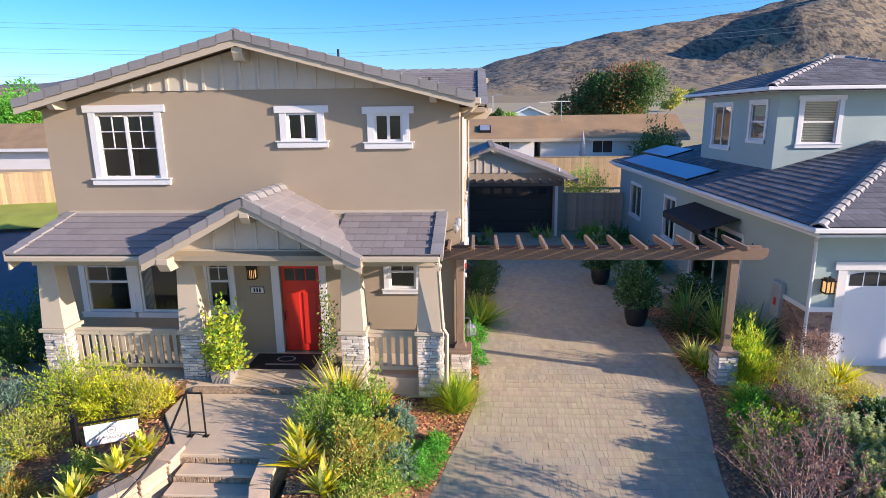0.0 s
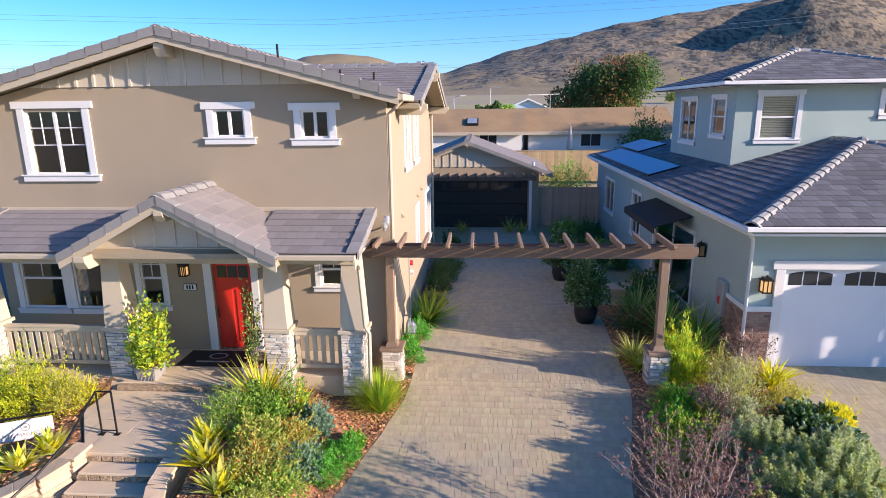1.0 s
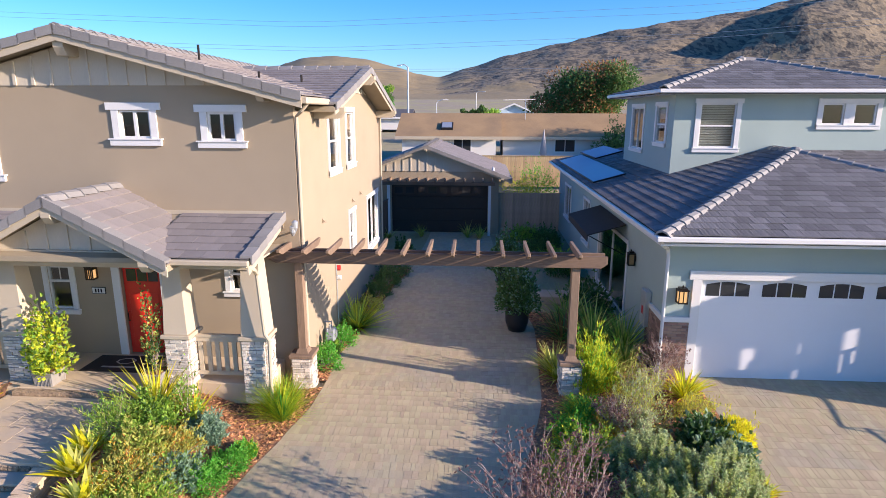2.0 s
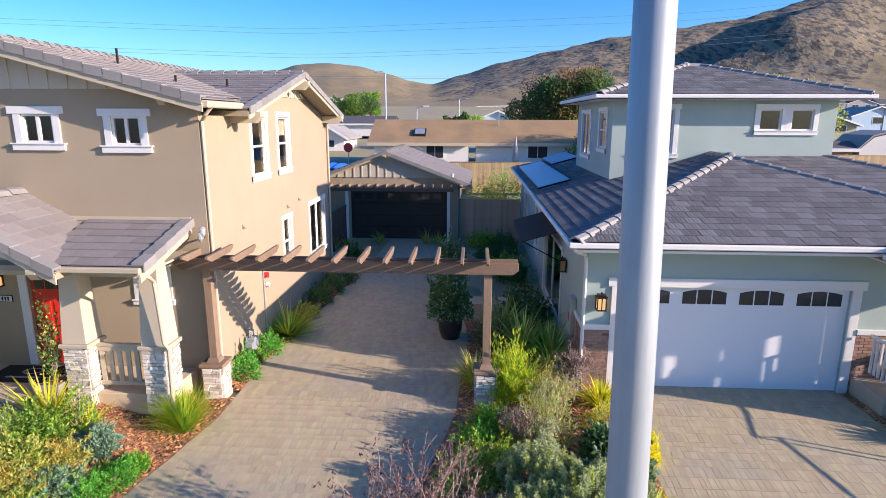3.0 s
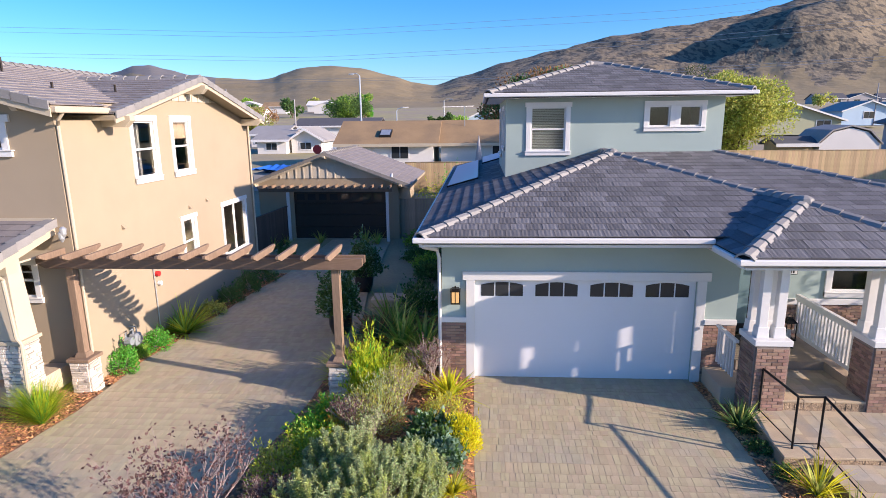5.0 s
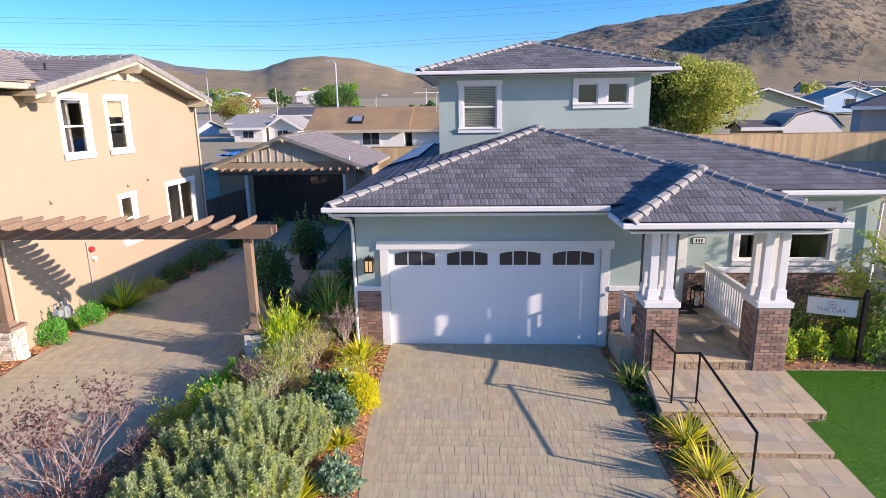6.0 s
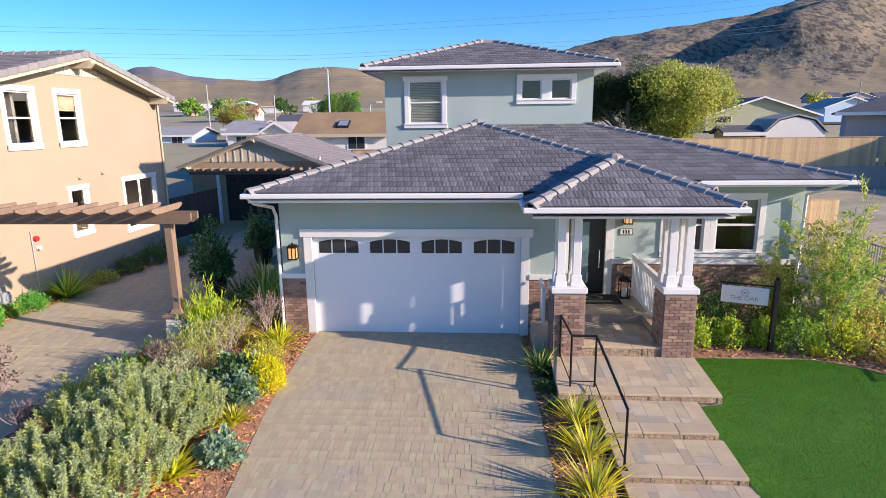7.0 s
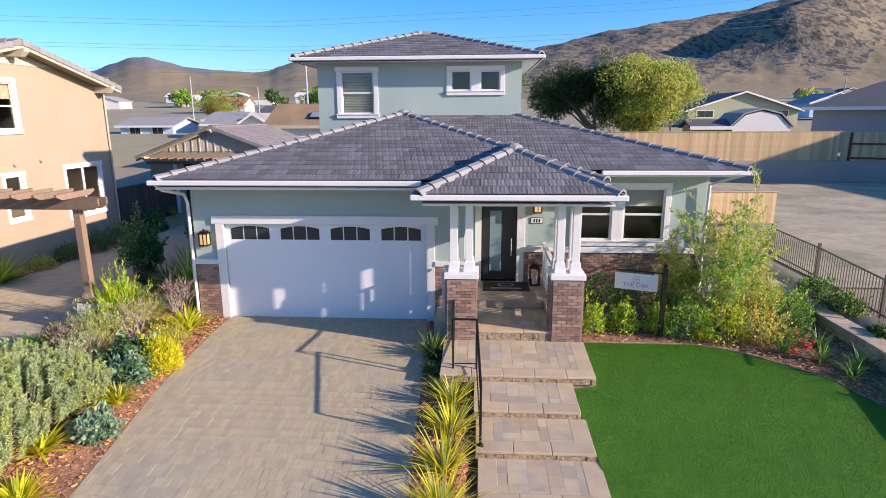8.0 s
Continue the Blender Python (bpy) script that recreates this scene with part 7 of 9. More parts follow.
side = board_fence("wooden_fence", (39.95, 39.96, 0), (50, 36.1, 0), 1.7, 1.9, FENCE, "cedar fence with dark red-brown rails", w=0.2, seed=8, posts=False)
for k in range(4):
    b2 = bmesh.new()
    q0 = Vector((40.4 + k * 2.4, 39.73 - k * 0.92, 1.7))
    bar(b2, q0, q0 + Vector((0, 0, 1.9)), 0.12)
    part("post", b2, RAIL_RED, side)
for zz in (1.9, 2.85):
    b2 = bmesh.new()
    bar(b2, (40.3, 39.76, zz), (50, 36.04, zz), 0.06, 0.12)
    part("rail", b2, RAIL_RED, side)
tagged(part("retaining_wall", bm, GREYWALL), "grey concrete retaining wall under the fence", "wall", kind="structure")
ROAD = mat("asphalt", (0.11, 0.11, 0.118), 0.9, 0.15, 0.6, 40, 0.3)
GRASSPATCH = mat("green_verge", (0.22, 0.27, 0.045), 0.95, 0.3, 0.8, 20, 0.6, 0.03)
bm = bmesh.new()
prism(bm, [(-60, 14, 0.06), (-12, 14, 0.06), (-10.2, 22, 0.06), (-10.2, 30, 0.06), (-60, 34, 0.06)], (0, 0, 0.02))
tagged(part("road", bm, ROAD), "dark asphalt side street", "road", kind="structure")
bm = bmesh.new()
prism(bm, [(-60, 19.0, 0.2), (-36, 25.0, 0.3), (-10.2, 30.5, 0.35), (-10.2, 36.5, 1.2), (-36, 27.6, 1.2), (-60, 21.0, 1.0)], (0, 0, 0.05))
tagged(part("grass_verge", bm, GRASSPATCH), "green grass verge below a fence", "grass", kind="structure")


# ---- far houses ----
def simple_house(x0, x1, y0, y1, z0, ze, zr, wall_m, roof_m, label, axis="x", over=0.5, wins=(), hip=0.0, eave_m=None):
    """A plain gabled house: walls, roof with thickness, eave boards, windows with frames."""
    ob = thing("house", ((x0 + x1) / 2, (y0 + y1) / 2, z0), label, "house")
    bm_ = bmesh.new()
    box(bm_, x0, x1, y0, y1, z0, ze)
    part("wall", bm_, wall_m, ob)
    bm_ = bmesh.new()
    if axis == "x":
        cy_ = (y0 + y1) / 2
        s = (zr - ze) / (cy_ - y0)
        a, b, lo = y0 - over, y1 + over, ze - s * over
        pr = [(x0 - over, a, lo), (x0 - over, cy_, zr), (x0 - over, b, lo), (x0 - over, b, lo + 0.16), (x0 - over, cy_, zr + 0.16), (x0 - over, a, lo + 0.16)]
        if hip:
            lo4 = [(x0 - over, a), (x1 + over, a), (x1 + over, b), (x0 - over, b)]
            vs = [bm_.verts.new((*p, lo + dz)) for dz in (0, 0.16) for p in lo4] + [bm_.verts.new((q, cy_, zr + 0.16)) for q in (x0 + hip, x1 - hip)]
            for f_ in ((3, 2, 1, 0), (0, 1, 5, 4), (1, 2, 6, 5), (2, 3, 7, 6), (3, 0, 4, 7), (4, 5, 9, 8), (5, 6, 9), (6, 7, 8, 9), (7, 4, 8)):
                bm_.faces.new([vs[i_] for i_ in f_])
        else:
            prism(bm_, pr, (x1 - x0 + 2 * over, 0, 0))
        gab_ = [] if hip else [[(q, y0, ze), (q, y1, ze), (q, cy_, zr)] for q in (x0 + 0.02, x1 - 0.12)]
        gvec = (0.1, 0, 0)
    else:
        cx_ = (x0 + x1) / 2
        s = (zr - ze) / (cx_ - x0)
        a, b, lo = x0 - over, x1 + over, ze - s * over
        pr = [(a, y0 - over, lo), (cx_, y0 - over, zr), (b, y0 - over, lo), (b, y0 - over, lo + 0.16), (cx_, y0 - over, zr + 0.16), (a, y0 - over, lo + 0.16)]
        prism(bm_, pr, (0, y1 - y0 + 2 * over, 0))
        gab_ = [[(x0, q, ze), (x1, q, ze), (cx_, q, zr)] for q in (y0 + 0.02, y1 - 0.12)]
        gvec = (0, 0.1, 0)
    part("roof", bm_, roof_m, ob)
    for g_ in gab_:
        bm_ = bmesh.new()
        prism(bm_, g_, gvec)
        part("gable", bm_, wall_m, ob)
    bm_ = bmesh.new()
    if axis == "x":
        box(bm_, x0 - over, x1 + over, y0 - over - 0.05, y0 - over - 0.01, lo - 0.08, lo + 0.17)
    else:
        for q in (a, b):
            prism(bm_, [(q, y0 - over - 0.05, lo - 0.05), (cx_, y0 - over - 0.05, zr - 0.05), (cx_, y0 - over - 0.05, zr + 0.2), (q, y0 - over - 0.05, lo + 0.2)], (0, 0.04, 0))
    part("eave_board", bm_, eave_m or WHITE, ob)
    for u, v, w_, h_ in wins:
        bm_ = bmesh.new()
        box(bm_, u - w_ / 2 - 0.1, u + w_ / 2 + 0.1, y0 - 0.05, y0 - 0.005, v - h_ / 2 - 0.1, v + h_ / 2 + 0.1)
        wn_ = part("window", bm_, WHITE, ob)
        for sx_ in (-1, 1):
            bm_ = bmesh.new()
            box(bm_, u + sx_ * w_ / 4 - w_ / 4 + 0.03, u + sx_ * w_ / 4 + w_ / 4 - 0.03, y0 - 0.07, y0 - 0.051, v - h_ / 2, v + h_ / 2)
            part("pane", bm_, DARKGLASS, wn_)
    return ob


simple_house(-2.0, 5.6, 46.5, 54, 1.8, 4.15, 5.75, WALL_WHITE, ROOF_BROWN, "white house with a faded brown shingle roof and skylight", wins=((2.9, 3.5, 1.4, 1.2),), eave_m=TRIM_TAN)
simple_house(6.2, 17.5, 47.2, 54, 1.8, 4.15, 5.75, WALL_WHITE, ROOF_BROWN, "long white house with a faded brown shingle roof", wins=((11.2, 3.5, 1.6, 1.2), (15, 3.5, 1.2, 1.2)), eave_m=TRIM_TAN)
sk = thing("skylight", (1.6, 47.7, 4.8), "grey glass skylight on the brown shingle roof", "skylight")
bm = bmesh.new()
prism(bm, [(1.1, 47.1, 4.52), (2.1, 47.1, 4.52), (2.1, 48.2, 4.98), (1.1, 48.2, 4.98)], (0, 0, 0.22))
part("curb", bm, BRONZE, sk)
bm = bmesh.new()
prism(bm, [(1.2, 47.2, 4.785), (2.0, 47.2, 4.785), (2.0, 48.1, 5.165), (1.2, 48.1, 5.165)], (0, 0, 0.02))
part("glass", bm, GALV, sk)
an = thing("aerial", (8.1, 49.5, 5.6), "white television aerial on a mast over the brown roof", "aerial")
bm = bmesh.new()
tube(bm, [(8.1, 49.5, 5.2), (8.1, 49.5, 7.05)], 0.025, 6)
part("mast", bm, GALV, an)
bm = bmesh.new()
tube(bm, [(6.2, 49.3, 6.98), (8.9, 49.7, 7.05)], 0.03, 6)
part("boom", bm, WALL_WHITE, an)
for k in range(7):
    bm = bmesh.new()
    q = Vector((6.4 + k * 0.38, 49.33 + k * 0.056, 7.0))
    tube(bm, [q + Vector((-0.1, -0.25 - 0.06 * k, 0.0)), q + Vector((0.1, 0.25 + 0.06 * k, 0.02))], 0.012, 5)
    part("rod", bm, WALL_WHITE, an)
um = thing("patio_umbrella", (9.3, 45.5, 2.0), "folded grey patio umbrella beyond the fence", "umbrella")
bm = bmesh.new()
lathe(bm, 9.3, 45.5, [(0.03, 2.2), (0.05, 2.6), (0.28, 2.75), (0.22, 3.4), (0.05, 4.5), (0.02, 4.7)], 10)
part("canopy", bm, WALL_GREYB, um)
bm = bmesh.new()
tube(bm, [(9.3, 45.5, 1.9), (9.3, 45.5, 2.8)], 0.03)
part("pole", bm, BRONZE, um)
simple_house(6.0, 14.0, 101, 109, 3.4, 5.6, 7.3, WALL_BLUE, WALL_WHITE, "pale blue gabled house beyond the brown roof", axis="y", wins=((10, 5.0, 2.5, 1.0),))
simple_house(-19.5, -15.5, 72, 80, 2.8, 4.4, 5.3, WALL_WHITE, ROOF_GREY, "white bungalow with a grey roof", axis="x", wins=((-18.4, 3.7, 1.2, 0.9),))
simple_house(-15.2, -12.0, 74, 82, 2.8, 4.1, 5.1, WALL_WHITE, ROOF_GREY, "white bungalow with a grey roof", axis="y")
simple_house(-20, -7, 92, 100, 3.3, 5.2, 6.3, WALL_WHITE, ROOF_DARK, "dark-roofed house beyond the street", axis="x")
simple_house(-14.9, -11.7, 62, 69, 2.4, 4.0, 4.9, WALL_WHITE, ROOF_GREY, "white house with a pale roof behind the garage", axis="x", wins=((-13.3, 3.3, 1.2, 0.7),))
simple_house(-11.4, -8.1, 63, 70, 2.4, 4.0, 5.0, WALL_WHITE, ROOF_GREY, "white gabled house behind the garage", axis="y", wins=((-9.8, 3.3, 1.2, 0.7),))
simple_house(-31, -24, 72, 79, 2.4, 3.7, 4.6, WALL_BLUE, ROOF_GREY, "pale blue house behind the tan house", axis="x", wins=((-29, 3.1, 1.4, 0.8), (-26, 3.1, 1.4, 0.8)))
simple_house(46.5, 62.5, 90, 99, 3.2, 5.3, 7.9, WALL_OLIVE, ROOF_DARK, "olive green house with a low white-edged gable", axis="y", over=0.6, wins=((49, 4.8, 2.4, 0.9), (60, 4.8, 2.0, 0.9)))
turned = simple_house(42.9, 56.9, 42.66, 52.66, 2.0, 5.45, 7.2, WALL_GREYB, ROOF_DARK, "grey house with a dark tile roof behind the fence", axis="x", over=0.8, hip=4.5)
turned.rotation_euler[2] = radians(-28)
for k, (x, y) in enumerate(((170, 296), (187, 300), (205, 304), (224, 308))):
    simple_house(x, x + 14, y, y + 10, 9.0, 14.0, 16.4, WALL_GREYB, ROOF_DARK, "grey two-storey house below the hill", axis="y" if k % 2 else "x", wins=((x + 4, 12.9, 3, 1.3), (x + 10, 12.9, 2.4, 1.3)))
for k, (x, y) in enumerate(((80, 120), (92, 132))):
    simple_house(x, x + 10, y, y + 9, 4, 6.8, 8.6, WALL_BLUE, ROOF_GREY, "pale blue gabled house below the hill", axis="y", wins=((x + 5, 6, 2, 1.2),))
simple_house(-44, -29.5, 45, 54, 1.8, 3.8, 5.6, WALL_WHITE, ROOF_BROWN, "white house with a tan shingle roof beyond the street", axis="x")
sh = thing("garden_shed", (36.2, 44.5, 2.0), "white gambrel garden shed behind the fence", "shed")
bm = bmesh.new()
prism(bm, [(34.1, 43.6, 2.0), (38.3, 43.6, 2.0), (38.3, 43.6, 3.9), (37.4, 43.6, 4.75), (36.2, 43.6, 5.05), (35.0, 43.6, 4.75), (34.1, 43.6, 3.9)], (0, 3.4, 0))
part("body", bm, WALL_WHITE, sh)
bm = bmesh.new()
prism(bm, [(33.9, 43.5, 3.85), (34.9, 43.5, 4.82), (36.2, 43.5, 5.15), (37.5, 43.5, 4.82), (38.5, 43.5, 3.85), (38.5, 43.5, 3.95), (37.55, 43.5, 4.92), (36.2, 43.5, 5.25), (34.85, 43.5, 4.92), (33.9, 43.5, 3.95)], (0, 3.6, 0))
part("roof", bm, ROOF_GREY, sh)
bx_ = simple_house(31.3, 33.8, 43.8, 46, 2.0, 3.9, 4.3, FENCE, ROOF_DARK, "small wooden shed behind the fence", axis="x", over=0.3)
bx_.name = "garden_shed"
bx_["category"] = "shed"
# two houses out of view, added to cast shade on the lot and fence
simple_house(51, 62, 17.5, 31.0, 0.5, 5.0, 7.2, STUCCO_TAN, ROOF_DARK, "unseen tan house added to shade the bare lot", axis="y")
simple_house(51, 62, 32.3, 35.2, 0.5, 6.2, 9.1, STUCCO_TAN, ROOF_DARK, "unseen two-storey tan house added to shade the lot fence", axis="y")
ss = thing("stop_sign", (-4.9, 50, 1.9), "red octagonal road sign on a steel post", "road sign")
bm = bmesh.new()
tube(bm, [(-4.9, 50.04, 1.5), (-4.9, 50.04, 3.85)], 0.035, 8)
part("post", bm, GALV, ss)
bm = bmesh.new()
prism(bm, [(-4.9 + 0.42 * math.cos(math.pi * (k + 0.5) / 4), 49.99, 3.5 + 0.42 * math.sin(math.pi * (k + 0.5) / 4)) for k in range(8)], (0, 0.012, 0))
part("plate", bm, REDPAINT, ss)
sl = thing("street_lamp", (-1.3, 75, 2.7), "pale steel street lamp with a short arm", "street lamp")
bm = bmesh.new()
tube(bm, [(-1.3, 75, 2.4), (-1.3, 75, 7.1), (-1.1, 75, 7.4), (-0.4, 75, 7.55)], 0.09, 8, 0.05)
part("pole", bm, GALV, sl)
bm = bmesh.new()
box(bm, -0.5, 0.2, 74.85, 75.15, 7.48, 7.62)
part("lamp_head", bm, WALL_WHITE, sl)
tp = thing("pool_cover", (-4.6, 39.5, 3.0), "bright blue tarp beyond the garage", "tarp")
bm = bmesh.new()
bmesh.ops.create_grid(bm, x_segments=12, y_segments=8, size=1.0)
for v in bm.verts:
    v.co = Vector((-4.6 + v.co.x * 1.6, 39.5 + v.co.y * 2.0, 2.75 + 0.18 * math.sin(v.co.x * 3) * math.cos(v.co.y * 2) + 0.06 * math.sin(v.co.x * 17)))
part("tarp", bm, BLUE, tp)
bm = bmesh.new()
box(bm, -6.0, -3.2, 37.8, 41.2, 1.3, 2.5)
part("frame", bm, WALL_GREYB, tp)


def light_pole(x, y, z0, z1, label, arm=None, r=0.1):
    ob = thing("street_lamp", (x, y, z0), label, "street lamp", "far poles")
    bm_ = bmesh.new()
    tube(bm_, [(x, y, z0), (x, y, z1)], r, 8, r * 0.7)
    part("pole", bm_, WALL_GREYB if not arm else GALV, ob)
    if arm:
        bm_ = bmesh.new()
        tube(bm_, [(x, y, z1), (x + arm * 0.4, y, z1 + 0.25), (x + arm, y, z1 + 0.2)], r * 0.5, 6)
        part("arm", bm_, GALV, ob)
        bm_ = bmesh.new()
        box(bm_, x + arm - 0.25, x + arm + 0.25, y - 0.12, y + 0.12, z1 + 0.1, z1 + 0.24)
        part("lamp_head", bm_, GALV, ob, bevel=0.03)


light_pole(-3.4, 62.5, 2.4, 10.6, "tall grey street light pole far off", -0.9, 0.12)
light_pole(-19.4, 90.3, 2.6, 9.3, "plain wooden pole far off", None, 0.13)
light_pole(3.6, 95, 3.2, 9.0, "curved street light far off", 1.2, 0.09)
light_pole(-30, 90, 3.2, 11.0, "plain wooden pole far off", None, 0.13)
light_pole(86, 120, 4, 12, "plain pole far off", None, 0.12)
light_pole(45, 105, 3.4, 10.5, "curved street light far off", -1.2, 0.09)

# power lines across the valley
lines = [((-150, 150, 32.0), (-40, 150, 27.6), (60, 150, 31.0), (200, 150, 44)), ((-150, 152, 31.0), (-40, 152, 26.8), (60, 152, 29.6), (200, 152, 42)),
         ((-150, 150, 25.4), (-35, 150, 21.6), (60, 150, 24.6), (200, 150, 36)), ((-150, 152, 24.6), (-35, 152, 20.9), (60, 152, 23.7), (200, 152, 34)),
         ((-150, 154, 19.2), (-60, 154, 16.6), (40, 154, 16.9), (200, 154, 24)), ((-150, 154, 18.6), (-60, 154, 16.0), (40, 154, 16.3), (200, 154, 23))]
for L in lines:
    ob = thing("power_line", L[0], "thin high-voltage wire across the sky", "power line", "power lines")
    P = [Vector(p) for p in L]
    pts = []
    for i in range(41):
        t = i / 40 * 3
        k = min(2, int(t))
        f = t - k
        pts.append(P[k].lerp(P[k + 1], f) + Vector((0, 0, 0)))
    sm = [pts[0]] + [(pts[i - 1] + pts[i] * 2 + pts[i + 1]) / 4 for i in range(1, 40)] + [pts[-1]]
    bm = bmesh.new()
    tube(bm, sm, 0.03, 5, caps=False)
    part("wire", bm, WIRE, ob)

for px, top in ((-150, 34.5), (200, 46.5)):
    py = thing("power_pylon", (px, 152, grade(px, 152)), "grey steel power pylon carrying the wires", "pylon", "power pylons")
    bm = bmesh.new()
    tube(bm, [(px, 152, grade(px, 152) - 0.3), (px, 152, top)], 0.5, 10, 0.2)
    part("mast", bm, GALV, py)
    for L in lines:
        q = L[0] if px < 0 else L[-1]
        bm = bmesh.new()
        tube(bm, [(px, 152, q[2] - 0.5), (q[0], q[1], q[2])], 0.12, 6)
        part("arm", bm, GALV, py)

# ---- plants ----
LIME = leaf_mat("lime_leaf", (0.537, 0.61, 0.0488), 0.35, 0.02)
GOLD = leaf_mat("golden_leaf", (0.75, 0.708, 0.0366), 0.35, 0.02)
OLIVE = leaf_mat("olive_leaf", (0.50, 0.52, 0.13), 0.4, 0.03)
GREEN = leaf_mat("mid_green_leaf", (0.28, 0.46, 0.075), 0.4, 0.02)
BRIGHT = leaf_mat("bright_green_leaf", (0.148, 0.461, 0.0659), 0.35, 0.02)
DEEP = leaf_mat("dark_green_leaf", (0.11, 0.207, 0.061), 0.4, 0.02)
SILVER = leaf_mat("silver_green_leaf", (0.44, 0.52, 0.27), 0.35, 0.03)
BLUEG = leaf_mat("blue_green_leaf", (0.268, 0.403, 0.281), 0.35, 0.02)
RUST = leaf_mat("orange_tipped_leaf", (0.692, 0.379, 0.0659), 0.4, 0.03)
PURPLE = leaf_mat("purple_brown_leaf", (0.215, 0.123, 0.107), 0.4, 0.02)
BRONZEL = leaf_mat("bronze_leaf", (0.362, 0.198, 0.0824), 0.4, 0.02)
PALE = leaf_mat("pale_green_blade", (0.732, 0.75, 0.207), 0.3, 0.02)
YTREE = leaf_mat("yellow_green_tree_leaf", (0.40, 0.45, 0.085), 0.4, 0.03)
PINK = leaf_mat("red_petal", (0.75, 0.0824, 0.0988), 0.2, 0.01)


def gz(x, y):
    return grade(x, y) + mound(x, y)


def unit(v):
    return v / np.maximum(1e-9, np.linalg.norm(v, axis=-1, keepdims=True))


def leaf_quads(P, D, L, W, r, curl=0.25):
    """Small pointed leaves: base, two sides, tip, bent along the middle."""
    n_ = len(P)
    D = unit(D)
    S = unit(np.cross(D, unit(r.normal(size=(n_, 3)))))
    N = np.cross(S, D)
    L, W = np.broadcast_to(np.asarray(L, float), (n_,))[:, None], np.broadcast_to(np.asarray(W, float), (n_,))[:, None]
    V_ = np.stack([P, P + D * L * 0.5 + S * W / 2 + N * L * curl * 0.3, P + D * L - N * L * curl * 0.2, P + D * L * 0.5 - S * W / 2 + N * L * curl * 0.3], 1)
    return V_.reshape(-1, 3), np.arange(4 * n_).reshape(-1, 4)


def plant(x, y, label, name="shrub", z=None, category="shrub", group=""):
    return thing(name, (x, y, gz(x, y) if z is None else z), label, category, group)


def add_leaves(ob, P, D, L, W, m_, r, name="foliage", curl=0.25):
    v, f = leaf_quads(P, D, L, W, r, curl)
    pymesh(name, v.tolist(), f.tolist(), m_, ob)["kind"] = "stuff"


def dome_points(n_, rx, ry, h, r, lump=0.22, fill=0.45):
    """Points through the outer part of an uneven dome, with directions out of it."""
    U = unit(r.normal(size=(n_, 3)))
    U[:, 2] = np.abs(U[:, 2])
    bumps = unit(r.normal(size=(9, 3)))
    bumps[:, 2] = np.abs(bumps[:, 2])
    k = 1 + lump * (np.max(U @ bumps.T, 1) * 2.2 - 1.8)
    rad = (fill + (1 - fill) * r.uniform(0, 1, n_) ** 0.5) * k
    P = U * rad[:, None] * np.array([rx, ry, h])
    return P, U


def bush(x, y, rx, h, n_, L, W, m_, label, ry=None, seed=1, twig=16, z=None, lump=0.48, up=0.3, name="shrub", m2=None, share=0.18, fill=0.4):
    r_ = np.random.RandomState(seed + int(abs(x * 37 + y * 101)))
    rx, h, n_, L, W = rx * 1.15, h * 1.2, int(n_ * 1.25), L * 1.2, W * 1.35
    ob = plant(x, y, label, name, z)
    o = np.array(ob.location)
    P, U = dome_points(n_, rx, ry or rx, h, r_, lump, fill)
    # part of the leaves sit along loose shoots that break the outline
    ns, nl = int(16 + 45 * rx), int(n_ * (0.42 if lump > 0.25 else 0.12))
    tips = P[r_.randint(0, n_, ns)] + np.array([0, 0, 0.1 * h])
    pick = r_.randint(0, ns, nl)
    where = r_.permutation(n_)[:nl]
    P[where] = tips[pick] * r_.uniform(0.55, 1.38, nl)[:, None] + r_.normal(size=(nl, 3)) * 0.016
    U[where] = unit(tips[pick] + np.array([0, 0, 0.15 * h]))
    D = U * 0.7 + r_.normal(size=U.shape) * 0.55 + np.array([0, 0, up])
    k = int(n_ * (1 - share)) if m2 else n_
    Ls, Ws = L * r_.uniform(0.6, 1.3, n_), W * r_.uniform(0.7, 1.2, n_)
    add_leaves(ob, P[:k] + o, D[:k], Ls[:k], Ws[:k], m_, r_)
    if m2:
        add_leaves(ob, P[k:] * 1.05 + o, D[k:], Ls[k:], Ws[k:], m2, r_, "foliage")
    bm_ = bmesh.new()
    for i in range(twig):
        q = P[i] * 0.85
        tube(bm_, [o + np.array([0, 0, -0.03]), o + q * np.array([0.35, 0.35, 0.5]), o + q], 0.012, 4, 0.004, caps=False)
    if twig:
        part("branchwork", bm_, TWIG, ob)["kind"] = "stuff"
    return ob


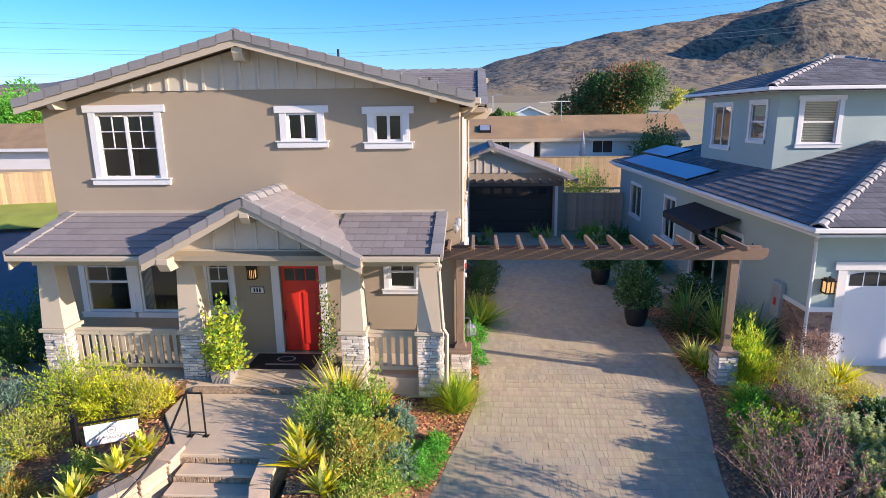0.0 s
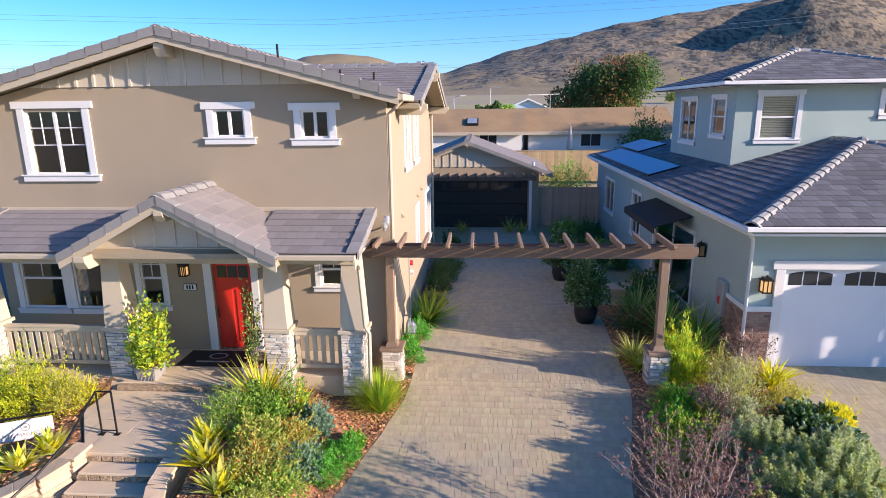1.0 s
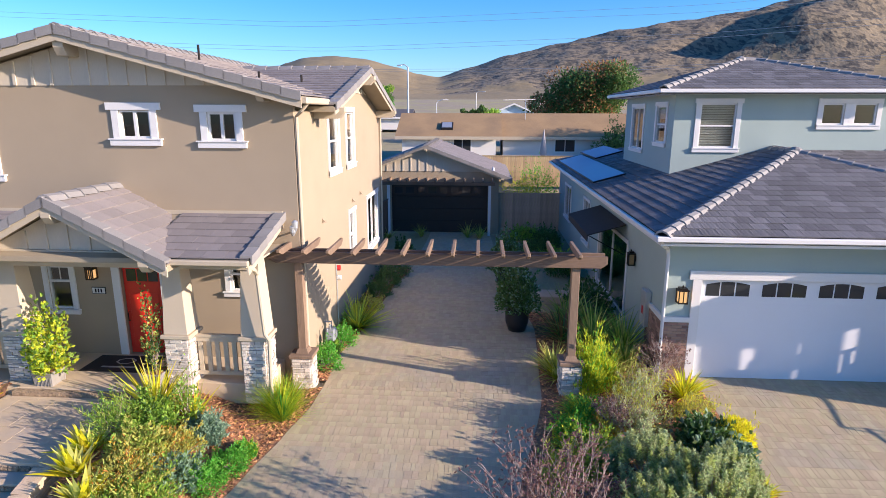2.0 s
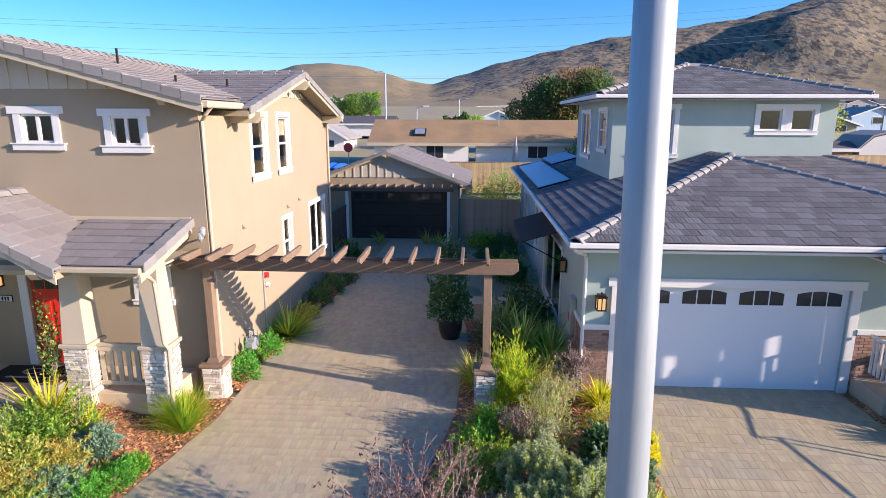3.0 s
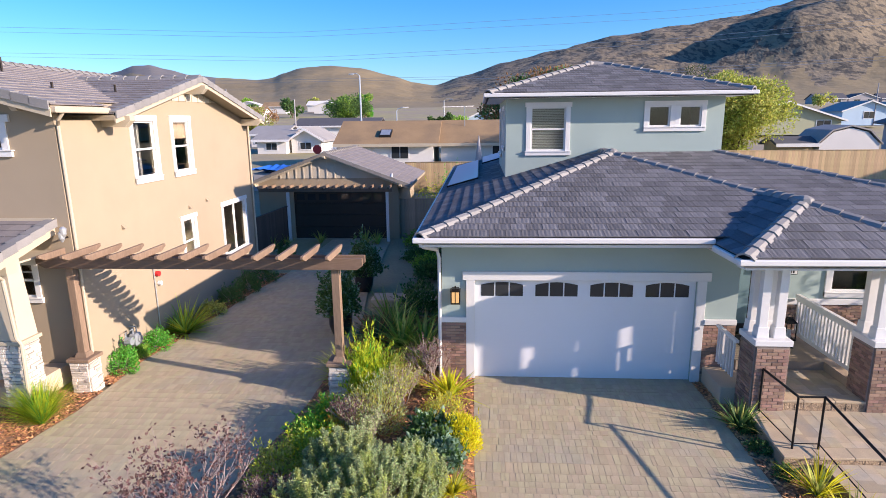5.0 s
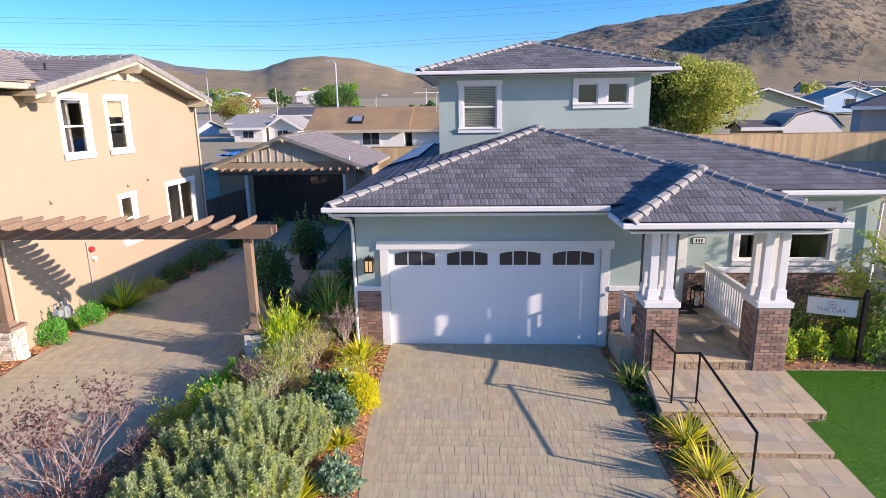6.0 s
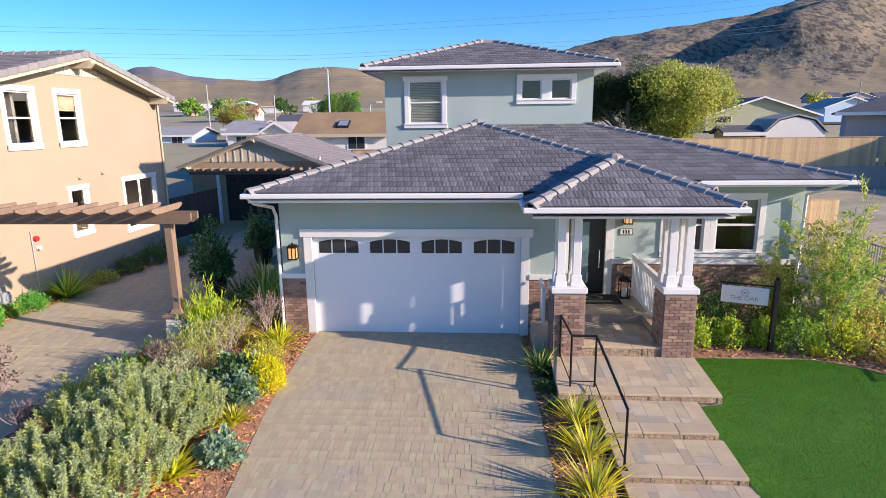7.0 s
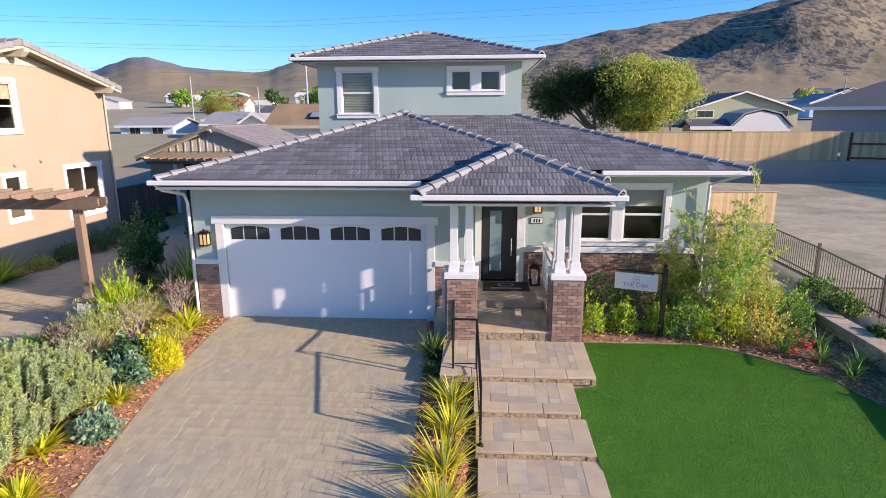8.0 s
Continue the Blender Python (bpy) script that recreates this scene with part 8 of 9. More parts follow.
def strap(x, y, n_, L, W, m_, label, seed=1, spread=1.0, droop=0.5, z=None, m2=None, share=0.3, name="strap_plant", category="plant"):
    """A rosette of arching sword leaves."""
    r_ = np.random.RandomState(seed + int(abs(x * 53 + y * 17)))
    L, W = L * 1.2, W * 1.15
    ob = plant(x, y, label, name, z, category)
    o = np.array(ob.location)
    for mm, cnt in ((m_, int(n_ * (1 - share)) if m2 else n_), (m2, int(n_ * share) if m2 else 0)):
        if not cnt:
            continue
        az = r_.uniform(0, 6.283, cnt)
        el = np.clip(r_.normal(1.0, 0.28, cnt) - 0.25 * (spread - 1), 0.25, 1.5)
        ln = L * r_.uniform(0.6, 1.1, cnt)
        dr = droop * r_.uniform(0.4, 1.3, cnt)
        base = np.c_[np.cos(az), np.sin(az), np.zeros(cnt)] * r_.uniform(0, 0.06, cnt)[:, None]
        S = np.c_[-np.sin(az), np.cos(az), np.zeros(cnt)]
        rows = []
        k = 5
        for i in range(k + 1):
            t = i / k
            out = ln * (np.cos(el) * t + 0.25 * dr * t * t)
            upz = ln * (np.sin(el) * t - 0.55 * dr * t ** 2.2)
            c = base + np.c_[np.cos(az) * out, np.sin(az) * out, upz] + o
            w = W * (0.6 + 0.5 * math.sin(math.pi * min(1, t * 1.3))) * (1 - t ** 3) / 2 + 0.0008
            rows += [c - S * w, c + S * w]
        V_ = np.stack(rows, 1).reshape(-1, 3)
        F_ = []
        for j in range(cnt):
            b = j * (2 * k + 2)
            for i in range(k):
                F_.append((b + 2 * i, b + 2 * i + 1, b + 2 * i + 3, b + 2 * i + 2))
        pymesh("foliage", V_.tolist(), F_, mm, ob)["kind"] = "stuff"
    return ob


def spires(x, y, rx, h, stems, m_, label, seed=1, L=0.055, W=0.009, per=70, m2=None):
    """A shrub of upright bottlebrush stems, each thick with narrow leaves."""
    r_ = np.random.RandomState(seed + int(abs(x * 71 + y * 13)))
    ob = plant(x, y, label)
    o = np.array(ob.location)
    az, rr = r_.uniform(0, 6.283, stems), np.sqrt(r_.uniform(0, 1, stems))
    hh = h * (1.05 - 0.6 * rr ** 2) * r_.uniform(0.8, 1.1, stems)
    tip = np.c_[np.cos(az) * rr * rx, np.sin(az) * rr * rx, hh]
    ln = np.minimum(hh * 0.9, r_.uniform(0.22, 0.40, stems))
    root = tip - np.c_[np.cos(az) * rr * 0.45 * ln, np.sin(az) * rr * 0.45 * ln, ln * 0.9]
    out = ([], [])
    bm_ = bmesh.new()
    for i in range(stems):
        a, b = o + root[i], o + tip[i]
        t = r_.uniform(0.0, 1.0, per)
        P = a + (b - a) * t[:, None] + np.array([0, 0, 1]) * (0.06 * t ** 2)[:, None]
        d = unit((b - a)[None])[0]
        D = unit(r_.normal(size=(per, 3))) * 1.0 + d * 0.45
        k = 0 if (m2 is None or i % 3) else 1
        out[k].append((P, D))
        if i % 2 == 0:
            tube(bm_, [o + np.array([0, 0, -0.02]), a, b], 0.007, 4, 0.003, caps=False)
    for k, mm in ((0, m_), (1, m2)):
        if out[k]:
            P = np.concatenate([q[0] for q in out[k]])
            D = np.concatenate([q[1] for q in out[k]])
            add_leaves(ob, P, D, L * r_.uniform(0.7, 1.2, len(P)), W, mm, r_, "foliage")
    part("branchwork", bm_, TWIG, ob)["kind"] = "stuff"
    return ob


def bare_shrub(x, y, h, rad, label, seed=1, leaf=None, n_leaf=600, main=14, z=None, twig_m=None, size=0.05):
    """A thicket of forking twigs with few leaves."""
    r_ = random.Random(seed)
    rn = np.random.RandomState(seed)
    ob = plant(x, y, label, z=z)
    o = Vector(ob.location)
    bm_ = bmesh.new()
    tips = []

    def grow(p, d, ln, w, depth):
        q = p + d * ln
        mid = p.lerp(q, 0.5) + Vector((r_.uniform(-1, 1), r_.uniform(-1, 1), r_.uniform(-1, 1))) * ln * 0.06
        tube(bm_, [p, mid, q], w, 4, w * 0.65, caps=False)
        tips.append(q)
        tips.append(mid)
        if depth:
            for _ in range(r_.choice((2, 3))):
                e = (d + Vector((r_.uniform(-1, 1), r_.uniform(-1, 1), r_.uniform(-0.4, 0.7))) * 0.55).normalized()
                grow(q, e, ln * r_.uniform(0.55, 0.85), w * 0.62, depth - 1)

    for i in range(main):
        a = 6.283 * i / main + r_.uniform(-0.3, 0.3)
        d = Vector((math.cos(a) * rad / h * r_.uniform(0.2, 1.0), math.sin(a) * rad / h * r_.uniform(0.2, 1.0), 1)).normalized()
        grow(o + Vector((r_.uniform(-0.08, 0.08), r_.uniform(-0.08, 0.08), -0.05)), d, h * 0.38, 0.013, 3)
    part("branchwork", bm_, twig_m or TWIG, ob)["kind"] = "stuff"
    if leaf is not None:
        T = np.array([list(t) for t in tips])
        P = T[rn.randint(0, len(T), n_leaf)] + rn.normal(size=(n_leaf, 3)) * 0.025
        add_leaves(ob, P, rn.normal(size=(n_leaf, 3)), size, size * 0.56, leaf, rn)
    return ob


def tree(x, y, z0, h, rad, trunk_h, m_, label, n_=5000, L=0.4, seed=1, clumps=26, m2=None, trunk_r=0.22, squash=0.8, centers=None, slim=0.55):
    """A tapered trunk with limbs, and a crown of many leafy clumps with gaps between them."""
    r_ = np.random.RandomState(seed)
    rr_ = random.Random(seed)
    ob = thing("tree", (x, y, z0), label, "tree")
    o = np.array([x, y, z0], float)
    cz = (trunk_h + h) / 2
    hz = (h - trunk_h) / 2
    C = unit(r_.normal(size=(clumps, 3))) * (r_.uniform(0.35, 1.0, clumps) ** 0.6)[:, None]
    lobes = unit(r_.normal(size=(6, 3)))
    C = C * (0.3 + 0.85 * np.maximum(0, np.max(unit(C) @ lobes.T, 1)) ** 2)[:, None] * np.array([rad * 0.84, rad * 0.84, hz * 0.84])
    C[:, 2] += cz
    if centers:
        C = np.repeat(np.array([(a, 0.3 * b, b) for a, b, _ in centers], float), clumps // len(centers), 0)
        C = C + r_.normal(size=C.shape) * rad * 0.13
        clumps = len(C)
    bm_ = bmesh.new()
    tube(bm_, [(x, y, z0 - 0.3), (x + 0.05 * rad, y, z0 + trunk_h * 0.6), (x, y, z0 + cz)], trunk_r, 8, trunk_r * 0.35)
    part("trunk", bm_, BARK, ob)
    for c in C[:9]:
        bm_ = bmesh.new()
        s = np.array([0, 0, trunk_h * rr_.uniform(0.7, 1.05)])
        tube(bm_, [o + s, o + (s + c) / 2 + np.array([0, 0, 0.1 * hz]), o + c], trunk_r * 0.4, 6, trunk_r * 0.1, caps=False)
        part("limb", bm_, BARK, ob)
    per = n_ // clumps
    for mm, sel in ((m_, [i for i in range(clumps) if m2 is None or i % 3]), (m2, [i for i in range(clumps) if m2 is not None and i % 3 == 0])):
        if not sel:
            continue
        PP, DD = [], []
        for i in sel:
            s = rad * rr_.uniform(0.18, 0.36)
            U = unit(r_.normal(size=(per, 3)))
            PP.append(o + C[i] + U * (r_.uniform(0.2, 1, per) ** 0.45)[:, None] * np.array([s, s, s * squash]))
            DD.append(U * 0.7 + r_.normal(size=(per, 3)) * 0.6)
        P, D = np.concatenate(PP), np.concatenate(DD)
        add_leaves(ob, P, D, L * r_.uniform(0.6, 1.3, len(P)), L * slim, mm, r_, "crown")
    return ob


# bed left of the entry steps
for x, y, rx, h, mm, lab, m2 in ((-7.25, 8.75, 0.7, 0.72, LIME, "lime green fine-leaved shrub in bark mulch", GREEN), (-6.25, 8.45, 0.6, 0.62, LIME, "lime shrub with orange tips before the porch", GOLD),
                                 (-8.55, 8.3, 0.7, 0.5, BLUEG, "blue-green low shrub beside the porch corner", None), (-8.2, 7.2, 0.75, 0.45, BLUEG, "blue-green mounding shrub near the sign", None),
                                 (-7.35, 7.45, 0.7, 0.6, OLIVE, "olive feathery shrub behind the sign", LIME), (-7.6, 6.5, 0.75, 0.42, BLUEG, "low blue-green ground shrub", OLIVE),
                                 (-7.0, 6.3, 0.55, 0.3, OLIVE, "low olive shrub under the sign", RUST), (-5.6, 6.75, 0.35, 0.25, OLIVE, "low olive shrub beside the sign", GREEN),
                                 (-5.6, 8.45, 0.42, 0.48, OLIVE, "olive shrub with orange tips beside the steps", GOLD), (-9.4, 7.6, 0.8, 0.6, GREEN, "green shrub at the edge of the bed", None),
                                 (-6.3, 5.7, 0.5, 0.35, OLIVE, "low olive shrub by the wall", None), (-8.9, 6.0, 0.8, 0.5, BLUEG, "blue-green shrub in the corner bed", None)):
    bush(x, y, rx, h, 3600, 0.062, 0.015, mm, lab, m2=m2, seed=3, up=0.5, share=0.3)
for x, y in ((-4.72, 6.85), (-4.95, 6.45), (-5.5, 6.1), (-2.15, 7.25), (-1.95, 6.65), (-1.5, 6.15), (-5.6, 5.75)):
    strap(x, y, 52, 0.52 if y < 6.2 or x > -4 else 0.42, 0.095, PALE, "yellow-striped strap plant beside the front steps", m2=GOLD, share=0.5, droop=0.3, spread=0.8)
strap(-9.6, 8.6, 70, 0.9, 0.03, RUST, "orange strap plant at the porch corner", m2=GOLD)
strap(-5.35, 8.75, 24, 0.55, 0.03, GOLD, "orange-yellow strap plant beside the porch column")
for x, y, rx, h, mm in ((-9.75, 10.2, 0.55, 0.95, DEEP), (-9.9, 11.2, 0.6, 1.2, DEEP), (-9.6, 12.3, 0.5, 0.9, GREEN), (-10.6, 10.6, 0.6, 0.8, DEEP), (-10.5, 12.0, 0.6, 1.0, DEEP)):
    bush(x, y, rx, h, 1400, 0.08, 0.04, mm, "dark leafy shrub in the shade beside the tan house", seed=26)
# bed between the steps and the drive
strap(-1.75, 8.65, 110, 1.05, 0.04, OLIVE, "olive and yellow striped flax before the porch column", m2=GOLD, share=0.55, droop=0.35)
strap(-1.05, 8.7, 70, 0.7, 0.03, GOLD, "yellow strap plant before the porch railing", m2=OLIVE, share=0.4)
for x, y, rx, h, mm, lab, m2, L, W in ((-1.95, 7.75, 0.42, 0.52, GREEN, "dark green rosemary-like shrub beside the landing", OLIVE, 0.07, 0.012), (-1.55, 8.15, 0.36, 0.42, GREEN, "green glossy shrub in bark mulch", DEEP, 0.06, 0.035),
                                       (-1.35, 7.3, 0.38, 0.34, OLIVE, "olive green shrub beside the curved wall", GREEN, 0.06, 0.03), (-0.95, 7.6, 0.38, 0.28, OLIVE, "olive and rust groundcover shrub", RUST, 0.06, 0.02),
                                       (-0.65, 8.3, 0.28, 0.28, BLUEG, "blue-grey rosette shrub in bark mulch", None, 0.08, 0.03), (-0.6, 7.1, 0.36, 0.34, BLUEG, "blue-green leafy shrub beside the drive", GREEN, 0.07, 0.03),
                                       (0.0, 7.75, 0.28, 0.30, BRIGHT, "bright green mounding shrub at the drive edge", None, 0.04, 0.02), (-0.18, 7.2, 0.28, 0.30, BRIGHT, "bright green mounding shrub at the drive edge", None, 0.04, 0.02),
                                       (0.12, 8.2, 0.18, 0.2, BRIGHT, "small bright green mound at the drive edge", LIME, 0.04, 0.02), (-1.2, 6.7, 0.45, 0.32, OLIVE, "olive spreading shrub near the walk", RUST, 0.06, 0.02),
                                       (-0.85, 6.3, 0.5, 0.33, GREEN, "low green spreading shrub beside the drive", OLIVE, 0.06, 0.025), (-1.05, 5.8, 0.45, 0.35, OLIVE, "low olive shrub by the drive", None, 0.06, 0.02)):
    bush(x, y, rx, h, 2400, L, W, mm, lab, m2=m2, seed=5)
strap(0.42, 9.35, 1700, 0.88, 0.0075, LIME, "fine lime green grass tuft beside the stone column", m2=BRIGHT, share=0.3, droop=0.4, spread=0.45, name="grass_tuft", category="grass")
bush(-1.1, 8.55, 0.25, 0.75, 500, 0.06, 0.03, GREEN, "thin glossy shrub before the railing", seed=8)


# potted plants
def square_planter(x, y, z, w, h, label):
    ob = thing("planter", (x, y, z), label, "planter")
    bm_ = bmesh.new()
    taper(bm_, x, y, w * 0.42, w * 0.42, z, w * 0.5, w * 0.5, z + h)
    part("box", bm_, PLANTER, ob, bevel=0.012)
    bm_ = bmesh.new()
    box(bm_, x - w * 0.53, x + w * 0.53, y - w * 0.53, y + w * 0.53, z + h - 0.04, z + h + 0.01)
    part("rim", bm_, PLANTER, ob, bevel=0.008)
    for k in range(5):
        bm_ = bmesh.new()
        a = x - w * 0.36 + k * w * 0.18
        bar(bm_, (a, y - w * 0.47, z + 0.06), (min(a + 0.12, x + w * 0.4), y - w * 0.475, z + h - 0.07), 0.012, 0.012)
        part("lattice_slat", bm_, PLANTER, ob)
    bm_ = bmesh.new()
    box(bm_, x - w * 0.46, x + w * 0.46, y - w * 0.46, y + w * 0.46, z + h - 0.03, z + h + 0.012)
    part("soil", bm_, MULCH, ob)


square_planter(-4.42, 9.42, PZ - 0.13, 0.44, 0.42, "grey square lattice planter beside the porch column")
bush(-4.36, 9.4, 0.34, 1.02, 1100, 0.085, 0.055, LIME, "yellow-green leafy shrub in the square planter", z=PZ + 0.25, seed=9, lump=0.5, fill=0.15, m2=GREEN, share=0.45, name="potted_shrub")
square_planter(-2.2, 9.5, PZ - 0.13, 0.40, 0.40, "grey square lattice planter beside the red door")
bush(-2.2, 9.5, 0.17, 1.22, 620, 0.055, 0.034, DEEP, "thin leafy shrub in the planter beside the red door", z=PZ + 0.25, seed=11, twig=14, lump=0.4, fill=0.1, m2=OLIVE, share=0.4, up=0.5, name="potted_shrub")


def round_pot(x, y, z, r0, h, label):
    ob = thing("plant_pot", (x, y, z), label, "pot", "driveway pots")
    bm_ = bmesh.new()
    lathe(bm_, x, y, [(r0 * 0.72, z), (r0 * 0.95, z + h * 0.35), (r0, z + h * 0.75), (r0 * 0.96, z + h * 0.95), (r0 * 1.0, z + h), (r0 * 0.88, z + h), (r0 * 0.86, z + h - 0.05)], 24)
    part("pot", bm_, POT, ob, smooth=True)


for x, y, hh in ((5.45, 14.5, 0.0), (5.3, 18.7, -0.1)):
    round_pot(x, y, grade(x, y), 0.34, 0.70, "tall black glazed pot on the paver drive")
    bush(x, y, 0.52, 1.0 + hh, 4200, 0.075, 0.042, DEEP, "dark green ball shrub in a black pot", z=grade(x, y) + 0.6, seed=int(y), lump=0.3, fill=0.22, m2=BLUEG, name="ball_shrub")

# side wall bed of the tan house
strap(0.95, 14.3, 220, 1.0, 0.036, LIME, "green and red flax beside the tan side wall", m2=GREEN, share=0.5, droop=0.25, spread=2.4)
for x, y, rx, h, mm in ((0.72, 13.1, 0.36, 0.36, BRIGHT), (0.70, 11.75, 0.33, 0.42, BRIGHT), (0.6, 12.6, 0.2, 0.2, GREEN), (0.95, 16.0, 0.35, 0.3, OLIVE), (1.0, 17.2, 0.4, 0.4, DEEP), (1.15, 18.5, 0.42, 0.5, DEEP), (1.2, 19.8, 0.45, 0.6, DEEP)):
    bush(x, y, rx, h, 1500, 0.05, 0.03, mm, "leafy low shrub in the bed beside the tan side wall", seed=12)

# bed between the drives
for x, y, rx, h in ((7.0, 11.0, 0.5, 0.85), (6.75, 10.75, 0.3, 0.6)):
    bush(x, y, rx, h, 3400, 0.11, 0.016, LIME, "feathery bright lime shrub beside the stone pier", m2=BRIGHT, seed=13, up=1.2, fill=0.2)
for x, y, rx, h, mm, m2 in ((6.25, 9.0, 0.34, 0.36, BRIGHT, LIME), (6.4, 8.3, 0.4, 0.4, GREEN, LIME), (6.0, 7.7, 0.5, 0.45, OLIVE, LIME), (6.55, 9.35, 0.35, 0.35, BRIGHT, LIME), (6.75, 9.0, 0.3, 0.3, OLIVE, RUST)):
    bush(x, y, rx, h, 1900, 0.06, 0.026, mm, "green leafy shrub at the drive edge", m2=m2, seed=14)
for x, y, L, mm, m2, lab in ((6.15, 11.75, 0.75, PALE, OLIVE, "pale flowering strap plant by the stone pier"), (7.3, 11.55, 0.75, PALE, GREEN, "pale variegated strap plant in the bed"), (7.9, 12.2, 0.8, PALE, GREEN, "pale variegated strap plant near the brick corner"),
                             (7.35, 13.4, 1.45, GREEN, PALE, "large dark green flax beside the patio"), (8.0, 12.9, 1.35, GREEN, PALE, "large dark green flax beside the green wall"), (6.6, 13.7, 1.0, BRONZEL, DEEP, "dark bronze flax beside the drive"), (6.9, 14.6, 1.35, OLIVE, GREEN, "large dark flax beside the patio"),
                             (8.75, 10.55, 0.72, GOLD, LIME, "golden yellow strap plant beside the driveway"), (8.95, 7.5, 0.45, GOLD, OLIVE, "small golden strap plant at the drive edge"), (8.6, 6.0, 0.5, GOLD, LIME, "small golden strap plant in bark mulch"), (9.05, 5.0, 0.5, GOLD, LIME, "golden strap plant at the drive edge")):
    strap(x, y, 130, L, 0.04, mm, lab, m2=m2, share=0.4, droop=0.55, spread=1.15)
for x, y, rx, h, mm, m2, lab in ((8.55, 8.75, 0.42, 0.42, DEEP, BLUEG, "dark blue-green leafy shrub in the bed"), (8.75, 8.2, 0.33, 0.36, BLUEG, DEEP, "blue-green leafy shrub near the drive"), (9.05, 6.6, 0.28, 0.25, BLUEG, SILVER, "blue-grey low shrub at the drive edge")):
    bush(x, y, rx, h, 1300, 0.09, 0.06, mm, lab, m2=m2, seed=15)
bush(9.05, 8.8, 0.34, 0.55, 3000, 0.07, 0.016, GOLD, "golden yellow rounded shrub at the drive edge", seed=16, up=0.8, lump=0.15)
bush(7.4, 9.2, 0.5, 0.75, 2000, 0.075, 0.014, OLIVE, "olive fine-leaved shrub before the stone pier", m2=SILVER, share=0.4, seed=29, up=0.9, twig=40)
bare_shrub(6.95, 9.0, 0.85, 0.45, "purple-grey twiggy shrub before the stone pier", 28, PURPLE, 700, 12)
bush(8.7, 9.7, 0.35, 0.4, 1500, 0.05, 0.014, OLIVE, "olive fine shrub near the drive", m2=GOLD, seed=16, up=0.8)
SAGE = leaf_mat("sage_tip_leaf", (0.48, 0.55, 0.20), 0.3, 0.02)
for x, y, rx, h in ((7.0, 6.3, 0.75, 0.85), (7.8, 6.75, 0.8, 0.95), (8.3, 7.3, 0.55, 0.75), (7.2, 7.45, 0.7, 0.85), (8.0, 5.75, 0.75, 0.85), (6.85, 5.3, 0.75, 0.8), (7.8, 4.8, 0.85, 0.85)):
    spires(x, y, rx * 1.2, h * 1.2, 150, SILVER, "silver-green spiky shrub with upright shoots", L=0.068, W=0.020, per=130, m2=SAGE)
PTWIG = mat("purple_brown_twig", (0.34, 0.26, 0.235), 0.9, 0.25, 6, 40, 0.2, rnd=0.2)
bare_shrub(5.4, 5.75, 2.2, 0.95, "tall bare purple-brown shrub with few leaves", 21, PURPLE, 1500, 15, twig_m=PTWIG, size=0.065)
bush(5.7, 5.45, 0.7, 0.75, 1500, 0.055, 0.024, PURPLE, "low purple-brown twiggy shrub at the drive edge", seed=2, twig=90)
bare_shrub(5.05, 5.3, 0.85, 0.65, "dense purple-grey twiggy shrub at the drive edge", 30, PURPLE, 1700, 30)
bare_shrub(6.3, 6.5, 1.0, 0.6, "bare grey twiggy shrub at the drive edge", 22, PURPLE, 1200, 16)
bare_shrub(7.75, 10.0, 0.95, 0.55, "brown twiggy shrub in bark mulch", 23, OLIVE, 900, 16)
bare_shrub(8.35, 10.9, 1.15, 0.45, "brown twiggy shrub near the brick corner", 24, PURPLE, 800, 12)
bare_shrub(7.35, 8.7, 0.75, 0.5, "grey twiggy shrub in the bed", 25, SILVER, 1200, 12)
bush(7.6, 10.75, 0.4, 0.55, 1600, 0.07, 0.012, OLIVE, "olive fine-leaved shrub in the bed", m2=BRONZEL, seed=17, up=0.8)

strap(6.45, 9.55, 420, 0.6, 0.018, BRIGHT, "bright green grassy clump below the stone pier", m2=LIME, share=0.4, droop=0.8, spread=1.3)
strap(6.05, 8.6, 160, 0.45, 0.022, GREEN, "green grassy clump at the drive edge", m2=LIME, share=0.4, droop=0.8, spread=1.3)
strap(6.2, 11.35, 140, 0.6, 0.03, PALE, "pale flowering strap clump behind the stone pier", m2=LIME, share=0.5)

# strip beside the paved walk
for x, y, L in ((14.98, 7.85, 0.66), (15.02, 6.95, 0.70), (14.95, 6.05, 0.72), (14.98, 5.1, 0.74)):
    strap(x, y, 105, L, 0.028, GOLD, "golden yellow spiky strap plant beside the handrail", m2=OLIVE, share=0.45, droop=0.4, spread=1.2)
strap(14.50, 9.7, 120, 0.6, 0.032, DEEP, "white-striped strap plant beside the brick pier", m2=PALE, share=0.22)
for x, y in ((14.6, 9.6), (14.58, 9.0), (14.7, 8.3), (14.75, 7.4)):
    bush(x, y, 0.16, 0.14, 350, 0.05, 0.025, DEEP, "small dark groundcover in the mulch strip", seed=18, twig=0)

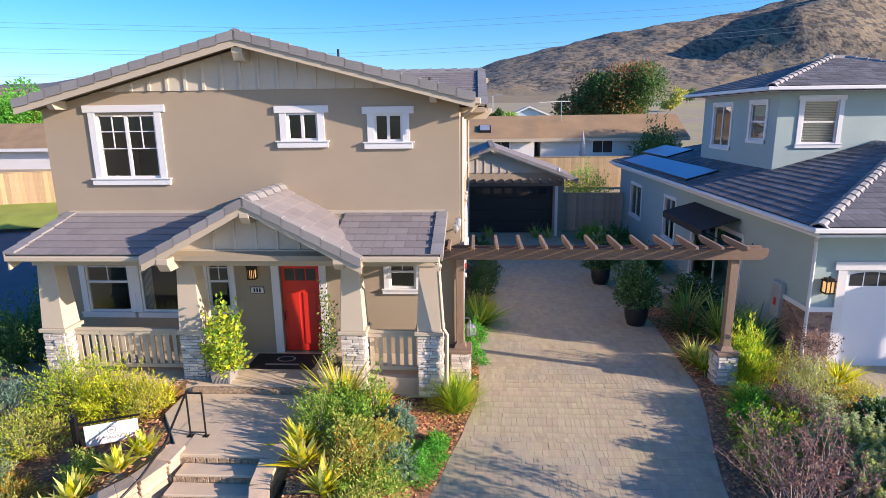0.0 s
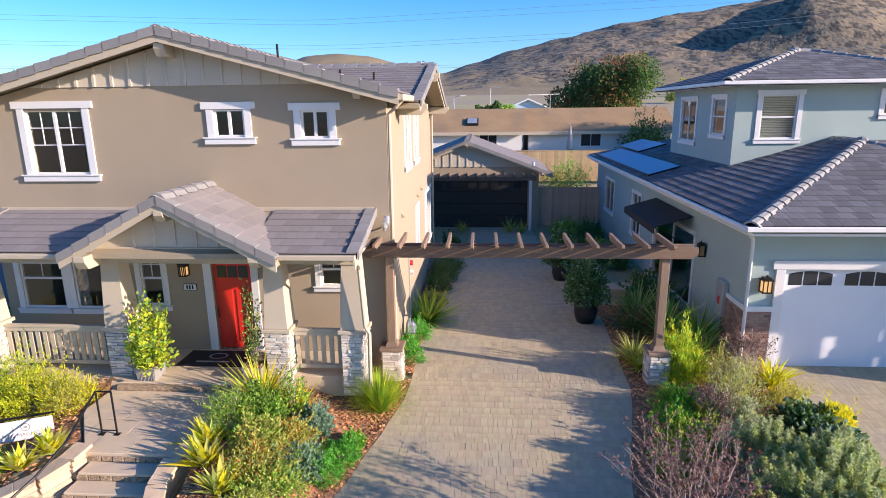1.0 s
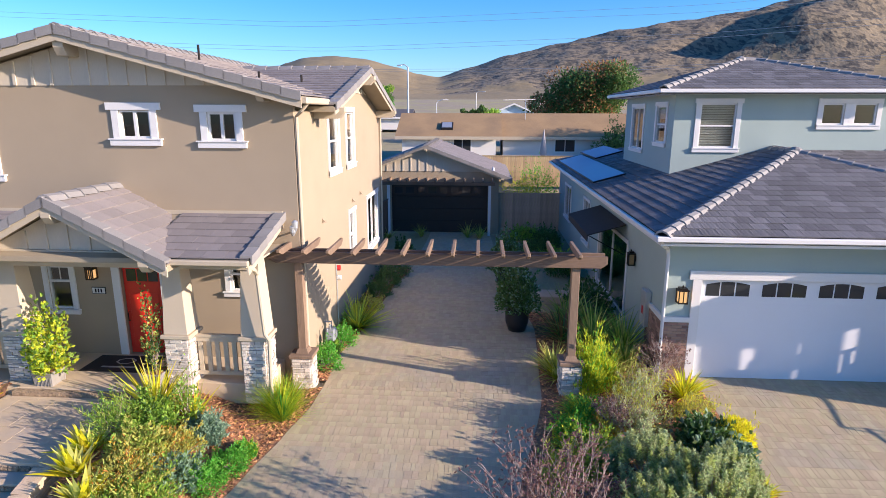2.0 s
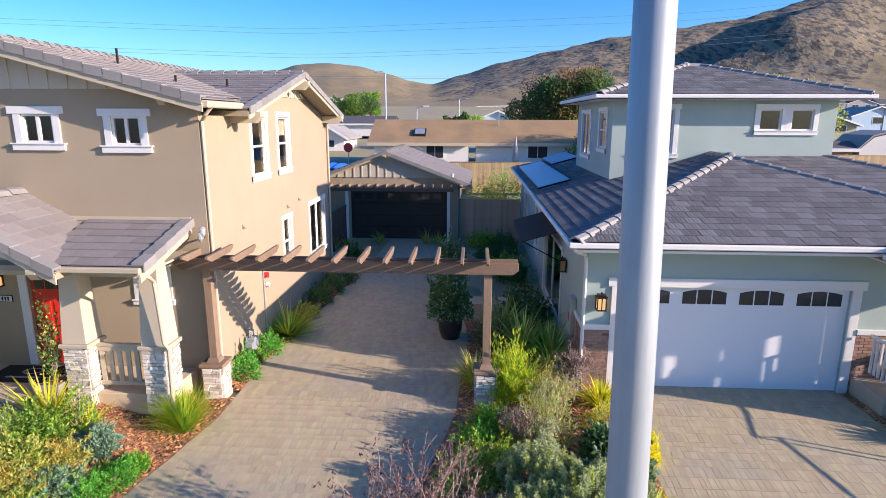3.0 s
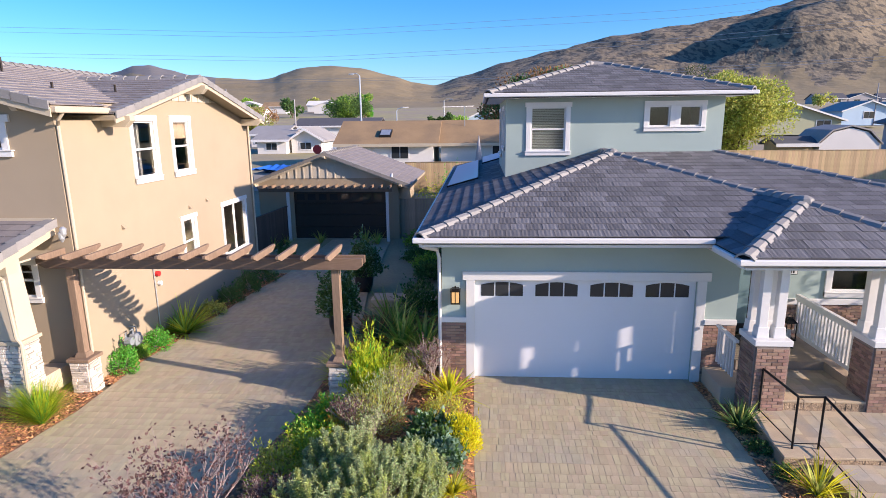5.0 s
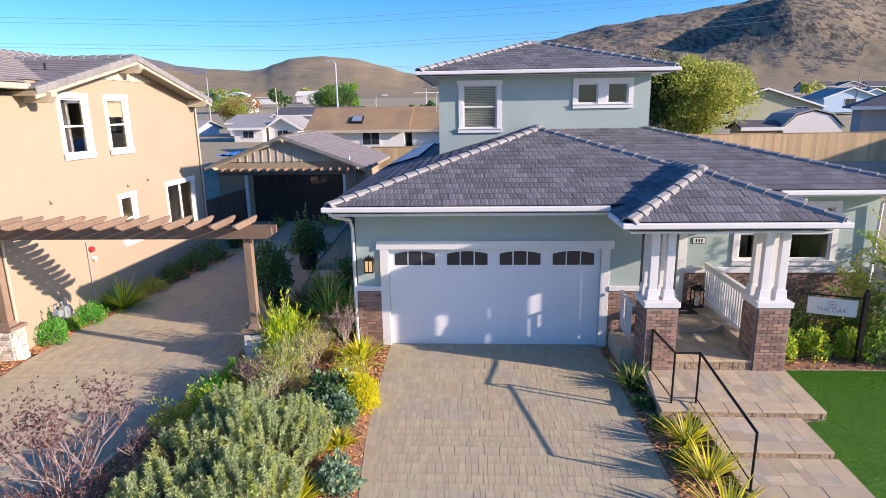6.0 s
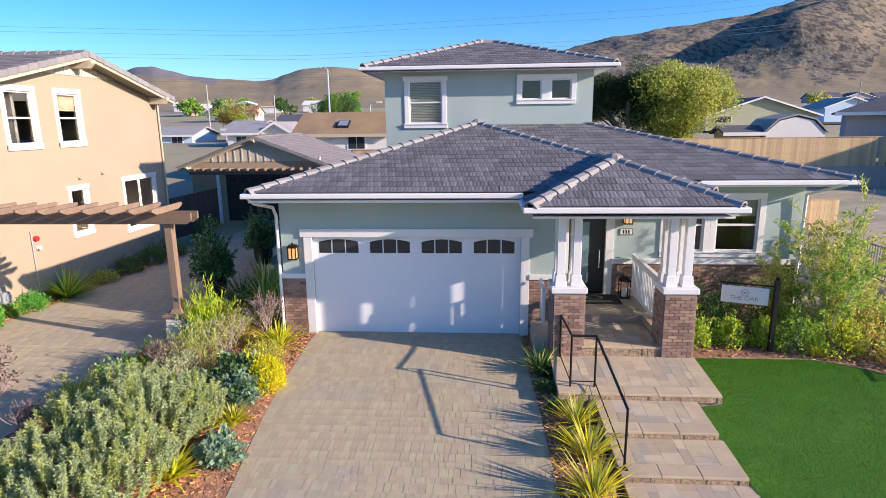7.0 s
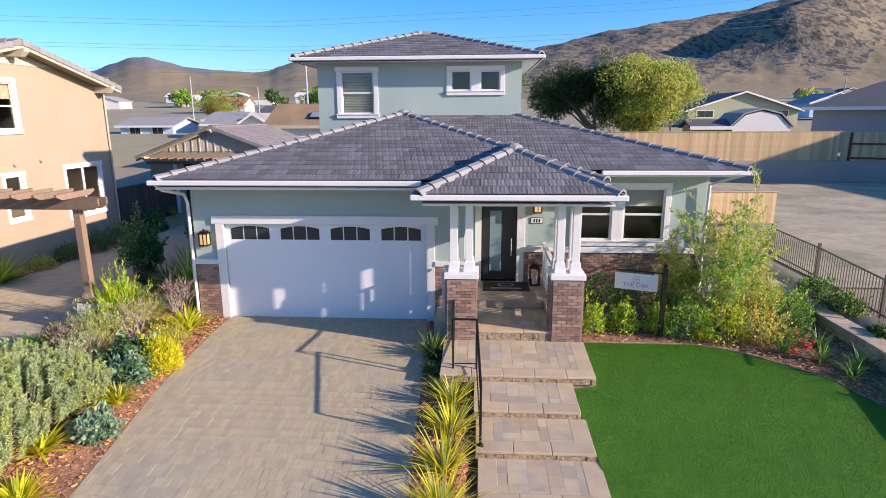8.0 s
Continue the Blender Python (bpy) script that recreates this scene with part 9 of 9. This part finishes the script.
# round the lawn
for x, y in ((17.98, 10.75), (18.7, 10.85), (19.42, 10.8)):
    bush(x, y, 0.24, 0.46, 900, 0.06, 0.035, GREEN, "lime green rounded shrub beside the sign", m2=LIME, share=0.4, seed=19, up=0.6)
for x, y, rx, h, mm, m2 in ((20.05, 10.75, 0.42, 0.6, GREEN, DEEP), (20.85, 10.75, 0.5, 0.55, LIME, GREEN), (21.5, 10.5, 0.5, 0.5, OLIVE, RUST), (18.4, 11.7, 0.5, 0.75, DEEP, GREEN), (19.3, 11.8, 0.55, 0.8, DEEP, OLIVE), (20.2, 11.7, 0.5, 0.8, OLIVE, DEEP), (21.6, 11.2, 0.5, 0.6, OLIVE, RUST), (22.2, 11.4, 0.5, 0.6, GREEN, OLIVE),
                            (23.95, 12.9, 0.4, 0.4, DEEP, GREEN), (24.0, 11.8, 0.36, 0.3, DEEP, OLIVE), (23.95, 10.3, 0.2, 0.16, DEEP, OLIVE), (23.9, 8.6, 0.3, 0.2, OLIVE, GOLD)):
    bush(x, y, rx, h, 1500, 0.06, 0.028, mm, "leafy shrub in the bed round the lawn", m2=m2, seed=20)
for x, y in ((21.75, 9.95), (22.0, 10.35), (22.35, 9.6), (22.6, 10.2), (22.6, 9.0), (22.95, 9.4), (22.95, 8.2), (23.05, 7.3)):
    strap(x, y, 60, 0.5, 0.02, DEEP, "dark green strap plant in the lawn bed", m2=GREEN, droop=0.7)
for x, y, rx, h, mm, m2 in ((22.3, 11.0, 0.45, 0.4, DEEP, GREEN), (22.9, 11.9, 0.4, 0.4, GREEN, DEEP), (22.4, 12.4, 0.5, 0.6, OLIVE, GREEN)):
    bush(x, y, rx, h, 1500, 0.07, 0.03, mm, "dark low shrub between the lawn and the block wall", m2=m2, seed=27)
bush(22.1, 9.8, 0.16, 0.45, 40, 0.06, 0.05, PINK, "red flower cluster in the lawn bed", seed=4, twig=4, name="flower")
strap(20.3, 10.4, 120, 0.35, 0.012, GOLD, "small golden grass at the lawn edge", m2=OLIVE)
strap(17.85, 11.5, 40, 0.95, 0.03, BRONZEL, "bronze flax behind the brick pier", m2=OLIVE)
PALEBARK = mat("pale_smooth_bark", (0.42, 0.36, 0.28), 0.85, 0.2, 6, 40, 0.3, stretch=(1, 1, 0.3))


def young_tree(x, y, h, rad, stems, label, seed=1):
    """A multi-stemmed young tree of long feathery shoots with small narrow leaves."""
    r_ = np.random.RandomState(seed)
    ob = thing("tree", (x, y, gz(x, y)), label, "tree")
    o = np.array(ob.location)
    PP, DD = [], []
    for i in range(stems):
        az, lean = r_.uniform(0, 6.283), rad * r_.uniform(0.15, 1.0)
        top = np.array([math.cos(az) * lean, math.sin(az) * lean, h * r_.uniform(0.5, 1.0) * (1.05 - 0.35 * lean / rad)])
        kink = r_.normal(size=3) * 0.08
        pts_ = [o + top * np.array([t ** 1.3, t ** 1.3, t]) + kink * math.sin(3.14 * t) for t in (0, 0.3, 0.6, 1.0)]
        bm_ = bmesh.new()
        tube(bm_, pts_, 0.024, 6, 0.005, caps=False)
        part("stem", bm_, PALEBARK, ob)
        for k in range(15):
            t = r_.uniform(0.22, 0.99)
            a = o + top * np.array([t ** 1.3, t ** 1.3, t]) + kink * math.sin(3.14 * t)
            e = r_.normal(size=3) * np.array([1, 1, 0.4]) + np.array([0, 0, 1.0])
            e = e / np.linalg.norm(e) * r_.uniform(0.25, 0.6)
            q = r_.uniform(0, 1, 30)
            PP.append(a + e * q[:, None] + r_.normal(size=(30, 3)) * 0.02)
            DD.append(e / 0.4 + r_.normal(size=(30, 3)) * 0.9)
    P, D = np.concatenate(PP), np.concatenate(DD)
    k = len(P) * 2 // 3
    add_leaves(ob, P[:k], D[:k], 0.10 * r_.uniform(0.6, 1.2, k), 0.032, OLIVE, r_, "foliage")
    add_leaves(ob, P[k:], D[k:], 0.10 * r_.uniform(0.6, 1.2, len(P) - k), 0.032, GREEN, r_, "foliage")


young_tree(20.8, 11.0, 3.75, 1.35, 16, "slender olive young tree with feathery shoots", 33)
young_tree(21.75, 11.9, 3.4, 0.85, 10, "slender young olive tree beside the house corner", 34)
young_tree(20.0, 11.6, 2.6, 0.6, 6, "slender young olive tree before the front window", 35)

# along the side wall and before the garage
for x, y, rx, h, mm in ((7.6, 16.0, 0.6, 0.8, DEEP), (7.6, 20.5, 0.5, 0.5, DEEP), (7.4, 22.0, 0.6, 0.45, GREEN), (6.9, 23.5, 0.6, 0.4, DEEP), (7.5, 25.2, 0.6, 0.6, DEEP), (6.6, 26.4, 0.6, 0.45, GREEN), (1.2, 22.5, 0.4, 0.5, DEEP), (7.0, 34, 1.4, 1.4, LIME), (8.0, 36, 1.2, 1.6, BRIGHT)):
    bush(x, y, rx, h, 1500, 0.09, 0.045, mm, "dark leafy shrub along the shaded drive", seed=22)
for x, y, L in ((1.5, 26.9, 0.75), (3.8, 26.8, 0.85), (4.4, 26.6, 0.8), (0.0, 26.3, 0.7), (-0.3, 25.2, 0.8)):
    strap(x, y, 50, L, 0.025, OLIVE, "thin olive grassy flax before the garage door", m2=GREEN, droop=0.6)

# trees far behind
tree(15.3, 62, 2.3, 8.9, 6.0, 1.4, DEEP, "large dense dark green round tree", n_=26000, L=0.34, seed=41, clumps=80, m2=BRONZEL, trunk_r=0.35)
PINE = leaf_mat("dark_pine_needle", (0.045, 0.085, 0.03), 0.35, 0.015)
tree(23.5, 41.6, 2.0, 6.5, 3.4, 2.0, PINE, "dark green spreading pine tree behind the fence", n_=42000, L=0.34, slim=0.14, seed=42, clumps=99, trunk_r=0.24, centers=((-2.7, 4.6, 1), (-3.0, 3.5, 1), (-0.1, 5.1, 1), (1.4, 5.5, 1), (-0.4, 4.5, 1), (-1.5, 5.2, 1), (0.7, 5.0, 1), (1.0, 4.5, 1), (1.1, 3.1, 1), (-1.8, 4.1, 1), (1.9, 5.0, 1)))
tree(27.3, 42.2, 2.0, 8.1, 3.8, 0.6, YTREE, "large yellow-green tree behind the fence", n_=32000, L=0.20, seed=43, clumps=130, m2=OLIVE, trunk_r=0.25)
tree(-22.0, 138, grade(0, 138), 8.6, 5.6, 0.8, DEEP, "green spreading tree far beyond the street", n_=9000, L=0.42, seed=44, clumps=40, m2=GREEN, trunk_r=0.3)
tree(-18.9, 143, grade(0, 143), 9.6, 2.8, 0.6, GREEN, "tall pointed green tree far beyond the street", n_=5000, L=0.42, seed=48, clumps=30, m2=BRIGHT, trunk_r=0.25)
tree(-30.0, 99.4, grade(0, 99.4), 5.7, 4.3, 0.9, YTREE, "yellowing round tree beyond the garage", n_=9000, L=0.26, seed=45, clumps=44, m2=BRONZEL, trunk_r=0.2)
tree(-47, 60, 2.4, 7.2, 7.0, 0.8, BRIGHT, "row of green trees beyond the street", n_=11000, L=0.4, seed=46, clumps=40, m2=GREEN, trunk_r=0.3)
tree(37.8, 70, 2.6, 4.2, 1.4, 0.6, DEEP, "small dark conifer before the olive house", n_=1500, L=0.3, seed=47, clumps=16, trunk_r=0.12)
for k, x in enumerate((2.0, 3.2, 4.4)):
    tree(x, 92, 3.2, 4.2, 0.8, 0.4, DEEP, "narrow dark cypress beyond the brown roof", n_=600, L=0.45, seed=50 + k, clumps=10, trunk_r=0.12)
bush(15.2, 45.4, 1.5, 2.3, 2600, 0.16, 0.09, DEEP, "dark green shrub beside the long white house", seed=31, z=2.0)
tree(6.5, 94, 3.2, 3.6, 2.2, 0.6, GREEN, "green leafy tree beyond the brown roof", n_=1500, L=0.5, seed=54, clumps=14, trunk_r=0.15)
for k in range(26):
    rr_ = random.Random(600 + k)
    x, y = rr_.uniform(-150, -40) if k < 16 else rr_.uniform(60, 190), rr_.uniform(170, 360)
    tree(x, y, grade(x, y), rr_.uniform(4, 8), rr_.uniform(3, 6), 0.8, (DEEP, GREEN, OLIVE)[k % 3], "distant leafy tree in the valley", n_=420, L=1.3, seed=60 + k, clumps=9, trunk_r=0.25)
for k in range(14):
    rr_ = random.Random(700 + k)
    x, y = rr_.uniform(-150, -45), rr_.uniform(180, 370)
    w_ = rr_.uniform(8, 13)
    z_ = grade(x, y)
    simple_house(x, x + w_, y, y + 8, z_ - 1, z_ + 3, z_ + 4.8, WALL_WHITE, (ROOF_GREY, WALL_WHITE, ROOF_BROWN)[k % 3], "distant pale house in the valley", axis="x" if k % 2 else "y")

# ---- pavers of the two drives ----
pave(drive1, d1_left, d1_right, 3.4, 27.7, grade, PAVER, (0.5, 4.2, 8.5, 12.4))
pave(drive2, d2_left, d2_right, 3.4, 11.7, grade, PAVER, (9.8, 13.8, 6.4, 10.6))
